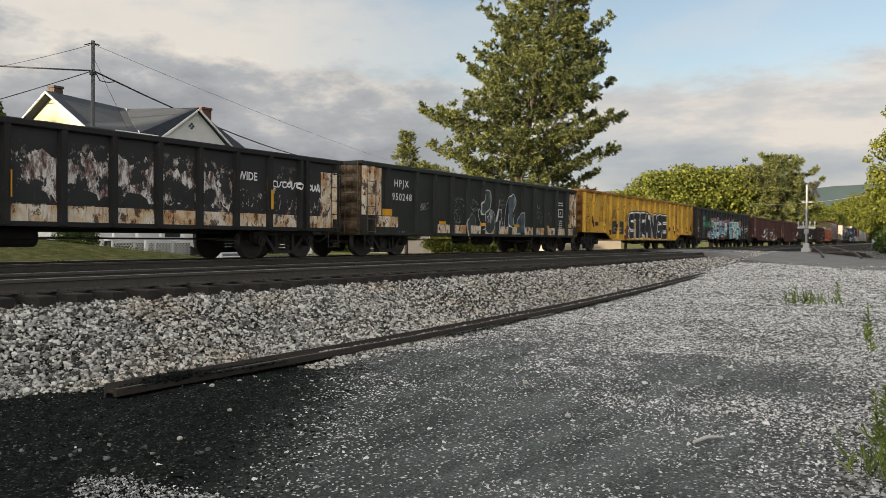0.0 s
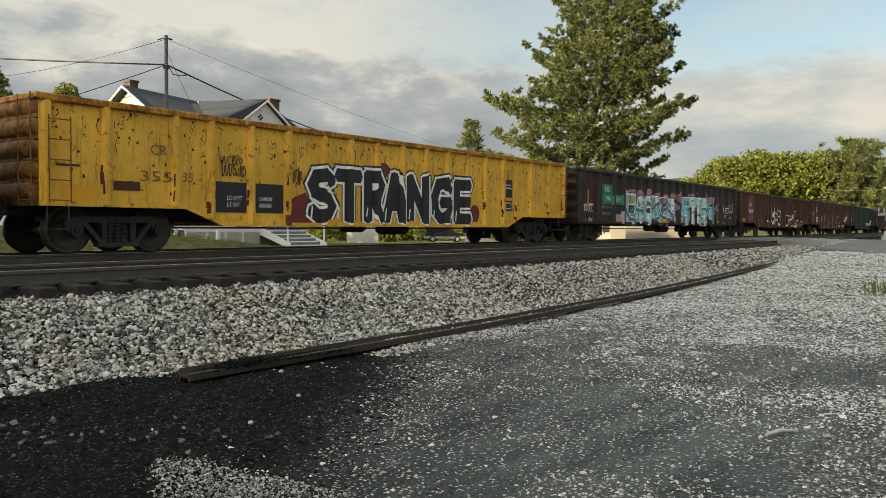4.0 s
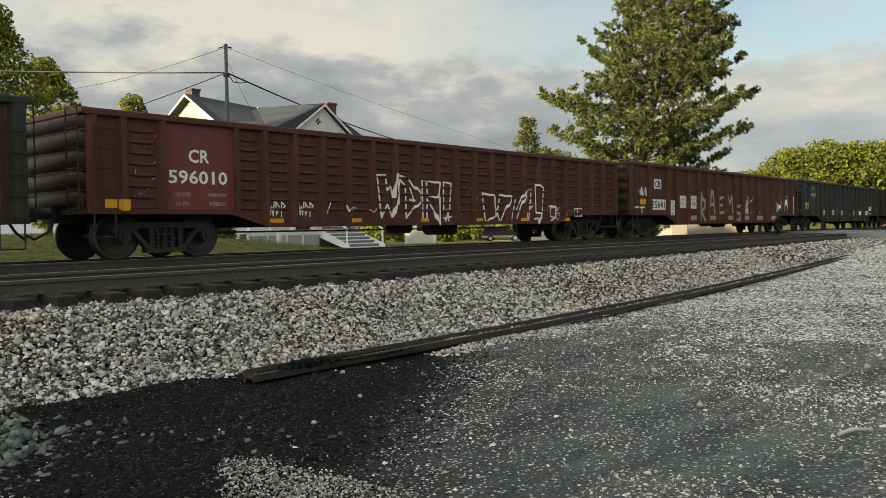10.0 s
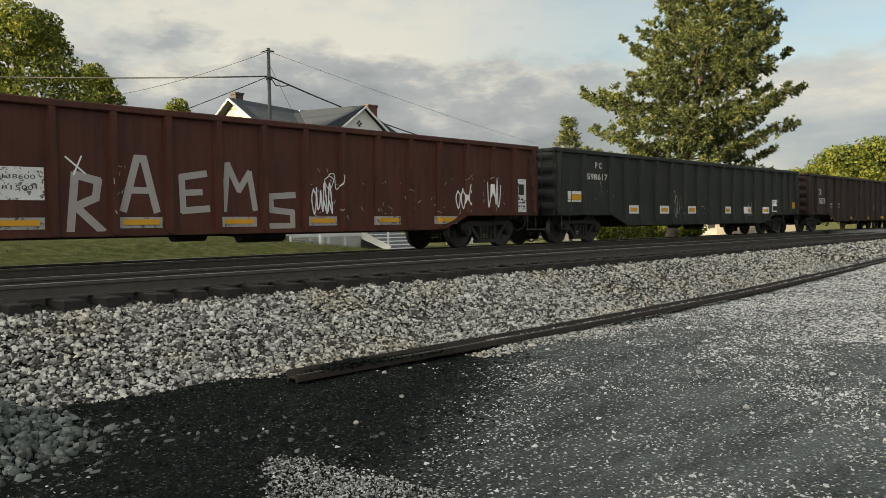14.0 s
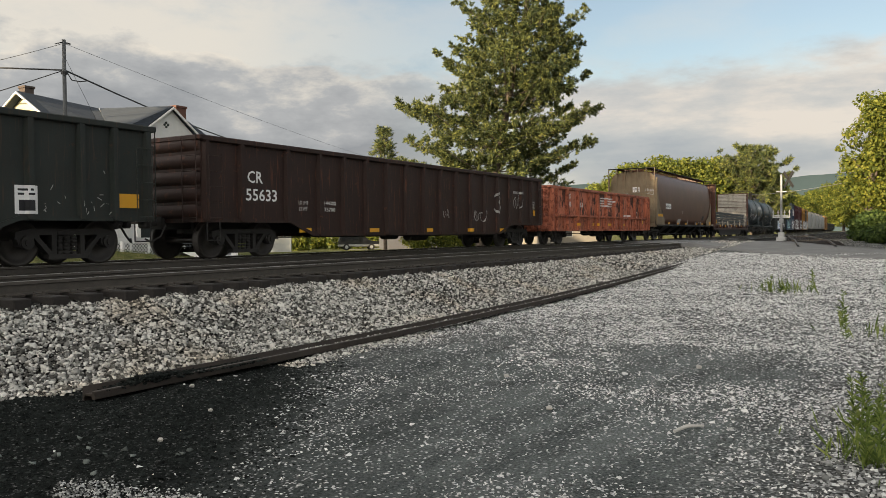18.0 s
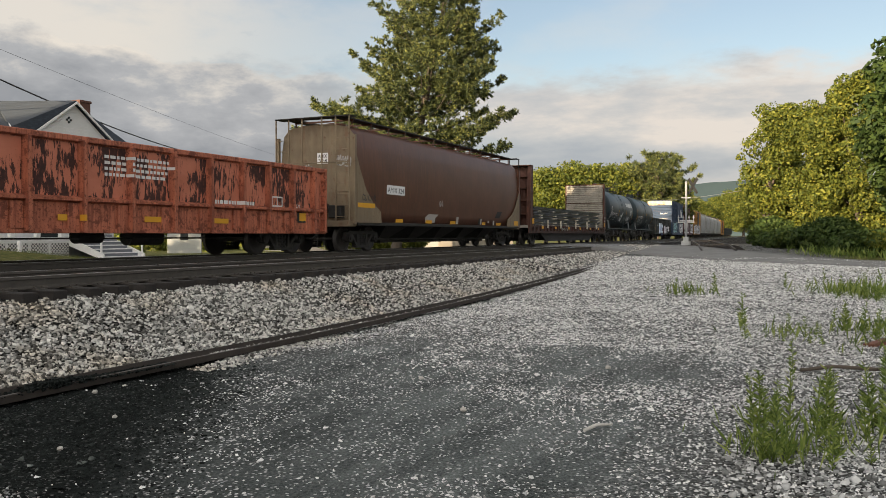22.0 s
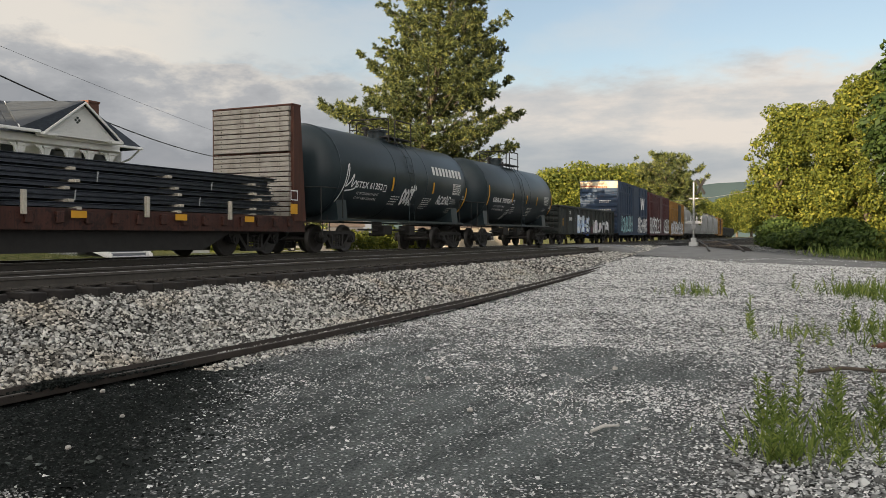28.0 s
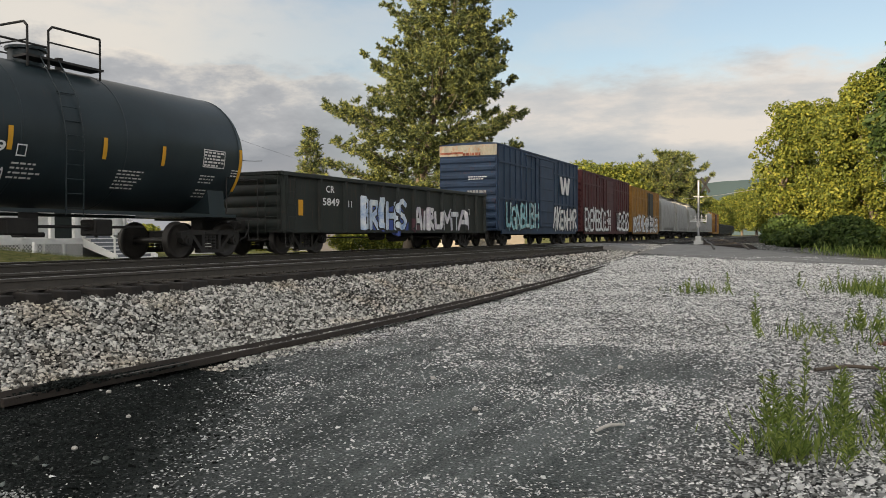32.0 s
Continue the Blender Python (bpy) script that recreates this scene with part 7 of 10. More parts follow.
    timber = plain("pale_dunnage_timber", (0.50, 0.46, 0.38), 0.9, 0.0, 0.25, 8)
    mid = (c0 + c1) / 2
    beam = M().prism([(-0.12, 0.0), (0.12, 0.0), (0.12, 0.014), (0.02, 0.03), (0.02, 0.075), (0.12, 0.09), (0.12, 0.102), (-0.12, 0.102), (-0.12, 0.09), (-0.02, 0.075), (-0.02, 0.03), (-0.12, 0.014)], "x", -8.45, 8.45)
    mesh = beam.mesh("steel_beam")
    mesh.materials.append(steel)
    rr = random.Random(6)
    pale = plain("pale_strap", (0.45, 0.46, 0.46), 0.5, 0.3, 0.1, 8)
    z = 1.16
    for tier in range(5):
        bd = tagged(new("steel_bundle"), "bundle of long blue-black steel sections on timber", "steel bundle", "steel bundles on the flat car")
        for x in span(-7.4, 7.4, 2.96):
            x += rr.uniform(-0.25, 0.25)
            for s in (-1, 1):
                part("timber", M().box(x - 0.07, x + 0.07, *sorted((s * (1.44 + rr.uniform(0, 0.12)), s * 0.9)), z - 0.055, z + 0.012, 0.008), timber, bd, "pale timber bearer")
        rows = 1 if tier in (0, 2) else 2
        for row in range(rows):
            for i in range(10):
                part("beam", mesh, None, bd, loc=(rr.uniform(-0.3, 0.3), -1.22 + 0.271 * i + rr.uniform(-0.02, 0.02) - (0.03 if row else 0), z + row * 0.106))
        for x in (-6.1, -2.4, 1.7, 5.6):
            if tier in (1, 3):
                xx = x + rr.uniform(-0.5, 0.5)
                part("strap", M().prism([(xx - 0.015, z - 0.01), (xx + 0.015, z - 0.01), (xx + 0.045, z + 0.22), (xx + 0.015, z + 0.22)], "y", -1.40, -1.39), pale, bd, "bright steel strap")
        z += rows * 0.106 + 0.05
        CARS.append((bd, mid))
    for x in (-6.5, -3.6, 0.2, 3.4, 6.3):
        st = tagged(new("timber_stake"), "short pale timber stake in a side pocket", "stake", "stakes along the flat car")
        part("post", M().box(x - 0.05, x + 0.05, -1.63, -1.55, 0.98, 1.46, 0.008), timber, st)
        CARS.append((st, mid))


flat_car()


def tank_car(label, c0, c1, mark, weights, seed, banner):
    ob, L = car(label, "tank car", c0, c1)
    h = L / 2
    running_gear(ob, L, 1.55)
    r, zc = 1.56, 2.72
    xe = h - 0.25
    prof = [(-xe, 0.0), (-xe + 0.015, 0.35), (-xe + 0.06, 0.7), (-xe + 0.16, 1.05), (-xe + 0.33, 1.34), (-xe + 0.55, 1.49), (-xe + 0.75, r)]
    prof = prof + [(-2.0, r), (2.0, r)] + [(-a, b) for a, b in prof[::-1]]
    part("shell", M().lathe(prof, "x", 48, (0, 0, zc)), P_TANK, ob)
    for x in (-xe + 0.75, -1.3, 1.3, xe - 0.75):
        part("weld_band", M().lathe([(x - 0.03, r + 0.001), (x - 0.02, r + 0.009), (x + 0.02, r + 0.009), (x + 0.03, r + 0.001)], "x", 48, (0, 0, zc)), P_TANK, ob)
    for s in (-1, 1):
        part("saddle", M().prism([(-1.30, 1.05), (1.30, 1.05), (1.22, 1.75), (0.7, 1.32), (-0.7, 1.32), (-1.22, 1.75)], "x", *sorted((s * (h - 1.85), s * (h - 1.25)))), P_TANK, ob)
        part("end_platform", M().box(*sorted((s * (h - 1.0), s * h)), -1.45, 1.45, 1.0, 1.06), BLACKSTEEL, ob)
        rail = M()
        for y in (-1.42, 1.42):
            rail.tube([(s * (h - 1.35), y, 1.06), (s * (h - 1.35), y, 2.1), (s * (h - 0.06), y, 2.1), (s * (h - 0.06), y, 1.06)], 0.018)
        rail.tube([(s * (h - 0.06), -1.42, 2.1), (s * (h - 0.06), 1.42, 2.1)], 0.018)
        part("handrail", rail, BLACKSTEEL, ob)
        part("end_step", M().tube([(s * (h - 0.5), -1.45, 1.0), (s * (h - 0.5), -1.45, 0.45), (s * (h - 0.1), -1.45, 0.45), (s * (h - 0.1), -1.45, 1.0)], 0.015), BLACKSTEEL, ob)
    for q in (-1, 1):
        part("side_sill", M().box(-h + 1.0, h - 1.0, *sorted((q * 1.36, q * 1.44)), 1.05, 1.13), P_TANK, ob)
    part("bottom_outlet", M().cyl((0, 0, 0.62), (0, 0, 1.2), 0.2, n=14).box(-0.25, 0.25, -0.25, 0.25, 0.55, 0.66, 0.03), BLACKSTEEL, ob)
    part("brake_rigging", M().cyl((-2.6, -0.7, 0.78), (2.6, -0.7, 0.78), 0.035, n=6).box(-1.2, -0.5, -0.95, -0.45, 0.6, 0.95, 0.03).box(1.0, 1.5, -0.9, -0.4, 0.58, 0.95, 0.03), BLACKSTEEL, ob)
    # top platform, manway, rails, ladder
    top = zc + r
    part("manway", M().cyl((0, 0, top - 0.1), (0, 0, top + 0.30), 0.36, n=18).cyl((0, 0, top + 0.30), (0, 0, top + 0.36), 0.42, n=18), P_TANK, ob)
    part("top_platform", M().box(-0.66, 1.3, -0.88, -0.45, top + 0.0, top + 0.05).box(-0.66, 1.3, 0.45, 0.88, top + 0.0, top + 0.05), BLACKSTEEL, ob)
    part("platform_rail", M().tube([(-0.62, 0.85, top - 0.2), (-0.62, 0.85, top + 0.62), (-0.62, 0.75, top + 0.72), (-0.62, -0.75, top + 0.72), (-0.62, -0.85, top + 0.62), (-0.62, -0.85, top - 0.2)], 0.026).tube([(-0.62, 0.85, top + 0.34), (-0.62, -0.85, top + 0.34)], 0.018), BLACKSTEEL, ob)
    for y in (-0.85, 0.85):
        rl = M().tube([(-0.12, y, top - 0.2), (-0.12, y, top + 0.62), (-0.02, y, top + 0.72), (1.22, y, top + 0.72), (1.22, y, top - 0.2)], 0.026)
        rl.tube([(-0.12, y, top + 0.38), (1.22, y, top + 0.38)], 0.018)
        part("platform_rail", rl, BLACKSTEEL, ob)
    part("valve", M().cyl((-0.7, 0.1, top - 0.05), (-0.7, 0.1, top + 0.35), 0.07, n=10).box(-0.82, -0.58, 0.0, 0.2, top + 0.3, top + 0.42, 0.02), BLACKSTEEL, ob)
    part("valve", M().cyl((0.75, -0.1, top - 0.05), (0.75, -0.1, top + 0.28), 0.09, n=10), BLACKSTEEL, ob)
    for q in (-1, 1):
        ld = M()
        for dx in (-0.36, 0.08):
            ld.tube([(dx, q * 1.60, 1.0), (dx, q * 1.64, 2.7), (dx, q * 1.45, 3.5), (dx, q * 0.9, top + 0.03)], 0.013)
        for i in range(9):
            z = 1.15 + i * 0.3
            y = 1.62 if z < 2.8 else 1.62 - (z - 2.8) * 0.35
            ld.cyl((-0.36, q * y, z), (0.08, q * y, z), 0.011, n=6)
        part("ladder", ld, P_TANK, ob)
    sd = TankSide(ob, L, r, zc)
    sd.paint(Flat().word(mark, 2.08 if banner else 1.85, 2.19, 0.22, 0.02, width=1.8 if banner else 2.65), SPRAYWHITE, "lettering", "white reporting mark")
    sd.paint(Flat().word("LD LMT " + weights[0], 2.25, 1.97, 0.085, width=1.5).word("LT WT  " + weights[1], 2.2, 1.81, 0.085, width=1.5).border(*((3.95, 4.17) if banner else (4.74, 4.96)), 2.14, 2.37, 0.025), SPRAYWHITE, "lettering", "small white weights")
    f = Flat()
    f.bars(4.7, 5.4, 2.02, 4, 0.09, 0.035, seed + 3)
    f.bars(7.3, 8.05, 2.05, 6, 0.075, 0.03, seed + 4).bars(9.95, 10.45, 1.75, 3, 0.08, 0.03, seed + 5)
    f.border(9.9, 10.7, 2.3, 2.75, 0.025).bars(9.94, 10.66, 2.70, 5, 0.08, 0.045, seed + 6).bars(9.9, 10.5, 2.1, 3, 0.08, 0.03, seed + 7)
    f.bars(11.0, 11.3, 2.3, 3, 0.07, 0.03, seed + 8)
    sd.paint(f, WHITE, "lettering", "small white lettering")
    if banner:
        f = Flat()
        for i, x in enumerate([7.95 + 0.325 * j for j in range(9)]):
            f.begin()
            f.poly([(x, 3.0), (x + 0.22, 3.0), (x + 0.26, 3.34), (x + 0.04, 3.34)])
        sd.paint(f, WHITE, "emblem", "bold white emblem bars")
        sd.paint(Flat().scribble(5.5, 6.5, 1.65, 2.5, 4, 0.10, 12).scribble(8.6, 9.9, 1.85, 2.2, 5, 0.06, 13), SPRAYWHITE, "graffiti", "grey spray tag")
        sd.paint(Flat().curve([(1.2, 1.7), (1.32, 2.2), (1.45, 2.8), (1.55, 2.9), (1.5, 2.5), (1.42, 2.2), (1.65, 2.35), (1.85, 2.6), (1.78, 2.2), (2.0, 2.4), (2.0, 2.15), (1.45, 2.05)], 0.05), SPRAYWHITE, "graffiti", "white script tag")
    else:
        sd.paint(Flat().scribble(4.2, 4.62, 1.64, 1.90, 3, 0.028, 15).scribble(4.16, 4.5, 1.40, 1.64, 3, 0.026, 17), SPRAYWHITE, "graffiti", "white tag")
    name = Flat().word(mark, 0.0, 0.0, 0.15, 0.012, width=1.1).bars(0.1, 0.8, -0.12, 2, 0.11, 0.05, seed)
    heads = sorted((b, a) for a, b in prof if a < 0)
    for one in name.pieces():
        me = bpy.data.meshes.new("lettering")
        me.from_pydata([(float(np.interp(math.hypot(0.62 - a, 0.72 + b), [q[0] for q in heads], [q[1] for q in heads])) - 0.012, 0.62 - a, zc + 0.72 + b) for a, b, _ in one.v], [], one.f)
        part("lettering", me, SPRAYWHITE, ob, "white lettering on the tank head")
    for x, z, hh in (((4.55, 2.20, 0.48), (7.95, 2.24, 0.46), (11.25, 1.55, 1.1)) if banner else ((1.2, 2.0, 0.95), (4.52, 2.24, 0.46), (6.78, 2.24, 0.46), (8.50, 2.22, 0.46), (11.25, 1.75, 1.1))):
        sd.paint(Flat().quad(x, x + 0.11, z, z + hh), REFLECT, "reflector", "yellow reflector strip")
    return ob


tank_car("black tank car with white lettering and a silver tag", 216.1, 228.35, "STSX 61352", ("223200 LB 101200 KG", "62800 LB 28500 KG"), 2, True)
tank_car("plain black tank car with yellow reflectors", 228.95, 241.2, "GBRX 707839", ("220200 LB 99650 KG", "65800 LB 29850 KG"), 5, False)
gondola_late()


def boxcar(label, c0, c1, paint, top, ribs, endpaint=None, graf=(), door=None, door_paint=None):
    ob, L = car(label, "boxcar", c0, c1)
    h = L / 2
    W = 1.50
    running_gear(ob, L, 1.9)
    part("body", M().box(-h, h, -W, W, 0.78, top - 0.1), paint, ob)
    part("roof", M().prism([(-W - 0.04, top - 0.12), (W + 0.04, top - 0.12), (W + 0.04, top - 0.05), (0.6, top + 0.02), (-0.6, top + 0.02), (-W - 0.04, top - 0.05)], "x", -h - 0.02, h + 0.02), paint, ob)
    d0, d1 = (0.40 * L, 0.60 * L) if door is None else door
    for q in (-1, 1):
        for x in span(0.15, L - 0.15, ribs):
            if d0 - 0.1 < x < d1 + 0.1:
                continue
            part("side_post", M().box(x - h - 0.05, x - h + 0.05, *sorted((q * W, q * (W + 0.05))), 0.85, top - 0.15, 0.01), paint, ob)
        dr_ = part("door", M().box(d0 - h, d1 - h, *sorted((q * (W + 0.02), q * (W + 0.08))), 1.0, top - 0.3, 0.015), door_paint or paint, ob)
        for i in range(6):
            z = 1.25 + i * (top - 1.9) / 5
            part("door_rib", M().box(d0 - h + 0.08, d1 - h - 0.08, *sorted((q * (W + 0.08), q * (W + 0.11))), z - 0.04, z + 0.04, 0.01), door_paint or paint, dr_)
        part("door_rail", M().box(d0 - h - 1.8, d1 - h + 0.2, *sorted((q * W, q * (W + 0.09))), top - 0.28, top - 0.2), paint, ob)
        part("side_sill", M().box(-h + 0.6, h - 0.6, *sorted((q * (W - 0.05), q * (W + 0.03))), 0.62, 0.86), paint, ob)
        for a, b in ((0.2, d0 - 0.15), (d1 + 0.15, L - 0.2)):
            for z in (2.35, top - 0.9):
                part("side_rail", M().box(a - h, b - h, *sorted((q * W, q * (W + 0.062))), z - 0.045, z + 0.045), paint, ob)
        part("door_bar", M().cyl((d0 - h + 0.5, q * (W + 0.12), 1.0), (d0 - h + 0.5, q * (W + 0.12), top - 0.3), 0.03, n=6), door_paint or paint, dr_)
    for s in (-1, 1):
        for i in range(9):
            z = 1.05 + i * (top - 1.9) / 8
            part("end_rib", M().prism([(s * h, z - 0.15), (s * (h + 0.06), z - 0.07), (s * (h + 0.06), z + 0.07), (s * h, z + 0.15)][::s], "y", -W + 0.06, W - 0.06), paint, ob)
        if endpaint:
            part("end_band", M().box(*sorted((s * h, s * (h + 0.03))), -W, W, top - 0.62, top - 0.1), endpaint, ob, "cream end band with orange stripes")
        lad = M()
        for i in range(8):
            lad.cyl((s * (h + 0.08), -1.4, 1.0 + 0.4 * i), (s * (h + 0.08), -0.95, 1.0 + 0.4 * i), 0.014, n=6)
        part("ladder", lad, paint, ob)
    part("centre_sill", M().box(-h + 0.8, h - 0.8, -0.3, 0.3, 0.55, 0.8), BLACKSTEEL, ob)
    sd = CarSide(ob, L, [], W + 0.085, W + 0.085)
    for x0, x1, z0, z1, mat, sdv in graf:
        rr = random.Random(sdv)
        f, k = Flat(), Flat()
        n = max(3, round((x1 - x0) / 0.75))
        w = (x1 - x0) / n
        for i in range(n):
            x = x0 + w * i
            zt = z1 - rr.uniform(0, 0.35)
            zl = z0 + rr.uniform(0, 0.12)
            c = rr.choice("BRACHSNEKGUM")
            for grow, coat, wide in ((0.06, INK, 0.30), (0.0, mat, 0.19)):
                sd.paint(Flat().fat(c, x - 0.02 - grow, x + w + 0.04 + grow, zl - grow, zt + grow, wide), coat, "graffiti", "pale graffiti letter" if grow == 0 else "black graffiti outline", lift=0.004 + 0.002 * (i % 5) + (0.001 if grow == 0 else 0))
            if rr.random() < 0.5:
                f.stroke([(x + w * 0.5, zl + 0.3), (x + w * 0.6, z0 - 0.02)], 0.06)
            k.curve([(x, zt - 0.3), (x + w * 0.5, zl + 0.4), (x + w, zt - 0.15)], 0.04)
        sd.paint(f, mat, "graffiti", "paint drips")
        sd.paint(k, INK, "graffiti", "black graffiti lines")
    return ob, sd, L


ob_, sd_, L_ = boxcar("dark blue boxcar with a cream end band and graffiti", 259.1, 273.6, P_BLUE, 5.02, 0.85, P_CREAM, ((1.0, 6.2, 0.8, 2.3, AQUA, 7), (8.9, 13.9, 0.8, 2.25, SPRAYWHITE, 8)), (5.8, 9.0))
sd_.paint(Flat().poly([(10.2, 4.0), (10.7, 4.0), (10.95, 3.3), (11.2, 4.0), (11.5, 4.0), (11.75, 3.4), (11.95, 4.0), (12.4, 4.0), (12.05, 2.95), (11.55, 2.95), (11.35, 3.5), (11.1, 2.95), (10.6, 2.95)]), SPRAYWHITE, "emblem", "white slanted emblem")
for z0, y0, rows, mat, nm in ((4.54, -0.7, 1, P_ORANGE, "faded orange lettering"), (3.40, -1.0, 2, SPRAYWHITE, "small white lettering"), (2.72, -0.95, 1, SOFTWHITE, "chalky tag"), (2.3, 0.2, 1, SOFTWHITE, "chalky tag")):
    bars_ = Flat().bars(0.0, 0.95, 0.0, rows, 0.11, 0.055 if rows == 2 else 0.13, 61 + int(z0 * 10))
    me_ = bpy.data.meshes.new("lettering")
    me_.from_pydata([(-L_ / 2 - 0.066, y0 + 0.95 - a, z0 + b) for a, b, _ in bars_.v], [], bars_.f)
    part("lettering", me_, mat, ob_, nm)
part("end_stripe", M().box(-L_ / 2 - 0.036, -L_ / 2 - 0.031, 0.25, 1.45, 4.50, 4.60), P_ORANGE, ob_, "faded orange stripe")
boxcar("wine-red boxcar with graffiti along its sills", 274.6, 290.2, P_WINE, 4.85, 0.8, None, ((0.5, 8.2, 0.75, 2.5, SPRAYWHITE, 11), (10.5, 15.1, 0.75, 2.4, SPRAYWHITE, 12)))
boxcar("amber boxcar with a dark door and graffiti", 291.2, 306.5, P_AMBER, 4.7, 0.8, None, ((0.6, 13.8, 0.7, 2.4, SPRAYWHITE, 15),), (8.2, 11.2), P_COAL)
for i in range(5):
    covered_hopper("pale grey covered hopper grimed at the sills", 307.5 + 13.5 * i, 320.0 + 13.5 * i, P_GREY, P_GREY, 4.4, False)


boxcar("orange-brown boxcar with a rusty door", 375.5, 391.5, P_AMBER, 4.5, 0.8, None, (), None, P_OXIDE)
for i in range(3):
    gondola("dark distant gondola at the train's tail", 394.5 + 17.5 * i, 411.0 + 17.5 * i, P_COAL, 2.6, 0.85, 0.6, posts_even(16.5, 1.6, 1.2))

# ---- trees and plants ----


def leaf_material(name, dark, light, warm, glow=0.42):
    k = Nodes(name)
    geo = k.n("NewGeometry")
    col = k.ramp(geo.outputs["Random Per Island"], [(0.0, dark), (0.6, light), (1.0, warm)])
    patch = k.noise(0.35, 3)
    col = k.mix(k.ramp(patch, [(0.4, g(0.0)), (0.65, g(0.5))]), col, dark)
    tr = k.n("BsdfTranslucent")
    k.link(col, tr.inputs["Color"])
    mix = k.n("MixShader")
    mix.inputs[0].default_value = glow
    k.done(col, 0.6, 0.0, 0.25)
    out = k.nt.nodes["Material Output"]
    k.link(k.bsdf.outputs[0], mix.inputs[1])
    k.link(tr.outputs[0], mix.inputs[2])
    k.link(mix.outputs[0], out.inputs["Surface"])
    return k.mat


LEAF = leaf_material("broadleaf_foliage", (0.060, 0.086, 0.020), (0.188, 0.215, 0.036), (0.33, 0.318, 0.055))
# a darker copy of LEAF, with shade put into its colour
LEAFSHADE = leaf_material("shaded_broadleaf_foliage", (0.03, 0.055, 0.016), (0.075, 0.12, 0.030), (0.12, 0.165, 0.04))
NEEDLE = leaf_material("pine_needles", (0.026, 0.044, 0.022), (0.115, 0.140, 0.050), (0.33, 0.33, 0.085), 0.16)
BARK = plain("grey_bark", (0.10, 0.08, 0.062), 0.95, 0, 0.35, 5, 0.6)


def quads_mesh(name, centres, ax, bx, material, fold=0.25):
    """Many small leaves: folded quads with half axes ax and bx."""
    n = len(centres)
    nrm = np.cross(ax, bx)
    nrm /= np.linalg.norm(nrm, axis=1)[:, None] + 1e-9
    lift = nrm * (np.linalg.norm(bx, axis=1) * fold)[:, None]
    v = np.empty((n, 4, 3))
    v[:, 0] = centres - ax
    v[:, 1] = centres - ax * 0.1 - bx + lift
    v[:, 2] = centres + ax
    v[:, 3] = centres - ax * 0.1 + bx + lift
    idx = np.arange(n) * 4
    f = np.stack([idx, idx + 1, idx + 2, idx + 3], 1)
    me = bpy.data.meshes.new(name)
    me.vertices.add(n * 4)
    me.vertices.foreach_set("co", v.astype(np.float32).ravel())
    me.loops.add(len(f) * 4)
    me.loops.foreach_set("vertex_index", f.astype(np.int32).ravel())
    me.polygons.add(len(f))
    me.polygons.foreach_set("loop_start", np.arange(0, len(f) * 4, 4, dtype=np.int32))
    me.update(calc_edges=True)
    me.materials.append(material)
    return me


def unit(v):
    return v / (np.linalg.norm(v, axis=1)[:, None] + 1e-9)


def broad_tree(x, y, h, r, seed, label, leaf=0.17, count=9000, mat=None, low=0.12, category="tree"):
    """A trunk, limbs and a crown of leaves gathered in uneven clumps."""
    rng = np.random.default_rng(seed)
    z0 = ground_z(x, y) - 0.05
    ob = tagged(new(category.replace(" ", "_")), label, category)
    ob.location = (x, y, z0)
    tr = 0.028 * h
    m = M().cyl((0, 0, 0), (rng.uniform(-0.2, 0.2), rng.uniform(-0.2, 0.2), h * 0.45), tr, tr * 0.6, n=9)
    part("trunk", m, BARK, ob)
    clumps = []
    n = int(60 + r * 14)
    for i in range(n):
        a = rng.uniform(0, 2 * np.pi)
        zz = rng.uniform(low, 1.0)
        prof = math.sin(math.pi * min(max((zz - low) / (1 - low) * 0.80 + 0.14, 0), 1)) ** 0.55
        cr = r * rng.uniform(0.15, 0.32)
        rr = max(r * prof - cr * 0.9, 0.05) * rng.uniform(0.55, 1.03)
        clumps.append((rr * math.cos(a), rr * math.sin(a), cr * 0.5 + h * low + (h - h * low - cr * 1.3) * (zz - low) / (1 - low), cr))
    for i in range(7):
        c = clumps[int(rng.integers(0, n))]
        b = M().cyl((0, 0, h * rng.uniform(0.15, 0.4)), (c[0] * 0.85, c[1] * 0.85, c[2]), tr * 0.35, tr * 0.08, n=6)
        part("limb", b, BARK, ob)
    cl = np.array(clumps)
    pick = rng.integers(0, n, count)
    d = unit(rng.normal(size=(count, 3)))
    rad = cl[pick, 3] * rng.uniform(0.55, 1.1, count) ** 0.6
    p = cl[pick, :3] + d * rad[:, None] * np.array([1.0, 1.0, 0.8])
    p[:, 2] = np.maximum(p[:, 2], 0.1)
    nrm = unit(d * 0.8 + rng.normal(size=(count, 3)) * 0.6 + np.array([0, 0, 0.35]))
    ax = unit(np.cross(nrm, rng.normal(size=(count, 3))))
    bx = np.cross(nrm, ax)
    s = leaf * rng.uniform(0.6, 1.3, count)
    me = quads_mesh("crown", p, ax * s[:, None], bx * (s * 0.62)[:, None], mat or LEAF)
    part("crown", me, None, ob)
    return ob


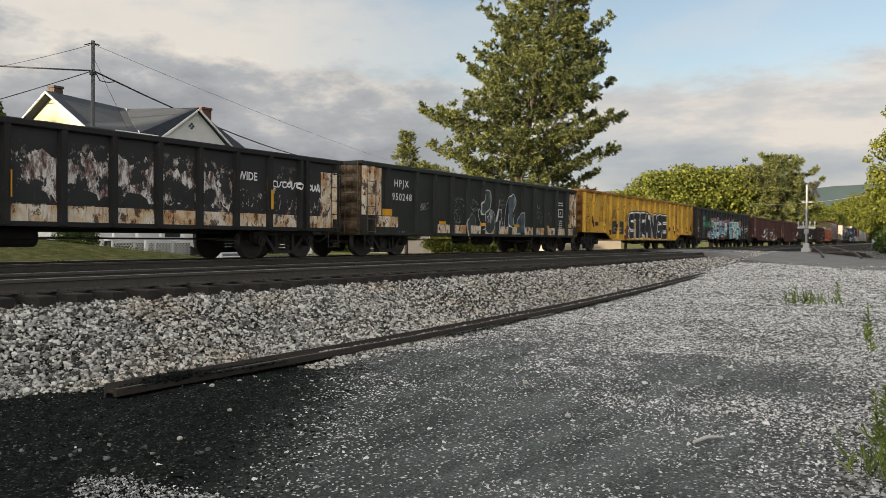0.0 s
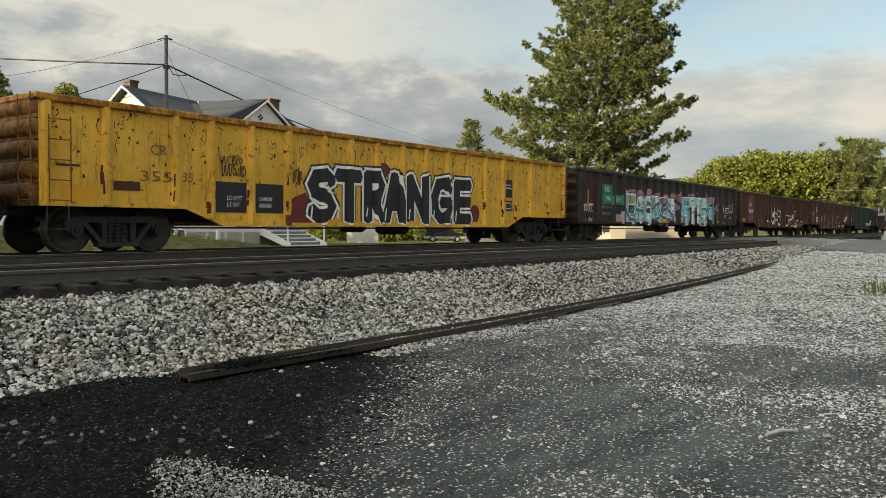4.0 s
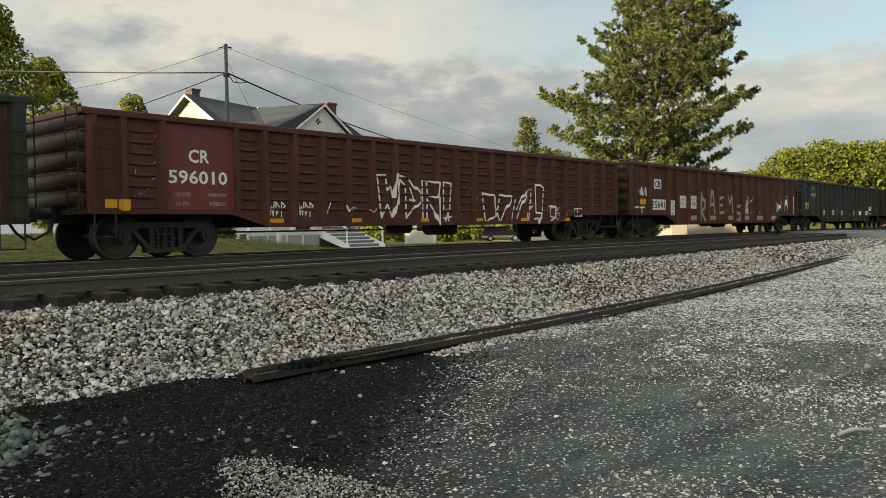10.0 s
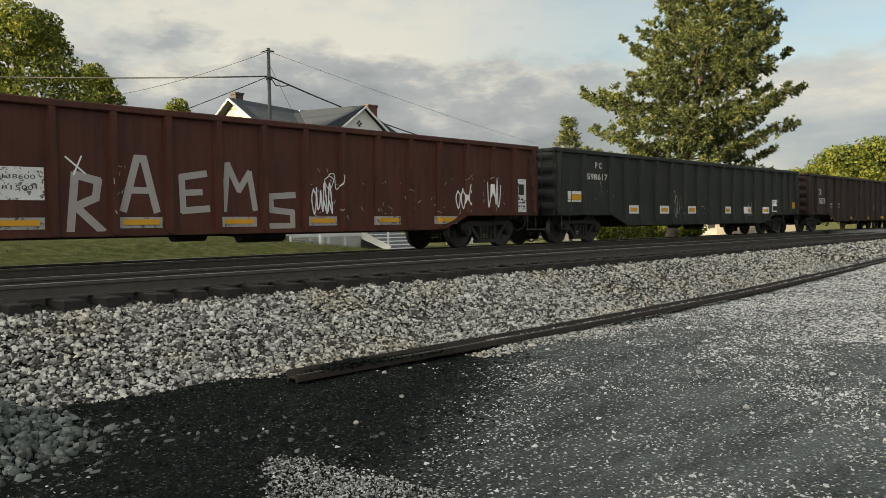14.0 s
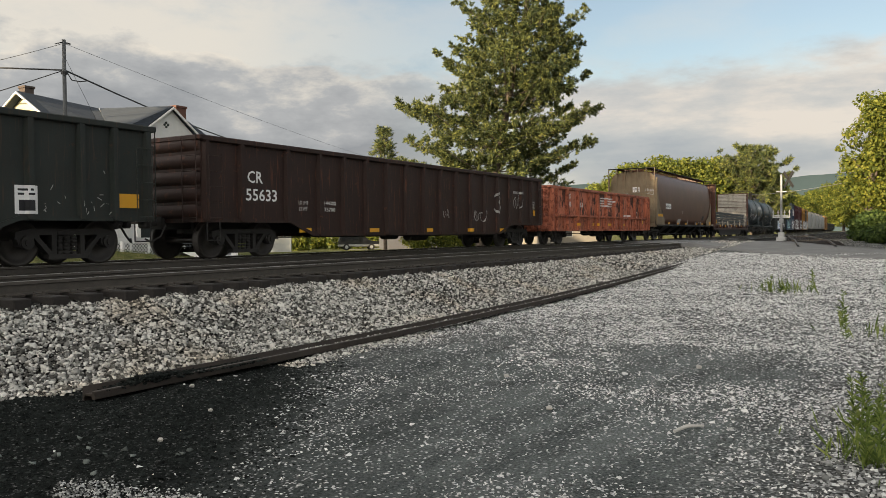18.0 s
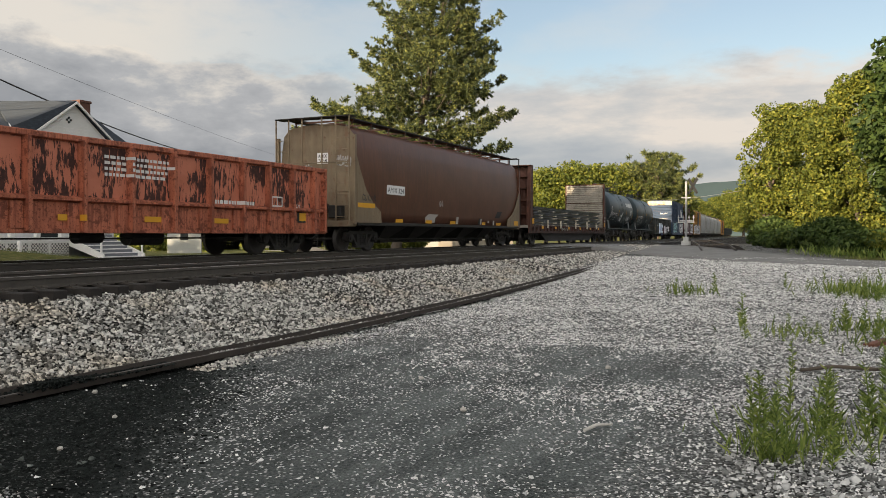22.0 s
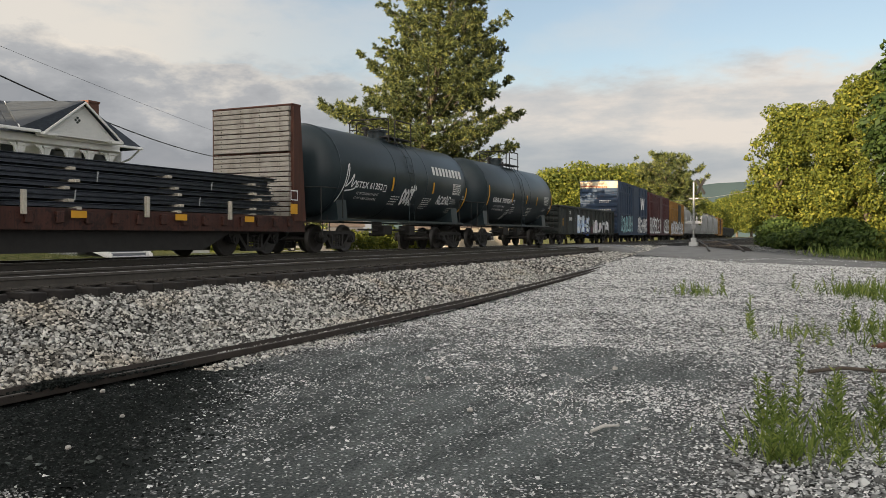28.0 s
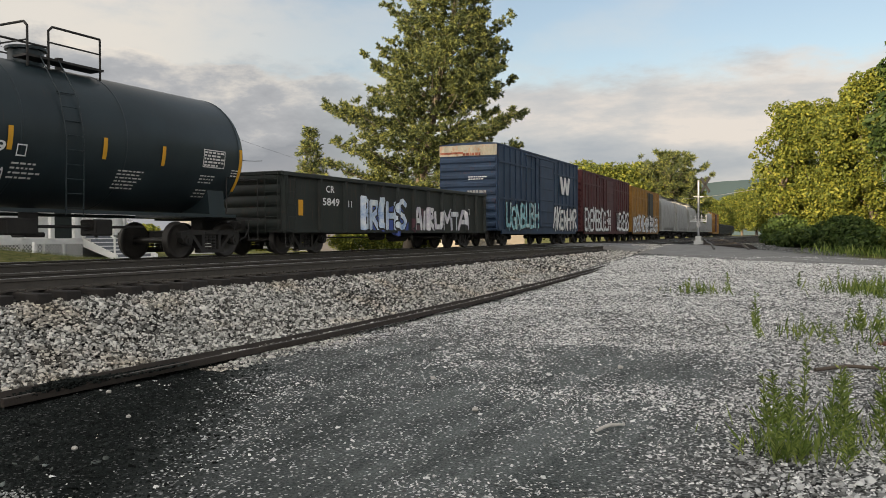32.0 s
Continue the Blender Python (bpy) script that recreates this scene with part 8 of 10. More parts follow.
def pine(x, y, h, r, seed, label, tufts=1.0, needle=1.0, taper=0.56, lean=(0.0, 0.0), mat=None, full=0.85, per=9, bunch=9, clump=1.0, least=0.55, broad=0.115, splay=0.55, gap=(0.026, 0.048)):
    rng = np.random.default_rng(seed)
    z0 = ground_z(x, y) - 0.05
    ob = tagged(new("pine_tree"), label, "pine tree")
    ob.location = (x, y, z0)
    part("trunk", M().cyl((0, 0, 0), (lean[0] * 0.5, lean[1] * 0.5, h * 0.5), 0.016 * h, 0.011 * h, n=10).cyl((lean[0] * 0.5, lean[1] * 0.5, h * 0.5), (lean[0], lean[1], h * 0.97), 0.011 * h, 0.002 * h, n=8), BARK, ob)
    cs, dirs = [], []
    z = h * 0.13
    while z < h * 0.98:
        t = z / h
        reach = r * min(((1 - t) / taper) ** full, 1.0) * (0.72 + 0.28 * min(t / 0.25, 1)) + 0.2
        k = int(rng.integers(5, 8))
        a0 = rng.uniform(0, 6.28)
        for i in range(k):
            a = a0 + 6.283 * i / k + rng.uniform(-0.35, 0.35)
            L = reach * rng.uniform(least, 1.06)
            up = 0.05 + 0.55 * t + rng.uniform(-0.12, 0.12)
            pts = []
            for j in range(6):
                q = j / 5
                pts.append((math.cos(a) * L * q + lean[0] * t, math.sin(a) * L * q + lean[1] * t, z + L * (up * q + 0.28 * q * q - 0.12 * q)))
            limb = M()
            for u, v, w in zip(pts, pts[1:], range(5)):
                limb.cyl(u, v, 0.05 * (1 - w / 5.5) * (1 - 0.6 * t) + 0.008, 0.05 * (1 - (w + 1) / 5.5) * (1 - 0.6 * t) + 0.006, n=5, caps=False)
            part("limb", limb, BARK, ob)
            # branchlets fan out from the limb, each ending in a bunch of needle tufts
            for _ in range(int((5 + L * 4.6) * tufts)):
                q = min(0.22 + 0.80 * rng.uniform() ** 0.72, 1.0)
                i0 = min(int(q * 5), 4)
                f = q * 5 - i0
                base = np.array(pts[i0]) * (1 - f) + np.array(pts[i0 + 1]) * f
                side = np.array([-math.sin(a), math.cos(a), 0]) * rng.uniform(-1, 1) * L * 0.44 * (1.12 - q * 0.75)
                tip = base + side + np.array([0, 0, rng.uniform(-0.05, 0.10) + 0.12 * np.linalg.norm(side)])
                for _ in range(bunch):
                    d = np.array([math.cos(a), math.sin(a), 0.42]) + unit(side[None])[0] * 0.8 + rng.normal(size=3) * np.array([0.5, 0.5, 0.34])
                    d /= np.linalg.norm(d)
                    cs.append(tip + d * rng.uniform(-0.10, 0.34) * clump + rng.normal(size=3) * 0.07 * clump)
                    dirs.append(d)
        z += h * rng.uniform(*gap)
    cs, dirs = np.array(cs), np.array(dirs)
    c = np.repeat(cs, per, 0)
    d = unit(np.repeat(dirs, per, 0) + rng.normal(size=(len(c), 3)) * splay)
    ln = rng.uniform(0.13, 0.27, len(c)) * needle
    side = unit(np.cross(d, rng.normal(size=(len(c), 3))))
    me = quads_mesh("needles", c + d * ln[:, None] * 0.6, d * ln[:, None], side * (ln * broad)[:, None], mat or NEEDLE, 0.2)
    part("crown", me, None, ob)
    return ob


def polar(az, r):
    return r * math.cos(radians(az)), r * math.sin(radians(az))


def woods():
    pine(*polar(27.8, 56), 22.8, 7.1, 14, "tall white pine with a ragged green crown behind the tracks", 1.30, 0.66, 0.76, (2.0, -4.0), None, 0.84, 10, 8, 1.0, 0.58, 0.20, 0.70, (0.024, 0.042))
    pine(*polar(34.5, 60), 9.0, 1.7, 12, "young pine beside the big one", 0.42, 0.8, 0.95, per=7, bunch=5, broad=0.16)
    # lit thicket past the crossing
    broad_tree(*polar(0.5, 52), 8.7, 3.25, 21, "sunlit yellow-green broadleaf tree beside the crossing", 0.088, 62000, None, 0.07)
    broad_tree(*polar(-2.7, 49), 9.6, 3.2, 22, "sunlit yellow-green broadleaf tree in the thicket", 0.09, 56000, None, 0.07)
    # the dark trees and bushes here carry shade in their leaf colour
    broad_tree(*polar(-6.2, 43), 11.6, 3.0, 23, "tall dark green tree at the edge of the thicket", 0.15, 20000, LEAFSHADE)
    broad_tree(*polar(-9.5, 41), 12.5, 3.6, 24, "tall dark green tree at the edge of the thicket", 0.18, 12000, LEAFSHADE)
    broad_tree(*polar(1.6, 57), 6.2, 2.0, 25, "sunlit yellow-green sapling beside the siding", 0.13, 9000)
    broad_tree(*polar(1.0, 43), 1.1, 1.7, 26, "low dark bush at the foot of the trees", 0.09, 9000, LEAFSHADE, 0.0, "bush")
    broad_tree(*polar(-1.3, 40.5), 1.65, 1.8, 27, "low dark bush at the foot of the trees", 0.10, 8000, LEAFSHADE, 0.0, "bush")
    broad_tree(*polar(-3.6, 38.8), 1.2, 2.2, 28, "low dark bush at the foot of the trees", 0.10, 8000, LEAFSHADE, 0.0, "bush")
    broad_tree(*polar(-6.2, 38), 1.5, 2.2, 29, "low weedy bush beside the road", 0.10, 6000, LEAF, 0.0, "bush")
    broad_tree(*polar(2.6, 51), 8.4, 1.9, 30, "ragged sapling leaning out of the thicket", 0.10, 5200, LEAF, 0.2)
    broad_tree(*polar(2.4, 47), 1.7, 1.5, 31, "low dark bush at the foot of the trees", 0.09, 6000, LEAFSHADE, 0.0, "bush")
    # woods behind the train
    k = 0
    for az, r, h, w in ((19.2, 120, 9.0, 5.5), (17.2, 118, 11.4, 6.0), (15.4, 122, 12.4, 6.2), (13.6, 125, 12.2, 6.2), (12.0, 128, 12.4, 6.2), (10.9, 132, 12.0, 5.6), (8.9, 135, 11.2, 4.8), (8.3, 168, 11.6, 5.0), (7.3, 250, 12.4, 7.0), (6.5, 262, 11.4, 6.5), (21.0, 110, 7.0, 5.0),
                        (22.8, 105, 5.5, 4.6), (5.75, 340, 16.5, 8.5), (5.0, 410, 23.0, 10.0), (4.1, 430, 25.0, 11.0), (3.2, 440, 26.0, 12.0), (1.9, 95, 7.8, 3.1), (16.3, 135, 8.5, 6.0), (12.8, 140, 9.0, 6.0)):
        k += 1
        broad_tree(*polar(az, r), h, w, 60 + k, "distant broadleaf tree in evening sun", 0.21 * max(1.0, w / 5.6), 11000, LEAF)
    pine(*polar(9.6, 126), 13.0, 5.2, 90, "thin-crowned conifer among the far trees", 0.22, 1.7, 0.34, (0, 0), NEEDLE)
    # left of the house
    broad_tree(*polar(70.6, 50), 13.6, 3.9, 41, "large broadleaf tree beyond the house", 0.115, 26000)
    broad_tree(*polar(66.6, 56), 12.2, 2.6, 42, "broadleaf tree beyond the house", 0.115, 15000)
    broad_tree(*polar(61.3, 75), 13.3, 2.3, 43, "round tree top behind the house", 0.15, 9000)
    broad_tree(*polar(56.2, 31), 0.75, 0.9, 44, "low bush on the lawn", 0.06, 1800, LEAFSHADE, 0.0, "bush")
    broad_tree(*polar(31.5, 62), 1.8, 2.2, 45, "bush along the yard's edge", 0.12, 3000, LEAF, 0.0, "bush")
    broad_tree(*polar(29.0, 66), 2.2, 2.6, 46, "bush along the yard's edge", 0.12, 3000, LEAF, 0.0, "bush")
    broad_tree(*polar(26.8, 64), 1.6, 2.0, 47, "bush along the yard's edge", 0.12, 3000, LEAF, 0.0, "bush")
    for i in range(8):
        broad_tree(*polar(36.0 + 1.55 * i, 128 + 9 * (i % 3)), 3.6 + 0.5 * ((i * 5) % 4), 3.0, 170 + i, "distant hedge tree beyond the lawn", 0.30, 1600, LEAF, 0.0)
    # added unseen trees behind the camera's left shoulder, shading the lot from low sun
    for i, (yy, hh) in enumerate(((-4, 21), (1, 21.5), (6, 21), (11, 22), (16, 21.5), (21, 22), (26, 22), (31, 24), (36, 27), (41, 28.5), (46, 21.5), (50.5, 21), (55, 21.3), (60, 21))):
        broad_tree(-62 + 3 * (i % 2), yy, hh, 5.2, 130 + i, "unseen broadleaf tree of the row added to shade the lot", 0.8, 5600, LEAFSHADE, 0.02)


woods()


def weeds():
    kinds = []
    for i in range(6):
        rng = np.random.default_rng(300 + i)
        h = 0.42
        stem = M().cyl((0, 0, 0), (0.02, 0.01, h), 0.006, 0.003, n=5).mesh("stem")
        n = 64
        t = rng.uniform(0.05, 1.03, n)
        a = rng.uniform(0, 6.28, n)
        c = np.stack([0.02 * t, 0.01 * t, h * t], 1)
        d = unit(np.stack([np.cos(a), np.sin(a), rng.uniform(0.3, 1.3, n)], 1))
        ln = 0.042 * (1.2 - 0.6 * t) * rng.uniform(0.7, 1.3, n)
        side = unit(np.cross(d, rng.normal(size=(n, 3))))
        lv = quads_mesh("leaves", c + d * ln[:, None], d * ln[:, None], side * (ln * 0.21)[:, None], WEEDLEAF, 0.15)
        stem.materials.append(WEEDLEAF)
        kinds.append((stem, lv))
    rng = random.Random(12)
    spots = []
    for cx, cy, n, sp, sc in ((6.15, 0.24, 12, 0.10, 0.9), (7.3, 0.32, 8, 0.13, 1.1), (6.3, -0.22, 9, 0.2, 1.05), (6.95, -0.12, 10, 0.2, 1.1), (7.5, -0.45, 16, 0.32, 1.25), (8.1, -0.6, 10, 0.35, 1.1), (7.15, 0.47, 2, 0.04, 0.9), (10.4, 0.15, 3, 0.2, 0.9), (9.4, 0.7, 2, 0.1, 0.7), (12.9, 0.9, 3, 0.2, 1.2), (13.5, 0.35, 6, 0.35, 0.8), (13.0, -0.5, 4, 0.4, 0.9), (14.6, -0.6, 7, 0.35, 1.1), (20.3, 3.0, 7, 0.3, 0.9), (20.6, 2.2, 2, 0.1, 1.1), (20.8, -1.3, 12, 0.4, 1.4), (22.3, -1.0, 12, 0.6, 1.4), (14.5, 1.05, 1, 0.03, 1.3), (23.4, 0.2, 5, 0.8, 0.8), (10.5, -0.8, 5, 0.6, 0.9), (13.4, -1.3, 5, 0.5, 0.9)):
        for _ in range(n):
            if rng.random() < 0.45 and cx > 6:
                continue
            spots.append((cx + rng.gauss(0, sp), cy + rng.gauss(0, sp * 0.8), sc * rng.uniform(0.55, 1.25)))
    for i, (x, y, s) in enumerate(spots):
        ob = tagged(new("weed"), "upright green weed with narrow leaves in the gravel", "weed", "weeds in the gravel")
        ob.location = (x, y, ground_z(x, y) - 0.01)
        ob.rotation_euler = (rng.uniform(-0.12, 0.12), rng.uniform(-0.12, 0.12), rng.uniform(0, 6.28))
        ob.scale = (s, s, s)
        st, lv = kinds[i % 6]
        part("stem", st, None, ob)
        part("leaves", lv, None, ob)
    # short grass between them
    r2 = np.random.default_rng(5)
    cs = []
    for cx, cy, n, sp in ((6.4, 0.25, 200, 0.16), (7.0, -0.3, 160, 0.4), (13.5, 0.3, 50, 0.35), (20.3, 2.7, 80, 0.35), (21.8, -1.1, 480, 0.6), (14.7, -0.9, 130, 0.3), (12.8, -0.9, 60, 0.4), (27, -6.0, 1500, 1.5), (37.2, -0.8, 220, 0.9), (36.4, -3.2, 500, 1.0)):
        p = r2.normal(size=(n, 2)) * sp + np.array([cx, cy])
        cs.append(p)
    cs = np.concatenate(cs)
    n = len(cs)
    z = np.array([ground_z(a, b) for a, b in cs])
    ln = r2.uniform(0.03, 0.09, n) * (1 + cs[:, 0] / 16)
    d = unit(np.stack([r2.normal(size=n) * 0.4, r2.normal(size=n) * 0.4, np.ones(n)], 1))
    side = unit(np.cross(d, r2.normal(size=(n, 3))))
    me = quads_mesh("grass", np.column_stack([cs, z]) + d * ln[:, None], d * ln[:, None], side * (ln * 0.09)[:, None], WEEDLEAF, 0.1)
    tagged(new("grass", me), "short green grass tufts growing through the gravel", "grass", kind="stuff")
    # lawn on the far side of the tracks
    n = 22000
    x = r2.uniform(4, 34, n)
    y = 18.7 + r2.uniform(0, 1, n) ** 1.4 * 9
    z = np.array([ground_z(a, b) for a, b in zip(x, y)])
    ln = r2.uniform(0.02, 0.055, n)
    d = unit(np.stack([r2.normal(size=n) * 0.5, r2.normal(size=n) * 0.5, np.ones(n)], 1))
    side = unit(np.cross(d, r2.normal(size=(n, 3))))
    me = quads_mesh("lawn", np.stack([x, y, z], 1) + d * ln[:, None], d * ln[:, None], side * (ln * 0.14)[:, None], LAWN, 0.1)
    tagged(new("lawn", me), "worn yellow-green lawn in front of the house", "lawn", kind="stuff")


WEEDLEAF = leaf_material("weed_leaves", (0.075, 0.12, 0.025), (0.20, 0.27, 0.06), (0.37, 0.42, 0.11))
LAWN = leaf_material("lawn_grass", (0.075, 0.10, 0.026), (0.15, 0.165, 0.045), (0.24, 0.22, 0.08))
weeds()

# ---- the lot: stub rail, heap, stick ----


def lot_things():
    # a cut-off length of siding rail, slightly bowed
    ob = tagged(new("stub_rail"), "rusty cut-off rail lying along the edge of the gravel lot", "rail")
    xs = [5.05 + 0.8 * i for i in range(29)] + [28.4]
    rest = ((5, 10, 16.4, 20, 25, 28.7), (0.135, 0.163, 0.225, 0.30, 0.415, 0.52))

    def along(x):
        return 7.06 + 0.04 * math.sin(x * 0.33), float(np.interp(x, *rest)) + 0.006 * math.sin(x * 0.5)

    # it lies on its side: the foot stands at the back, the head lies to the front
    prof = [(-(0.172 + b) * 1.12, a * 1.1 - 0.077) for a, b in RAILPROFILE]
    n = len(prof)
    vs = [(x, along(x)[0] + a, along(x)[1] + b) for x in xs for a, b in prof]
    m = M().add(vs, [(i * n + j, i * n + (j + 1) % n, (i + 1) * n + (j + 1) % n, (i + 1) * n + j) for i in range(len(xs) - 1) for j in range(n)])
    m.add(vs, [tuple(range(n)), tuple(range((len(xs) - 1) * n, len(xs) * n))])
    part("rail_body", m, STUBRUST, ob)
    hv = [(x, along(x)[0] - 0.194 + a, along(x)[1] - 0.0362) for x in xs for a in (0.008, 0.044)]
    part("railhead", M().add(hv, [(2 * i, 2 * i + 2, 2 * i + 3, 2 * i + 1) for i in range(len(xs) - 1)]), plain("dull_railhead", (0.085, 0.075, 0.066), 0.55, 0.3, 0.4, 5), ob, "dull worn side of the rail head")
    # stones and fines caught on its web
    rng = np.random.default_rng(23)
    x = 8.2 + rng.uniform(0, 1, 420) ** 1.5 * 16
    y = np.array([along(a)[0] for a in x]) - rng.uniform(0.03, 0.11, len(x))
    z = np.array([along(a)[1] for a in x]) - 0.058 + rng.uniform(-0.01, 0.012, len(x))
    stone_field("caught_stones", np.stack([x, y, z], 1), rng.uniform(0.008, 0.022, len(x)), BALLAST, "ballast stones caught on the fallen rail", "stones", 0.7, 24, True)
    x = np.concatenate([5.75 + rng.normal(size=700) * 0.22, 6.55 + rng.uniform(-0.7, 0.9, 900)])
    y = np.array([along(a)[0] for a in x]) - rng.uniform(-0.03, 0.22, len(x))
    z = np.array([along(a)[1] for a in x]) - 0.055 + 0.06 * np.exp(-((x - 5.8) / 0.5) ** 2) * rng.uniform(0, 1, len(x))
    stone_field("coal_heap", np.stack([x, y, z], 1), rng.uniform(0.008, 0.024, len(x)), COAL, "black coal fines heaped over the fallen rail", "coal", 0.7, 25, True)
    # coarse stone heap in the near corner
    rng = np.random.default_rng(17)
    n = 2600
    x = 1.95 + rng.normal(size=n) * 0.42
    y = 7.05 + rng.normal(size=n) * 0.62
    hgt = 0.36 * np.exp(-((x - 1.8) / 0.62) ** 2 - ((y - 7.3) / 0.95) ** 2)
    z = np.array([lot_z(a, b) for a, b in zip(x, y)]) * 0.6 + hgt * rng.uniform(0.35, 1, n)
    stone_field("stone_heap", np.stack([x, y, z], 1), np.clip(rng.lognormal(-3.45, 0.28, n), 0.015, 0.055), HEAPSTONE, "low heap of grey-green broken stone beside the coal fines", "stone heap", 0.72, 18, True)
    n = 46
    x = 2.7 + rng.uniform(0, 1.4, n) ** 1.2
    y = 6.1 - 0.75 * (x - 2.7) + rng.normal(size=n) * 0.42
    stone_field("loose_stones", np.stack([x, y, np.array([lot_z(a, b) for a, b in zip(x, y)]) + 0.012], 1), rng.uniform(0.010, 0.026, n), HEAPSTONE, "loose stones scattered over black coal fines", "stones", 0.7, 19, True)
    # pale gravel spill in the corner
    n = 5200
    x = 2.3 + rng.uniform(0, 1.2, n)
    y = 3.2 + rng.uniform(0, 1.8, n)
    keep = (x < 3.42 - 0.25 * (y - 4.1) + rng.normal(size=n) * 0.05) & (y < 4.72 + 1.5 * (x - 3.16) + rng.normal(size=n) * 0.05) & (y < 4.75 - 0.2 * (x - 3.0) + rng.normal(size=n) * 0.06)
    x, y = x[keep], y[keep]
    stone_field("gravel_spill", np.stack([x, y, np.array([lot_z(a, b) for a, b in zip(x, y)]) + 0.012 + 0.02 * rng.uniform(0, 1, len(x))], 1), rng.uniform(0.004, 0.011, len(x)), PACKED, "spill of pale grey gravel on the black fines", "gravel spill", 0.7, 20, True)
    # bigger single stones
    for x, y, r in ((6.83, 2.9, 0.032), (5.9, 6.5, 0.03), (6.4, 6.62, 0.028), (4.3, 5.1, 0.024), (5.2, 5.5, 0.022), (8.2, 4.0, 0.03), (9.6, 2.2, 0.035)):
        bm = bmesh.new()
        bmesh.ops.create_icosphere(bm, subdivisions=2, radius=r)
        rr = random.Random(int(x * 100))
        for v in bm.verts:
            v.co *= rr.uniform(0.8, 1.15)
            v.co.z *= 0.75
        ob = part("stone", M().take(bm), CHIPSTONE)
        ob.location = (x, y, lot_z(x, y) + r * 0.5)
        tagged(ob, "single pale stone lying on the lot", "stone", "single stones on the lot")
    st = part("stick", M().cyl((6.40, 1.66, 0.035), (6.55, 1.60, 0.05), 0.014, 0.016, n=7).cyl((6.55, 1.60, 0.05), (6.70, 1.50, 0.035), 0.016, 0.008, n=7), plain("bleached_wood", (0.52, 0.50, 0.46), 0.9, 0, 0.15, 20))
    tagged(st, "bleached broken stick lying on the gravel", "stick")
    st = part("plank", M().box(-0.35, 0.35, -0.09, 0.09, -0.03, 0.04, 0.012), plain("rotten_red_wood", (0.13, 0.055, 0.035), 0.95, 0, 0.3, 9, 0.5))
    st.location, st.rotation_euler = (13.2, -0.95, ground_z(13.2, -0.95) + 0.04), (0.1, 0.1, 2.5)
    tagged(st, "rotting reddish board among the weeds", "board")
    br = part("branch", M().tube([(10.2, 0.1, 0.05), (10.5, -0.25, 0.07), (10.6, -0.7, 0.05), (10.9, -1.2, 0.06)], 0.022, 7), BARK)
    tagged(br, "dead branch lying among the weeds", "branch")


STUBRUST = plain("dark_rusty_rail", (0.036, 0.028, 0.022), 0.75, 0.1, 0.4, 6, 0.3)
HEAPSTONE = stone_material("heap_stone", [(0.0, (0.035, 0.043, 0.039)), (0.6, (0.115, 0.138, 0.128)), (1.0, (0.25, 0.285, 0.265))], 0.12)
CHIPSTONE = plain("pale_stone", (0.45, 0.43, 0.39), 0.9, 0, 0.2, 30)
lot_things()

# ---- road, crossing, siding ----


def asphalt():
    k = Nodes("worn_asphalt")
    col = k.ramp(k.noise(1.2, 5), [(0.3, (0.17, 0.17, 0.168)), (0.7, (0.25, 0.248, 0.244))])
    col = k.mix(0.3, col, k.ramp(k.noise(60, 3), [(0.3, (0.04, 0.04, 0.04)), (0.7, (0.18, 0.18, 0.178))]))
    return k.done(col, 0.9)


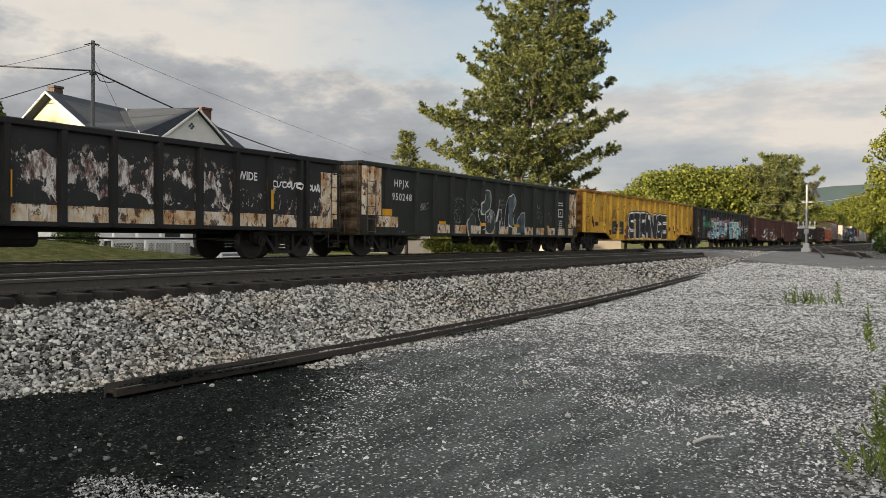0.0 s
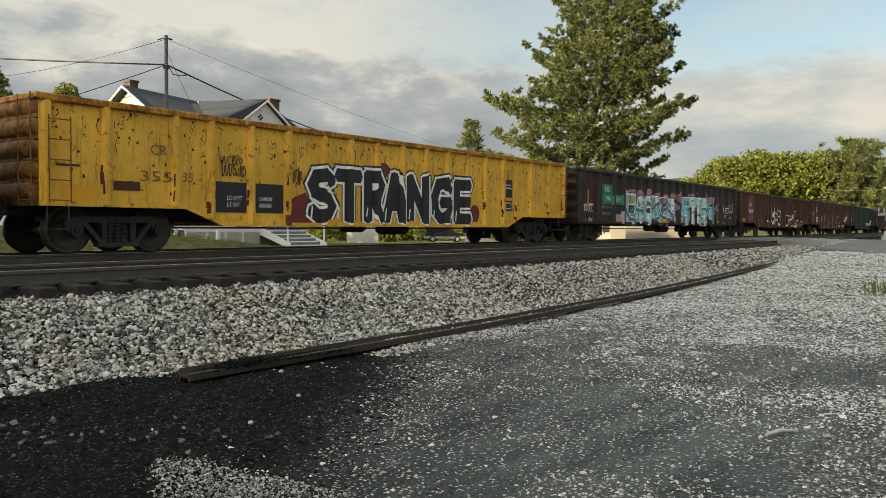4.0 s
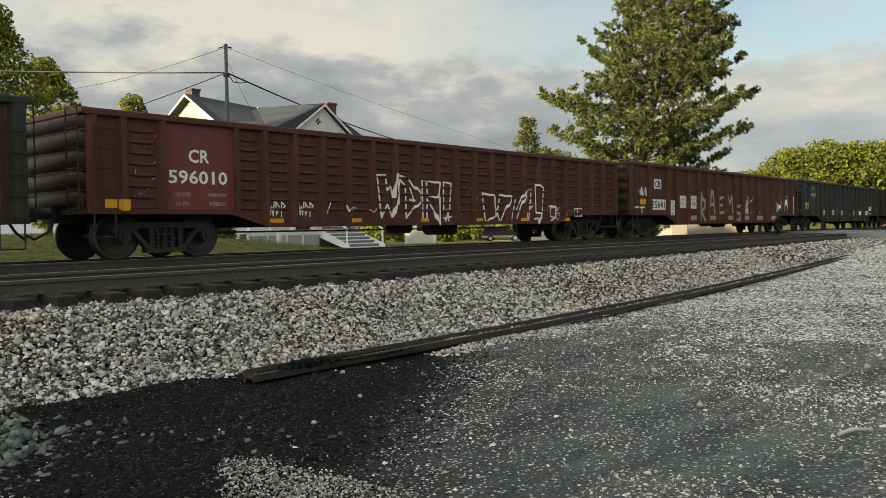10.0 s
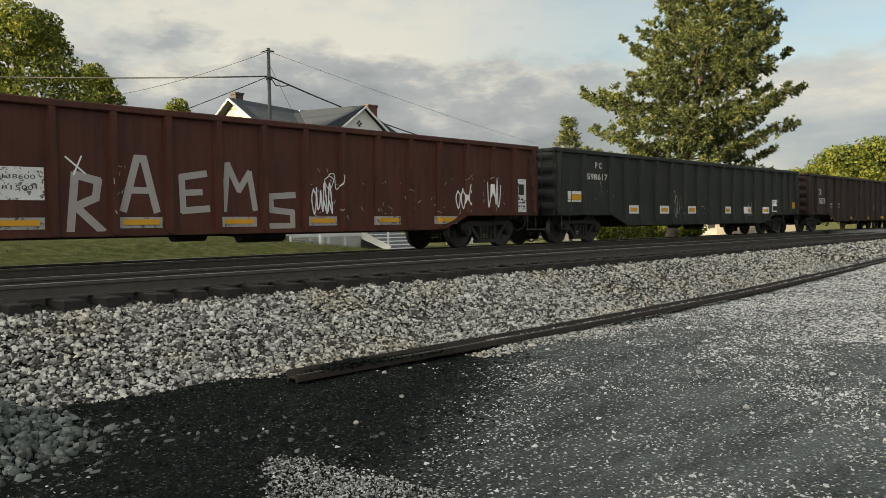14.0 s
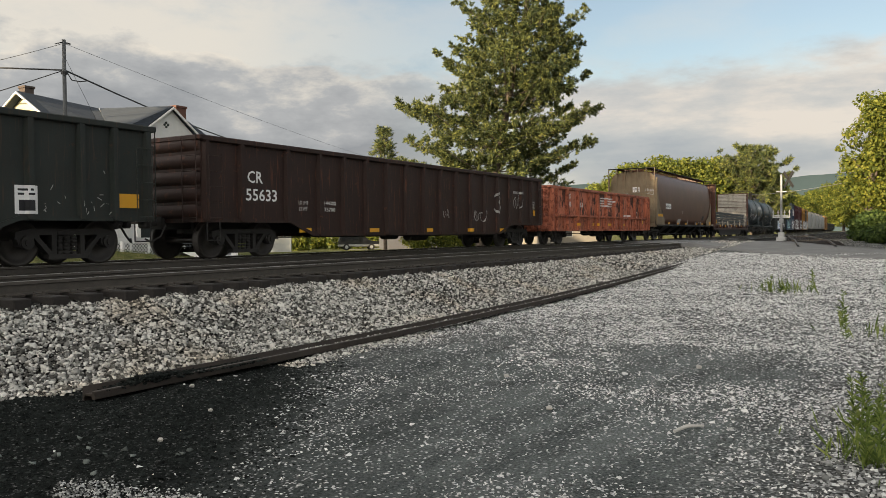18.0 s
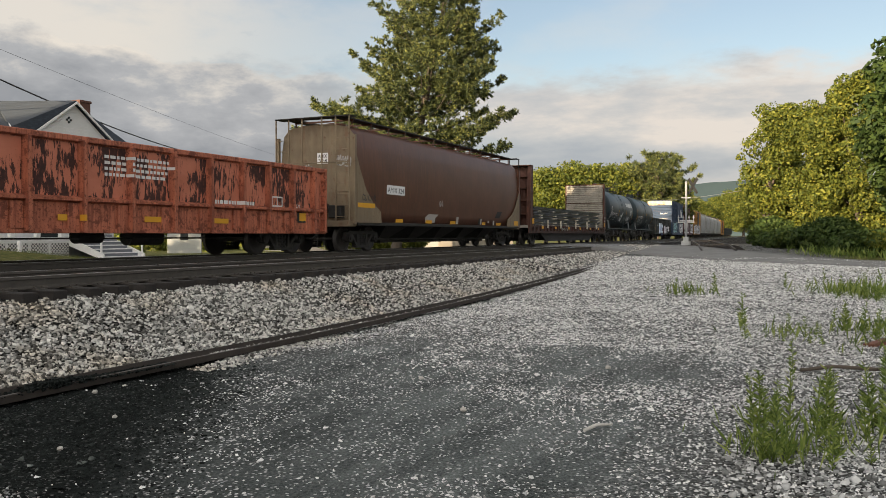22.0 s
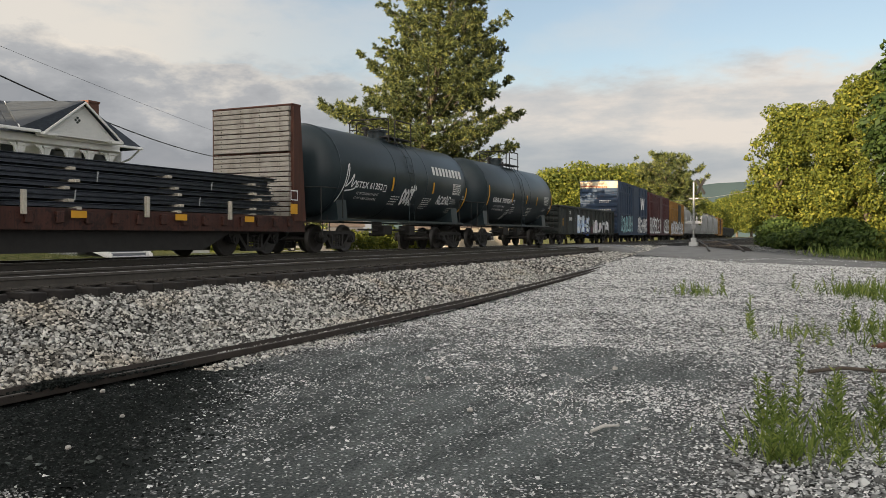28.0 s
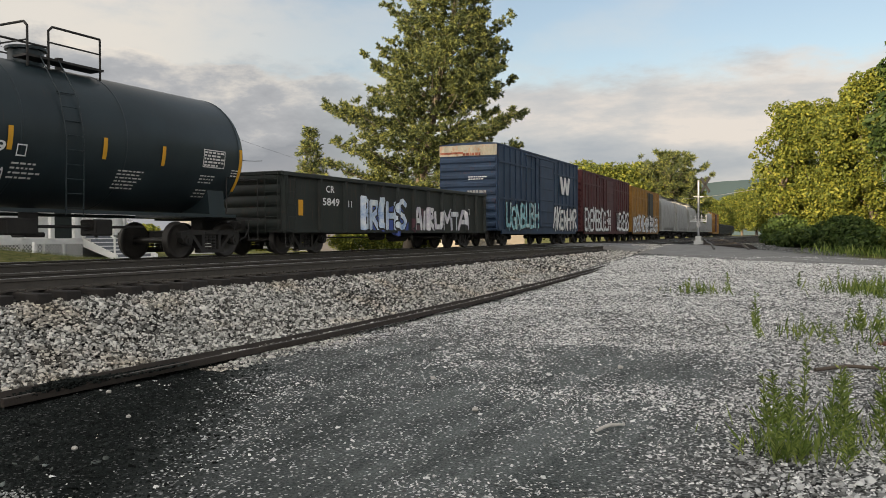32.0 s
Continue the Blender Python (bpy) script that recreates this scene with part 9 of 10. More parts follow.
def crossing():
    asp = asphalt()
    steps = [(0, -110, 2.2), (24, -45, 2.0), (31.2, -20, 1.9), (32.6, -8, 1.7), (33.0, -1.9, 1.6), (33.5, 0.2, 2.0), (34.4, 1.7, 2.3), (36.0, 3.3, 2.6), (38.4, 5.2, 2.7), (42.0, 8.0, 3.1), (46.2, 11.0, 3.3), (51.7, 15.7, 3.3), (58, 22, 3.3), (70, 36, 3.3), (100, 72, 3.3)]
    fine = []
    for (x0, y0, w0), (x1, y1, w1) in zip(steps, steps[1:]):
        k = max(int(math.hypot(x1 - x0, y1 - y0) / 0.8), 1)
        fine += [(x0 + (x1 - x0) * i / k, y0 + (y1 - y0) * i / k, w0 + (w1 - w0) * i / k) for i in range(k)]
    vs = []
    for i, (x, y, w) in enumerate(fine):
        a = fine[max(i - 3, 0)]
        b = fine[min(i + 3, len(fine) - 1)]
        d = Vector((b[0] - a[0], b[1] - a[1], 0)).normalized()
        for j in range(9):
            worn = 0.14 * noise.noise((x * 0.7, y * 0.7, 7.0 + j // 5)) if j in (0, 1, 7, 8) else 0.0
            p = Vector((x, y, 0)) + Vector((-d.y, d.x, 0)) * ((w + worn) * (1 - min(max(j - 1, 0), 6) / 3))
            zz = ground_z(p.x, p.y) + 0.03
            lift = smooth(7.6, 9.4, p.y - bend(p.x)) * (1 - smooth(17.4, 20, p.y - bend(p.x)))
            vs.append((p.x, p.y, zz + (RAIL - 0.012 - zz) * lift - (0.35 if j in (0, 8) else 0.0)))
    m = M().add(vs, [(i * 9 + j, i * 9 + j + 1, i * 9 + j + 10, i * 9 + j + 9) for i in range(len(fine) - 1) for j in range(8)], True)
    tagged(part("road", m, asp), "worn grey asphalt road crossing the tracks", "road", kind="structure")
    # level-crossing mast, seen from behind
    grey = plain("galvanised_mast", (0.30, 0.31, 0.32), 0.5, 0.6, 0.1, 8)
    white = plain("white_signal_paint", (0.40, 0.41, 0.41), 0.6, 0, 0.1, 8)
    dark = plain("black_signal_paint", (0.02, 0.02, 0.02), 0.6, 0, 0.2, 8)
    ob = tagged(new("crossing_signal"), "level-crossing signal mast with crossbuck and twin lamps", "crossing signal")
    ob.location = (48.5, 6.6, ground_z(48.5, 6.6))
    part("base", M().box(-0.24, 0.24, -0.24, 0.24, -0.1, 0.22, 0.02).box(-0.15, 0.15, -0.15, 0.15, 0.2, 0.48, 0.02), white, ob)
    part("mast", M().cyl((0, 0, 0.4), (0, 0, 3.62), 0.065, n=12), grey, ob)
    part("cap", M().cyl((0, 0, 3.62), (0, 0, 3.72), 0.09, 0.03, n=12), grey, ob)
    for a in (40, -40):
        bl = part("crossbuck_blade", M().box(-0.02, 0.02, -0.56, 0.56, -0.085, 0.085, 0.004), dark, ob, "dark back of a crossbuck blade")
        bl.location, bl.rotation_euler = (0.08, -0.36, 3.42), (radians(90 - a) if a > 0 else radians(-90 - a), 0, radians(-42))
    part("lamp_arm", M().cyl((0, -0.36, 1.42), (0, 0.36, 1.42), 0.03, n=8), white, ob)
    for y in (-0.42, -0.17, 0.17, 0.42):
        part("lamp_hood", M().cyl((-0.1, y, 1.6), (0.1, y, 1.6), 0.045, n=14).box(-0.02, 0.02, y - 0.022, y + 0.022, 1.36, 1.72), white, ob)
    part("sign_plate", M().box(-0.03, 0.03, -0.46, 0.46, 1.29, 1.37, 0.01), white, ob)
    part("junction_box", M().box(-0.09, 0.09, -0.12, 0.12, 1.0, 1.25, 0.01), grey, ob)
    part("bracket", M().box(-0.04, 0.04, -0.28, 0.28, 2.72, 2.78, 0.01), grey, ob)
    p, q = Vector(polar(11.0, 128) + (7.2,)), Vector(polar(2.6, 52) + (4.55,))
    cab = M()
    for i in range(16):
        e = [p.lerp(q, (i + j) / 16) - Vector((0, 0, 0.5 * (1 - (2 * (i + j) / 16 - 1) ** 2))) for j in (0, 1)]
        cab.cyl(tuple(e[0]), tuple(e[1]), 0.016, n=5)
    tagged(part("overhead_cable", cab, plain("pale_cable", (0.26, 0.26, 0.26), 0.6, 0, 0.05, 8)), "thin pale cable strung over the crossing", "cable")
    # siding that leaves the line beyond the road
    sd = tagged(new("siding_track"), "rusty siding that curves away beyond the road", "railway track", kind="structure")
    def line(t):
        x = 38.9 + 62.5 * t
        return x, 3.85 + 8.3 * t + 0.9 * t * (1 - t)
    for off in (-0.75, 0.75):
        vs = []
        k = 24
        for i in range(k + 1):
            x, y = line(i / k)
            for a, b in ((-0.035, -0.05), (-0.035, 0.11), (0.035, 0.11), (0.035, -0.05)):
                vs.append((x, y + off + a, ground_z(x, y) + b))
        m = M().add(vs, [(i * 4 + j, i * 4 + (j + 1) % 4, i * 4 + 4 + (j + 1) % 4, i * 4 + 4 + j) for i in range(k) for j in range(4)])
        part("rail", m, RAILSTEEL, sd)
    ties = M()
    for i in range(100):
        x, y = line(i / 110)
        zz = ground_z(x, y)
        ties.box(x - 0.11, x + 0.11, y - 1.25, y + 1.25, zz - 0.1, zz + 0.025)
    tagged(part("tie_row", ties, TIEWOOD, sd), "row of dark ties", kind="stuff")


crossing()

# ---- the house, pole, yard ----


def siding_material(name, color):
    k = Nodes(name)
    sep = k.n("SeparateXYZ")
    k.link(k.coords(), sep.inputs["Vector"])
    w = k.n("Math")
    w.operation = "FRACT"
    m = k.n("Math")
    m.operation = "MULTIPLY"
    m.inputs[1].default_value = 8.0
    k.link(sep.outputs["Z"], m.inputs[0])
    k.link(m.outputs[0], w.inputs[0])
    k.bump(w.outputs[0], 0.6, 0.02)
    col = k.ramp(k.noise(2.0, 5), [(0.3, tuple(c * 0.9 for c in color)), (0.7, color)])
    return k.done(col, 0.6)


def shingle_material():
    k = Nodes("grey_roof_shingles")
    br = k.n("TexBrick", Scale=3.0)
    br.inputs["Color1"].default_value = (0.026, 0.036, 0.050, 1)
    br.inputs["Color2"].default_value = (0.040, 0.052, 0.068, 1)
    br.inputs["Mortar"].default_value = (0.025, 0.030, 0.038, 1)
    br.inputs["Mortar Size"].default_value = 0.012
    mp = k.n("Mapping")
    mp.inputs["Rotation"].default_value = (radians(90), 0, 0)
    k.link(k.coords(), mp.inputs["Vector"])
    k.link(mp.outputs["Vector"], br.inputs["Vector"])
    col = k.mix(k.ramp(k.noise(1.0, 4), [(0.3, g(0)), (0.7, g(0.3))]), br.outputs["Color"], (0.04, 0.042, 0.045))
    return k.done(col, 0.85)


def house():
    white = siding_material("white_clapboard", (0.78, 0.78, 0.76))
    trim = plain("white_trim_paint", (0.80, 0.80, 0.78), 0.5, 0, 0.06, 6)
    roof = shingle_material()
    brick = plain("chimney_brick", (0.13, 0.062, 0.045), 0.9, 0, 0.3, 9, 0.3)
    dark = plain("dark_green_shutter", (0.015, 0.022, 0.02), 0.6, 0, 0.2, 5)
    glass = Nodes("window_glass").done((0.03, 0.035, 0.04), 0.08, 0.0, 0.6)
    ob = tagged(new("house"), "white clapboard house with porch, grey shingle roof and brick chimneys", "house")
    # x along the tracks, y back from the porch front; floor at 1.55
    FL, EV = 1.55, 5.70
    part("wall", M().box(20.6, 28.6, 30.2, 38.5, 0.5, EV - 0.1), white, ob)
    part("porch_floor", M().box(20.2, 26.6, 28.2, 30.2, FL - 0.14, FL), trim, ob)
    # sheet added to paint the porch's underside shade behind the lattice
    part("porch_shade_sheet", M().box(20.4, 26.5, 28.35, 28.5, 0.4, FL - 0.16), plain("porch_shade_grey", (0.16, 0.165, 0.17), 0.9, 0, 0.15, 4), ob, "grey sheet standing in for porch shade behind the lattice")
    part("porch_ceiling", M().box(20.2, 26.5, 28.1, 30.2, EV - 0.20, EV - 0.12), trim, ob)
    part("porch_beam", M().box(20.2, 26.4, 27.95, 28.2, EV - 0.42, EV - 0.10, 0.02), trim, ob)
    for x in (20.45, 21.55, 22.7, 23.85, 24.85, 25.95):
        col = part("porch_column", M().box(x - 0.10, x + 0.10, 28.0, 28.18, FL, EV - 0.5, 0.02), trim, ob)
        part("bracket", M().prism([(x + 0.1, EV - 0.5), (x + 0.5, EV - 0.5), (x + 0.26, EV - 0.62), (x + 0.1, EV - 1.0)], "y", 28.05, 28.13), trim, col)
        part("bracket", M().prism([(x - 0.1, EV - 1.0), (x - 0.26, EV - 0.62), (x - 0.5, EV - 0.5), (x - 0.1, EV - 0.5)], "y", 28.05, 28.13), trim, col)
        part("capital", M().box(x - 0.17, x + 0.17, 27.96, 28.22, EV - 0.60, EV - 0.50, 0.02), trim, col)
    for x, w in ((22.55, 0.6), (27.2, 0.95)):
        win = part("window", M().box(x - w / 2, x + w / 2, 30.16, 30.24, FL + 1.8, FL + 3.8), glass, ob)
        part("window_frame", M().box(x - w / 2 - 0.08, x + w / 2 + 0.08, 30.13, 30.16, FL + 3.8, FL + 3.92).box(x - w / 2 - 0.08, x + w / 2 + 0.08, 30.13, 30.16, FL + 2.78, FL + 2.84).box(x - w / 2 - 0.08, x - w / 2, 30.13, 30.16, FL + 1.75, FL + 3.8).box(x + w / 2, x + w / 2 + 0.08, 30.13, 30.16, FL + 1.75, FL + 3.8), trim, win)
        for s in (-1, 1):
            part("shutter", M().box(*sorted((x + s * (w / 2 + 0.1), x + s * (w / 2 + 0.42))), 30.12, 30.18, FL + 1.75, FL + 3.85, 0.01), dark, ob)
    dr_ = part("door", M().box(24.4, 25.4, 30.13, 30.22, FL, FL + 3.2, 0.01), dark, ob)
    part("door_pane", M().box(24.6, 25.2, 30.11, 30.13, FL + 1.8, FL + 3.0), glass, dr_)
    part("door_light", M().box(24.3, 25.5, 30.13, 30.2, FL + 3.3, FL + 3.8), glass, ob)

    def sheet(pts, thick=0.10):
        """A roof plane with thickness."""
        n = len(pts)
        vs = [tuple(q) for q in pts] + [(q[0], q[1], q[2] - thick) for q in pts]
        return M().add(vs, [tuple(range(n)), tuple(range(2 * n - 1, n - 1, -1))] + [(i, i + n, (i + 1) % n + n, (i + 1) % n) for i in range(n)])

    # a long ridge with a cross gable towards the tracks and a hipped wing
    gx, gw, gz = 24.0, 1.9, 7.14
    G, T = (20.6, 33.0, 7.84), (24.6, 33.0, 7.60)
    V, F = (21.1, 27.5, 5.72), (gx, 27.35, gz)
    K0, K1 = (20.6, 30.3, 6.16), (23.0, 30.3, 6.52)
    part("roof", sheet([K0, K1, T, G]), roof, ob)
    part("porch_roof", sheet([(20.3, 27.5, 5.72), V, K1, K0]), roof, ob)
    part("roof", sheet([G, T, (24.6, 35.9, 6.1), (20.6, 35.9, 6.1)]), roof, ob)
    part("gable_roof", sheet([V, (gx - gw, 27.40, 5.72), F, T]), roof, ob)
    part("gable_roof", sheet([F, (gx + gw, 27.40, 5.66), (gx + gw + 0.6, 33.0, 5.66), T]), roof, ob)
    AP = (26.6, 30.7, 7.78)
    for q0, q1 in (((24.9, 28.9, 5.74), (28.6, 28.9, 5.74)), ((28.6, 28.9, 5.74), (28.9, 38.6, 5.70)), ((28.9, 38.6, 5.70), (24.4, 38.6, 5.70)), ((24.4, 38.6, 5.70), (24.9, 28.9, 5.74))):
        part("wing_roof", sheet([q0, q1, AP]), roof, ob)
    part("valley_flashing", M().tube([(V[0], V[1] - 0.02, V[2] + 0.03), (K1[0], K1[1], K1[2] + 0.02), (T[0], T[1], T[2] + 0.0)], 0.025, 5), trim, ob)
    # the low sun's yellow is put into this gable's paint
    part("side_gable", M().prism([(30.2, EV - 0.1), (35.8, EV - 0.1), (35.6, 6.1), (33.0, 7.70), (30.4, 6.08)], "x", 20.95, 21.1), plain("sunlit_gable_tone", (0.66, 0.60, 0.38), 0.6, 0, 0.06, 4), ob, "side gable with evening sun put into its cream colour")
    part("barge_board", M().prism([(30.2, 6.04), (30.2, 6.10), (33.0, 7.80), (33.0, 7.72)], "x", 20.54, 20.6).prism([(33.0, 7.72), (33.0, 7.80), (35.9, 6.10), (35.9, 6.04)], "x", 20.54, 20.6), trim, ob)
    part("front_gable", M().prism([(gx - gw + 0.1, EV - 0.1), (gx + gw - 0.1, EV - 0.1), (gx, gz - 0.12)], "y", 27.5, 27.62), white, ob)
    bb = M().prism([(gx - gw - 0.05, EV - 0.12), (gx - gw - 0.05, EV - 0.02), (gx, gz - 0.05), (gx, gz - 0.12)], "y", 27.27, 27.33)
    bb.prism([(gx, gz - 0.15), (gx, gz - 0.05), (gx + gw + 0.05, EV - 0.06), (gx + gw + 0.05, EV - 0.13)], "y", 27.27, 27.33)
    part("barge_board", bb, trim, ob)
    part("cornice", M().box(gx - gw - 0.1, gx - gw + 0.55, 27.3, 27.8, EV - 0.16, EV - 0.04, 0.02), trim, ob)
    part("cornice", M().box(gx + gw - 0.55, gx + gw + 0.1, 27.3, 27.8, EV - 0.16, EV - 0.04, 0.02), trim, ob)
    part("cornice", M().box(gx - gw, gx + gw, 27.7, 27.84, EV - 0.18, EV - 0.08, 0.02), trim, ob)
    for a_ in range(4):
        part("gable_vent", M().cyl((gx - 0.25 + 0.09 * math.cos(a_ * 1.571), 27.47, EV + 0.62 + 0.09 * math.sin(a_ * 1.571)), (gx - 0.25 + 0.09 * math.cos(a_ * 1.571), 27.5, EV + 0.62 + 0.09 * math.sin(a_ * 1.571)), 0.05, n=10), dark, ob)
    part("gutter", M().box(20.0, 22.0, 27.4, 27.52, EV - 0.10, EV + 0.02, 0.02), trim, ob)
    part("gutter", M().box(25.9, 28.6, 28.78, 28.9, EV - 0.08, EV + 0.04, 0.02), trim, ob)
    part("downpipe", M().tube([(28.45, 28.85, EV - 0.05), (28.35, 29.4, EV - 0.5), (28.3, 30.1, EV - 0.7), (28.3, 30.12, 2.0)], 0.045, 6), trim, ob)
    for x, y, z, w, brick in ((21.3, 33.4, 8.16, 0.42, plain("sooty_chimney_brick", (0.085, 0.065, 0.055), 0.9, 0, 0.3, 9, 0.3)), (26.2, 29.6, 7.60, 0.58, brick)):
        ch = part("chimney", M().box(x - w / 2, x + w / 2, y - w / 2, y + w / 2, 5.4, z - 0.1, 0.01), brick, ob)
        part("chimney_cap", M().box(x - w / 2 - 0.04, x + w / 2 + 0.04, y - w / 2 - 0.04, y + w / 2 + 0.04, z - 0.1, z, 0.01), brick, ch)
    # lattice skirt
    for i, x0 in enumerate((20.3, 21.3, 22.3, 23.2)):
        x1 = x0 + 0.95
        zb = ground_z((x0 + x1) / 2, 28) - 0.02
        zt = FL - 0.14
        m = M()
        for d in (-1, 1):
            k = -3.0
            while k < 4.0:
                # diagonal slats clipped to the panel
                xs0, xs1 = k, k + d * (zt - zb)
                lo, hi = min(xs0, xs1), max(xs0, xs1)
                if hi > 0.05 and lo < x1 - x0 - 0.05:
                    ua = 0.0 if xs0 == xs1 else max(0, min(1, ((0 if d > 0 else x1 - x0) - xs0) / (xs1 - xs0)))
                    ub = 1.0 if xs0 == xs1 else max(0, min(1, ((x1 - x0 if d > 0 else 0) - xs0) / (xs1 - xs0)))
                    if ub - ua > 0.05:
                        pa = (x0 + xs0 + (xs1 - xs0) * ua, zb + (zt - zb) * ua)
                        pb = (x0 + xs0 + (xs1 - xs0) * ub, zb + (zt - zb) * ub)
                        yy = 28.02 + 0.01 * d
                        m.prism([(pa[0] - 0.02, pa[1]), (pa[0] + 0.02, pa[1]), (pb[0] + 0.02, pb[1]), (pb[0] - 0.02, pb[1])], "y", yy, yy + 0.01)
                k += 0.15
        part("lattice_panel", m, trim, ob)
        part("lattice_frame", M().box(x0 - 0.05, x0 + 0.03, 27.98, 28.06, zb, zt).box(x0, x1, 27.98, 28.06, zt - 0.09, zt), trim, ob)
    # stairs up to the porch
    # risers are grey to paint the shade between the white treads
    shade = plain("riser_shade_grey", (0.16, 0.17, 0.19), 0.7, 0, 0.1, 6)
    zb = ground_z(25, 27) - 0.02
    ns = 6
    for i in range(ns):
        z = zb + (FL - zb) * (i + 1) / ns
        y = 26.2 + i * 0.30
        part("stair_tread", M().box(24.3, 26.4, y, y + 0.34, z - 0.05, z, 0.008), trim, ob)
        part("stair_riser", M().box(24.3, 26.4, y + 0.30, y + 0.32, z - 0.02, z + 0.12), shade, ob)
    for x in (24.25, 26.45):
        part("stair_string", M().prism([(26.15, zb), (28.1, FL - 0.35), (28.1, FL), (26.15, zb + 0.25)], "x", x - 0.03, x + 0.03), trim, ob)
        rl = M().cyl((x, 26.3, zb), (x, 26.3, zb + 1.0), 0.045, n=8).cyl((x, 26.3, zb + 0.95), (x, 28.1, FL + 0.95), 0.04, n=8).cyl((x, 28.1, FL), (x, 28.1, FL + 1.0), 0.045, n=8)
        part("stair_rail", rl, trim, ob)


house()


def sag_wire(m, a, b, sag, r, n=14):
    pts = []
    for i in range(n + 1):
        t = i / n
        p = Vector(a).lerp(Vector(b), t)
        p.z -= sag * 4 * t * (1 - t)
        pts.append(tuple(p))
    m.tube(pts, r, 5)


def yard():
    wood = plain("grey_pole_wood", (0.115, 0.12, 0.125), 0.95, 0, 0.25, 4, 0.3)
    black = plain("black_cable", (0.012, 0.012, 0.013), 0.6, 0, 0.2, 8)
    px, py = polar(55.3, 32.6)
    zg = ground_z(px, py)
    ob = tagged(new("utility_pole"), "grey wooden utility pole in front of the house", "utility pole")
    ob.location = (px, py, zg)
    hh = 8.78 - zg
    part("pole", M().cyl((0, 0, -0.3), (0, 0, hh), 0.085, 0.065, n=12), wood, ob)
    part("bracket", M().cyl((-0.35, 0, hh - 0.22), (0.05, 0, hh - 0.06), 0.02, n=6).cyl((0.05, 0, hh - 0.1), (0.32, 0.1, hh - 0.08), 0.03, n=6), black, ob)
    part("clamp", M().cyl((0, 0, hh - 1.25), (0, 0, hh - 1.15), 0.12, n=10), black, ob)
    part("drip_loop", M().tube([(0.1, 0, hh - 1.15), (0.3, 0.0, hh - 1.42), (0.65, 0.0, hh - 1.42), (0.9, -0.1, hh - 1.36)], 0.018), black, ob)
    top = (px, py, 8.65)
    mid = (px, py, 7.68)
    for a, b, sag, r, lb in ((mid, (*polar(76, 48), 9.7), 0.1, 0.030, "thick black aerial cable"), (mid, (*polar(37.8, 90), 9.75), 1.0, 0.034, "thick black aerial cable"), (top, (*polar(32.5, 90), 8.75), 0.4, 0.007, "thin aerial wire"), (top, (*polar(66, 45), 8.6), 0.2, 0.010, "thin aerial wire"),
                             (mid, (*polar(64.5, 37), 6.0), 0.05, 0.018, "aerial service cable"), ((px, py, 8.2), (24.0, 30.3, 4.0), 0.0, 0.007, "thin guy wire"),):
        m = M()
        sag_wire(m, a, b, sag, r)
        tagged(part("cable", m, black), lb + " strung from the pole", "cable", "aerial cables")
    conc = plain("pale_concrete", (0.42, 0.40, 0.37), 0.9, 0, 0.12, 4)
    # footpath along the front of the house
    xs = span(8, 30, 1.0)
    vs = [(x, 25.6 - 0.03 * (x - 22) + dy, ground_z(x, 25.6) + 0.05) for x in xs for dy in (0, 1.3)]
    m = M().add(vs, [(2 * i, 2 * i + 2, 2 * i + 3, 2 * i + 1) for i in range(len(xs) - 1)])
    tagged(part("footpath", m, conc), "pale concrete footpath along the lawn", "footpath", kind="structure")
    vs = [(x, 18.9 + dy + bend(x), ground_z(x, 18.9 + dy + bend(x)) + 0.03) for x in span(-4, 60, 2.0) for dy in (0, 0.5)]
    n = len(vs) // 2
    m = M().add(vs, [(2 * i, 2 * i + 2, 2 * i + 3, 2 * i + 1) for i in range(n - 1)])
    tagged(part("service_path", m, conc), "pale dusty strip beside the far track", "path", kind="structure")
    for i in range(3):
        x = 17.0 + i * 2.0
        y = 26.9
        ob = tagged(new("fence_post"), "short white post beside the footpath", "post", "posts by the footpath")
        part("post", M().box(-0.07, 0.07, -0.07, 0.07, -0.05, 0.62, 0.02), plain("white_post_paint", (0.7, 0.7, 0.68), 0.6, 0, 0.1, 6), ob)
        ob.location = (x, y, ground_z(x, y))
    # parked car in the distance
    dark = plain("black_car_body", (0.018, 0.019, 0.021), 0.25, 0.0, 0.1, 4)
    silver = plain("silver_car_trim", (0.42, 0.42, 0.41), 0.4, 0.5, 0.1, 4)
    glass = Nodes("car_glass").done((0.02, 0.022, 0.025), 0.05, 0, 0.7)
    tyre = plain("tyre_rubber", (0.02, 0.02, 0.02), 0.9, 0, 0.2, 8)
    white_car = plain("white_car_body", (0.70, 0.70, 0.69), 0.3, 0.0, 0.05, 4)
    for (cx, cy), dark, lb in ((polar(36.4, 96), dark, "black and silver sport utility vehicle parked in the yard"), (polar(37.9, 215), white_car, "white sport utility vehicle parked far beyond the yard")):
        ob = tagged(new("parked_suv"), lb, "car")
        ob.location, ob.rotation_euler = (cx, cy, ground_z(cx, cy)), (0, 0, radians(-48))
        part("lower_body", M().box(-2.35, 2.35, -0.92, 0.92, 0.38, 0.72, 0.08), silver, ob)
        part("body", M().prism([(-2.38, 0.7), (2.36, 0.7), (2.38, 1.0), (1.35, 1.12), (-2.36, 1.12)], "y", -0.92, 0.92), dark, ob)
        part("cabin", M().prism([(-2.3, 1.1), (1.25, 1.1), (0.55, 1.74), (-2.1, 1.76)], "y", -0.82, 0.82), dark, ob)
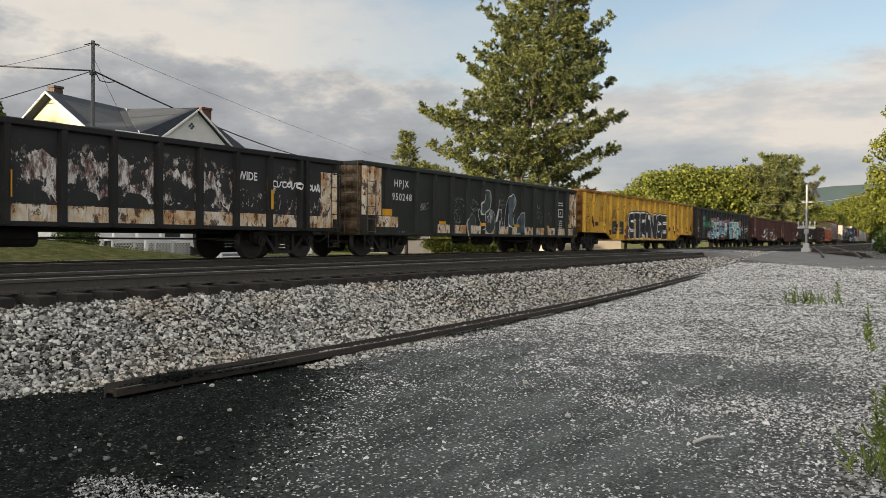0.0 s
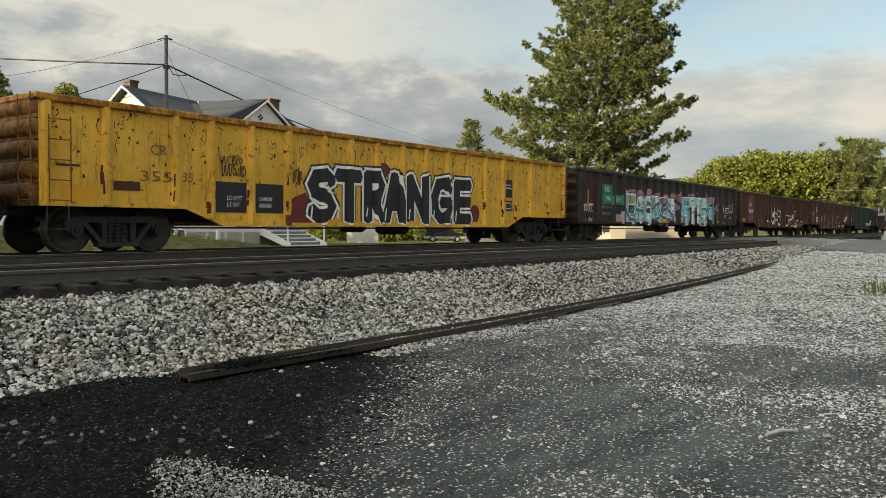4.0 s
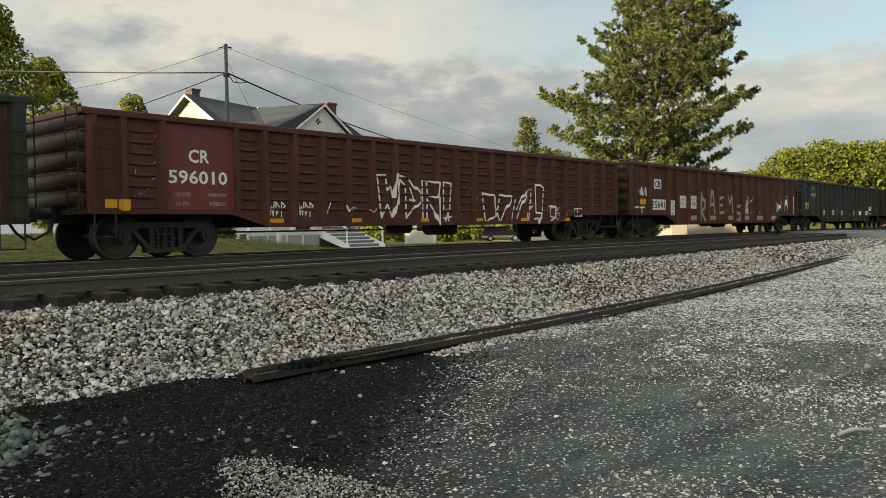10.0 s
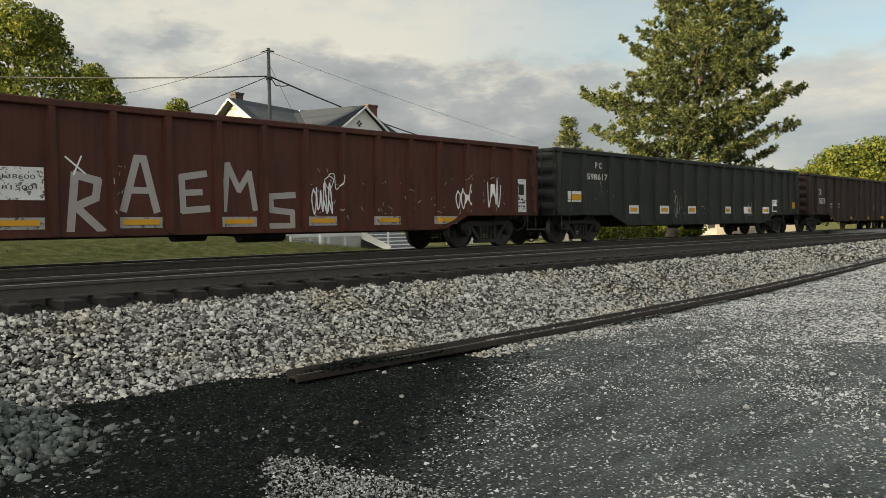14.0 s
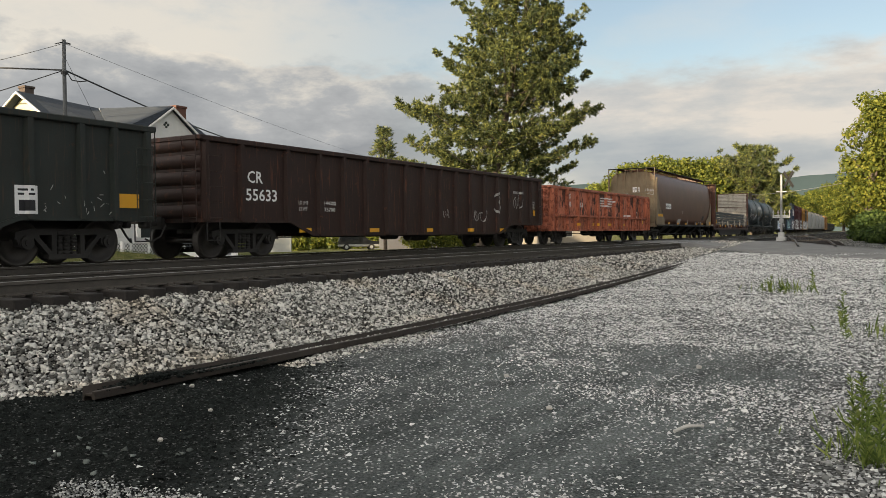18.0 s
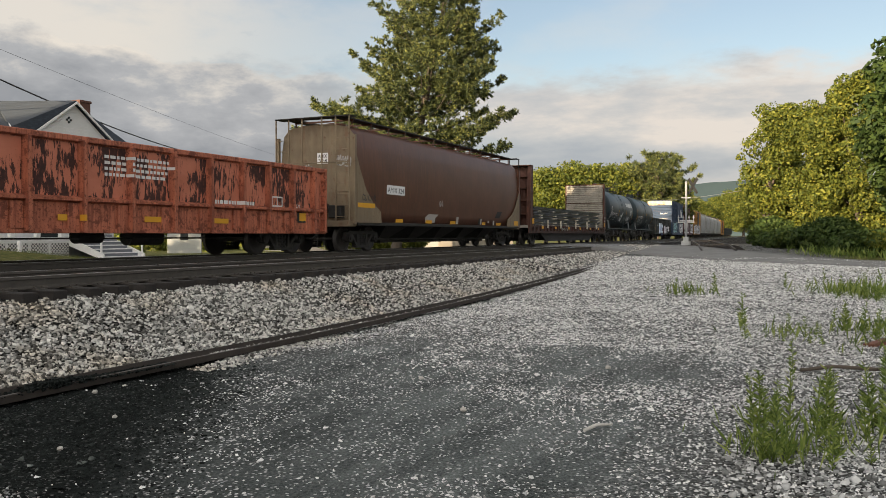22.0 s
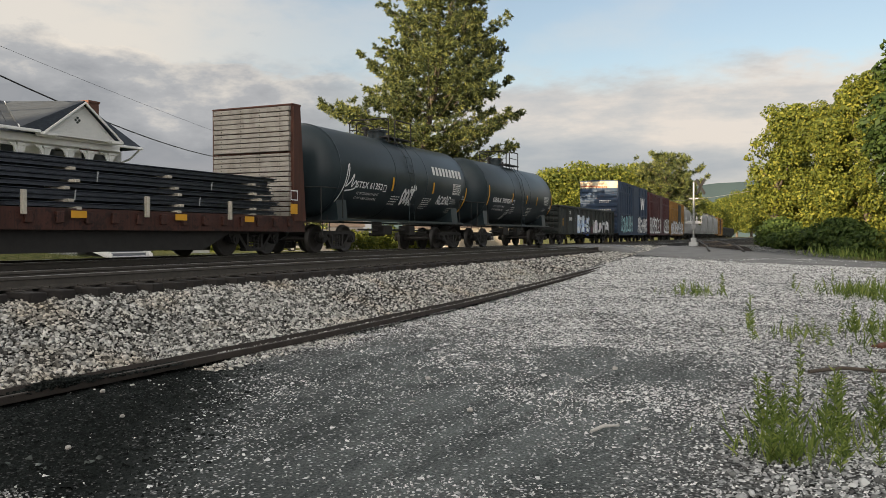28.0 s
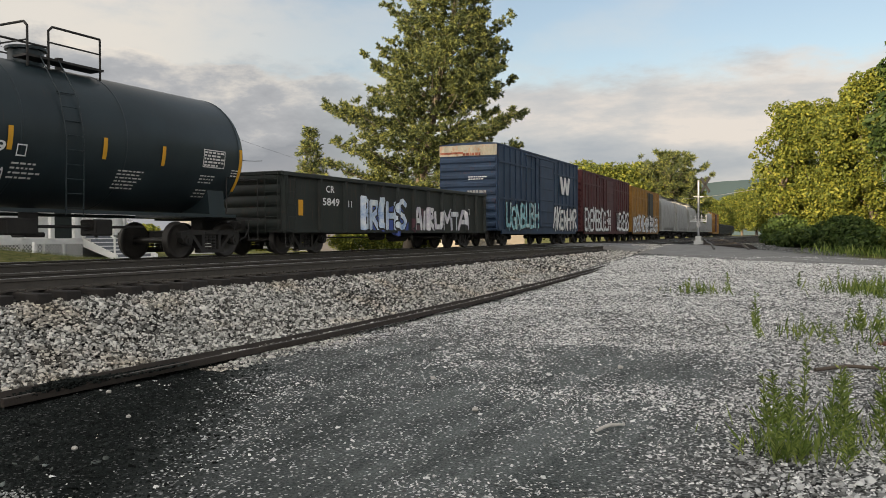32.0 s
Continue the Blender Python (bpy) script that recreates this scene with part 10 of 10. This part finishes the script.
        for x0, x1 in ((-2.0, -1.05), (-0.95, -0.05), (0.05, 0.75)):
            for s in (-1, 1):
                part("side_window", M().prism([(x0, 1.16), (x1, 1.16), (x1 - (0.25 if x1 > 0.5 else 0.0), 1.62), (x0, 1.62)], "y", *sorted((s * 0.82, s * 0.835))), glass, ob)
        part("windscreen", M().prism([(1.27, 1.13), (1.22, 1.13), (0.56, 1.70), (0.62, 1.70)], "y", -0.72, 0.72), glass, ob)
        part("roof_rack", M().cyl((-1.9, -0.6, 1.82), (0.4, -0.6, 1.82), 0.025, n=6), silver, ob)
        part("bumper", M().box(2.3, 2.46, -0.9, 0.9, 0.42, 0.68, 0.04), silver, ob)
        for x in (-1.45, 1.45):
            for y in (-0.88, 0.88):
                w = part("wheel", M().cyl((x, y - 0.11, 0.37), (x, y + 0.11, 0.37), 0.37, n=20), tyre, ob)
                part("hub", M().cyl((x, y - 0.125, 0.37), (x, y + 0.125, 0.37), 0.2, n=14), silver, w)
    # buildings beyond
    roof = plain("brown_roof", (0.10, 0.075, 0.06), 0.9, 0, 0.2, 3)
    for az, r, w, d, h, colr, lb in ((42.1, 92, 3.4, 5, 3.9, (0.40, 0.41, 0.40), "grey outbuilding beyond the lawn"), (32.8, 88, 6.0, 6, 2.6, (0.10, 0.10, 0.11), "dark outbuilding with a white window"), (22.2, 92, 7.0, 6, 2.2, (0.25, 0.225, 0.19), "tan low building behind the train"), (25.5, 96, 5.0, 5, 2.3, (0.42, 0.41, 0.39), "pale low building behind the train")):
        x, y = polar(az, r)
        b = tagged(new("outbuilding"), lb, "outbuilding")
        b.location, b.rotation_euler = (x, y, ground_z(x, y) - 0.05), (0, 0, radians(-50))
        wm = siding_material(lb.replace(" ", "_") + "_wall", colr)
        part("wall", M().box(-w / 2, w / 2, -d / 2, d / 2, 0, h), wm, b)
        part("roof", M().prism([(-d / 2 - 0.2, h), (d / 2 + 0.2, h), (0, h + d * 0.22)], "x", -w / 2 - 0.2, w / 2 + 0.2), roof, b)
        wn = part("window", M().box(-0.4, 0.4, -d / 2 - 0.02, -d / 2, h * 0.4, h * 0.75), glass, b)
        part("window_frame", M().box(-0.5, 0.5, -d / 2 - 0.03, -d / 2 - 0.02, h * 0.75, h * 0.75 + 0.1).box(-0.5, 0.5, -d / 2 - 0.03, -d / 2 - 0.02, h * 0.4 - 0.1, h * 0.4).box(-0.5, -0.4, -d / 2 - 0.03, -d / 2 - 0.02, h * 0.4, h * 0.75).box(0.4, 0.5, -d / 2 - 0.03, -d / 2 - 0.02, h * 0.4, h * 0.75), silver, wn)
    # the mountain
    # distance haze is put into the ridge's bluish colour
    k = Nodes("hazy_forest_ridge")
    mat = k.done(k.ramp(k.noise(0.004, 5), [(0.3, (0.045, 0.066, 0.072)), (0.7, (0.060, 0.085, 0.090))]), 1.0, 0, 0.0)
    vs, n = [], 60
    for i in range(n + 1):
        az = -25 + 55 * i / n
        r = 2300
        el = 3.55 + 0.5 * noise.noise((az * 0.12, 0, 0)) - 0.10 * max(0, -az + 3) + 0.05 * noise.noise((az * 2.0, 3, 0))
        x, y = polar(az, r)
        vs += [(x, y, -20), (x * 1.05, y * 1.05, r * math.tan(radians(max(el, 0.6)))), (x * 1.5, y * 1.5, -20)]
    m = M().add(vs, [q for i in range(n) for q in ((3 * i, 3 * i + 3, 3 * i + 4, 3 * i + 1), (3 * i + 1, 3 * i + 4, 3 * i + 5, 3 * i + 2))], True)
    tagged(part("backdrop_ridge", m, mat), "hazy blue forested ridge on the horizon", "ridge", kind="structure")


yard()


def rolled(t):
    for (a, p), (b, q) in zip(ROLLED, ROLLED[1:]):
        if t <= b:
            return p + (q - p) * (t - a) / (b - a)
    return ROLLED[-1][1]


def motions():
    """The train rolls by; its wheels turn."""
    for ob, c in CARS:
        rows = []
        for t, s in ROLLED:
            x = c - s
            rows.append((t, pose(x, FAR_Y + bend(x), RAIL + 0.003, 0, 0, math.degrees(bend_turn(x)))))
        walk(ob, rows)
    times = [i * 0.1 for i in range(321)]
    for w, dx in WHEELS:
        walk(w, [(t, pose(dx, 0, 0.457, 0, -math.degrees(rolled(t) / 0.457) % 360, 0)) for t in times])


motions()
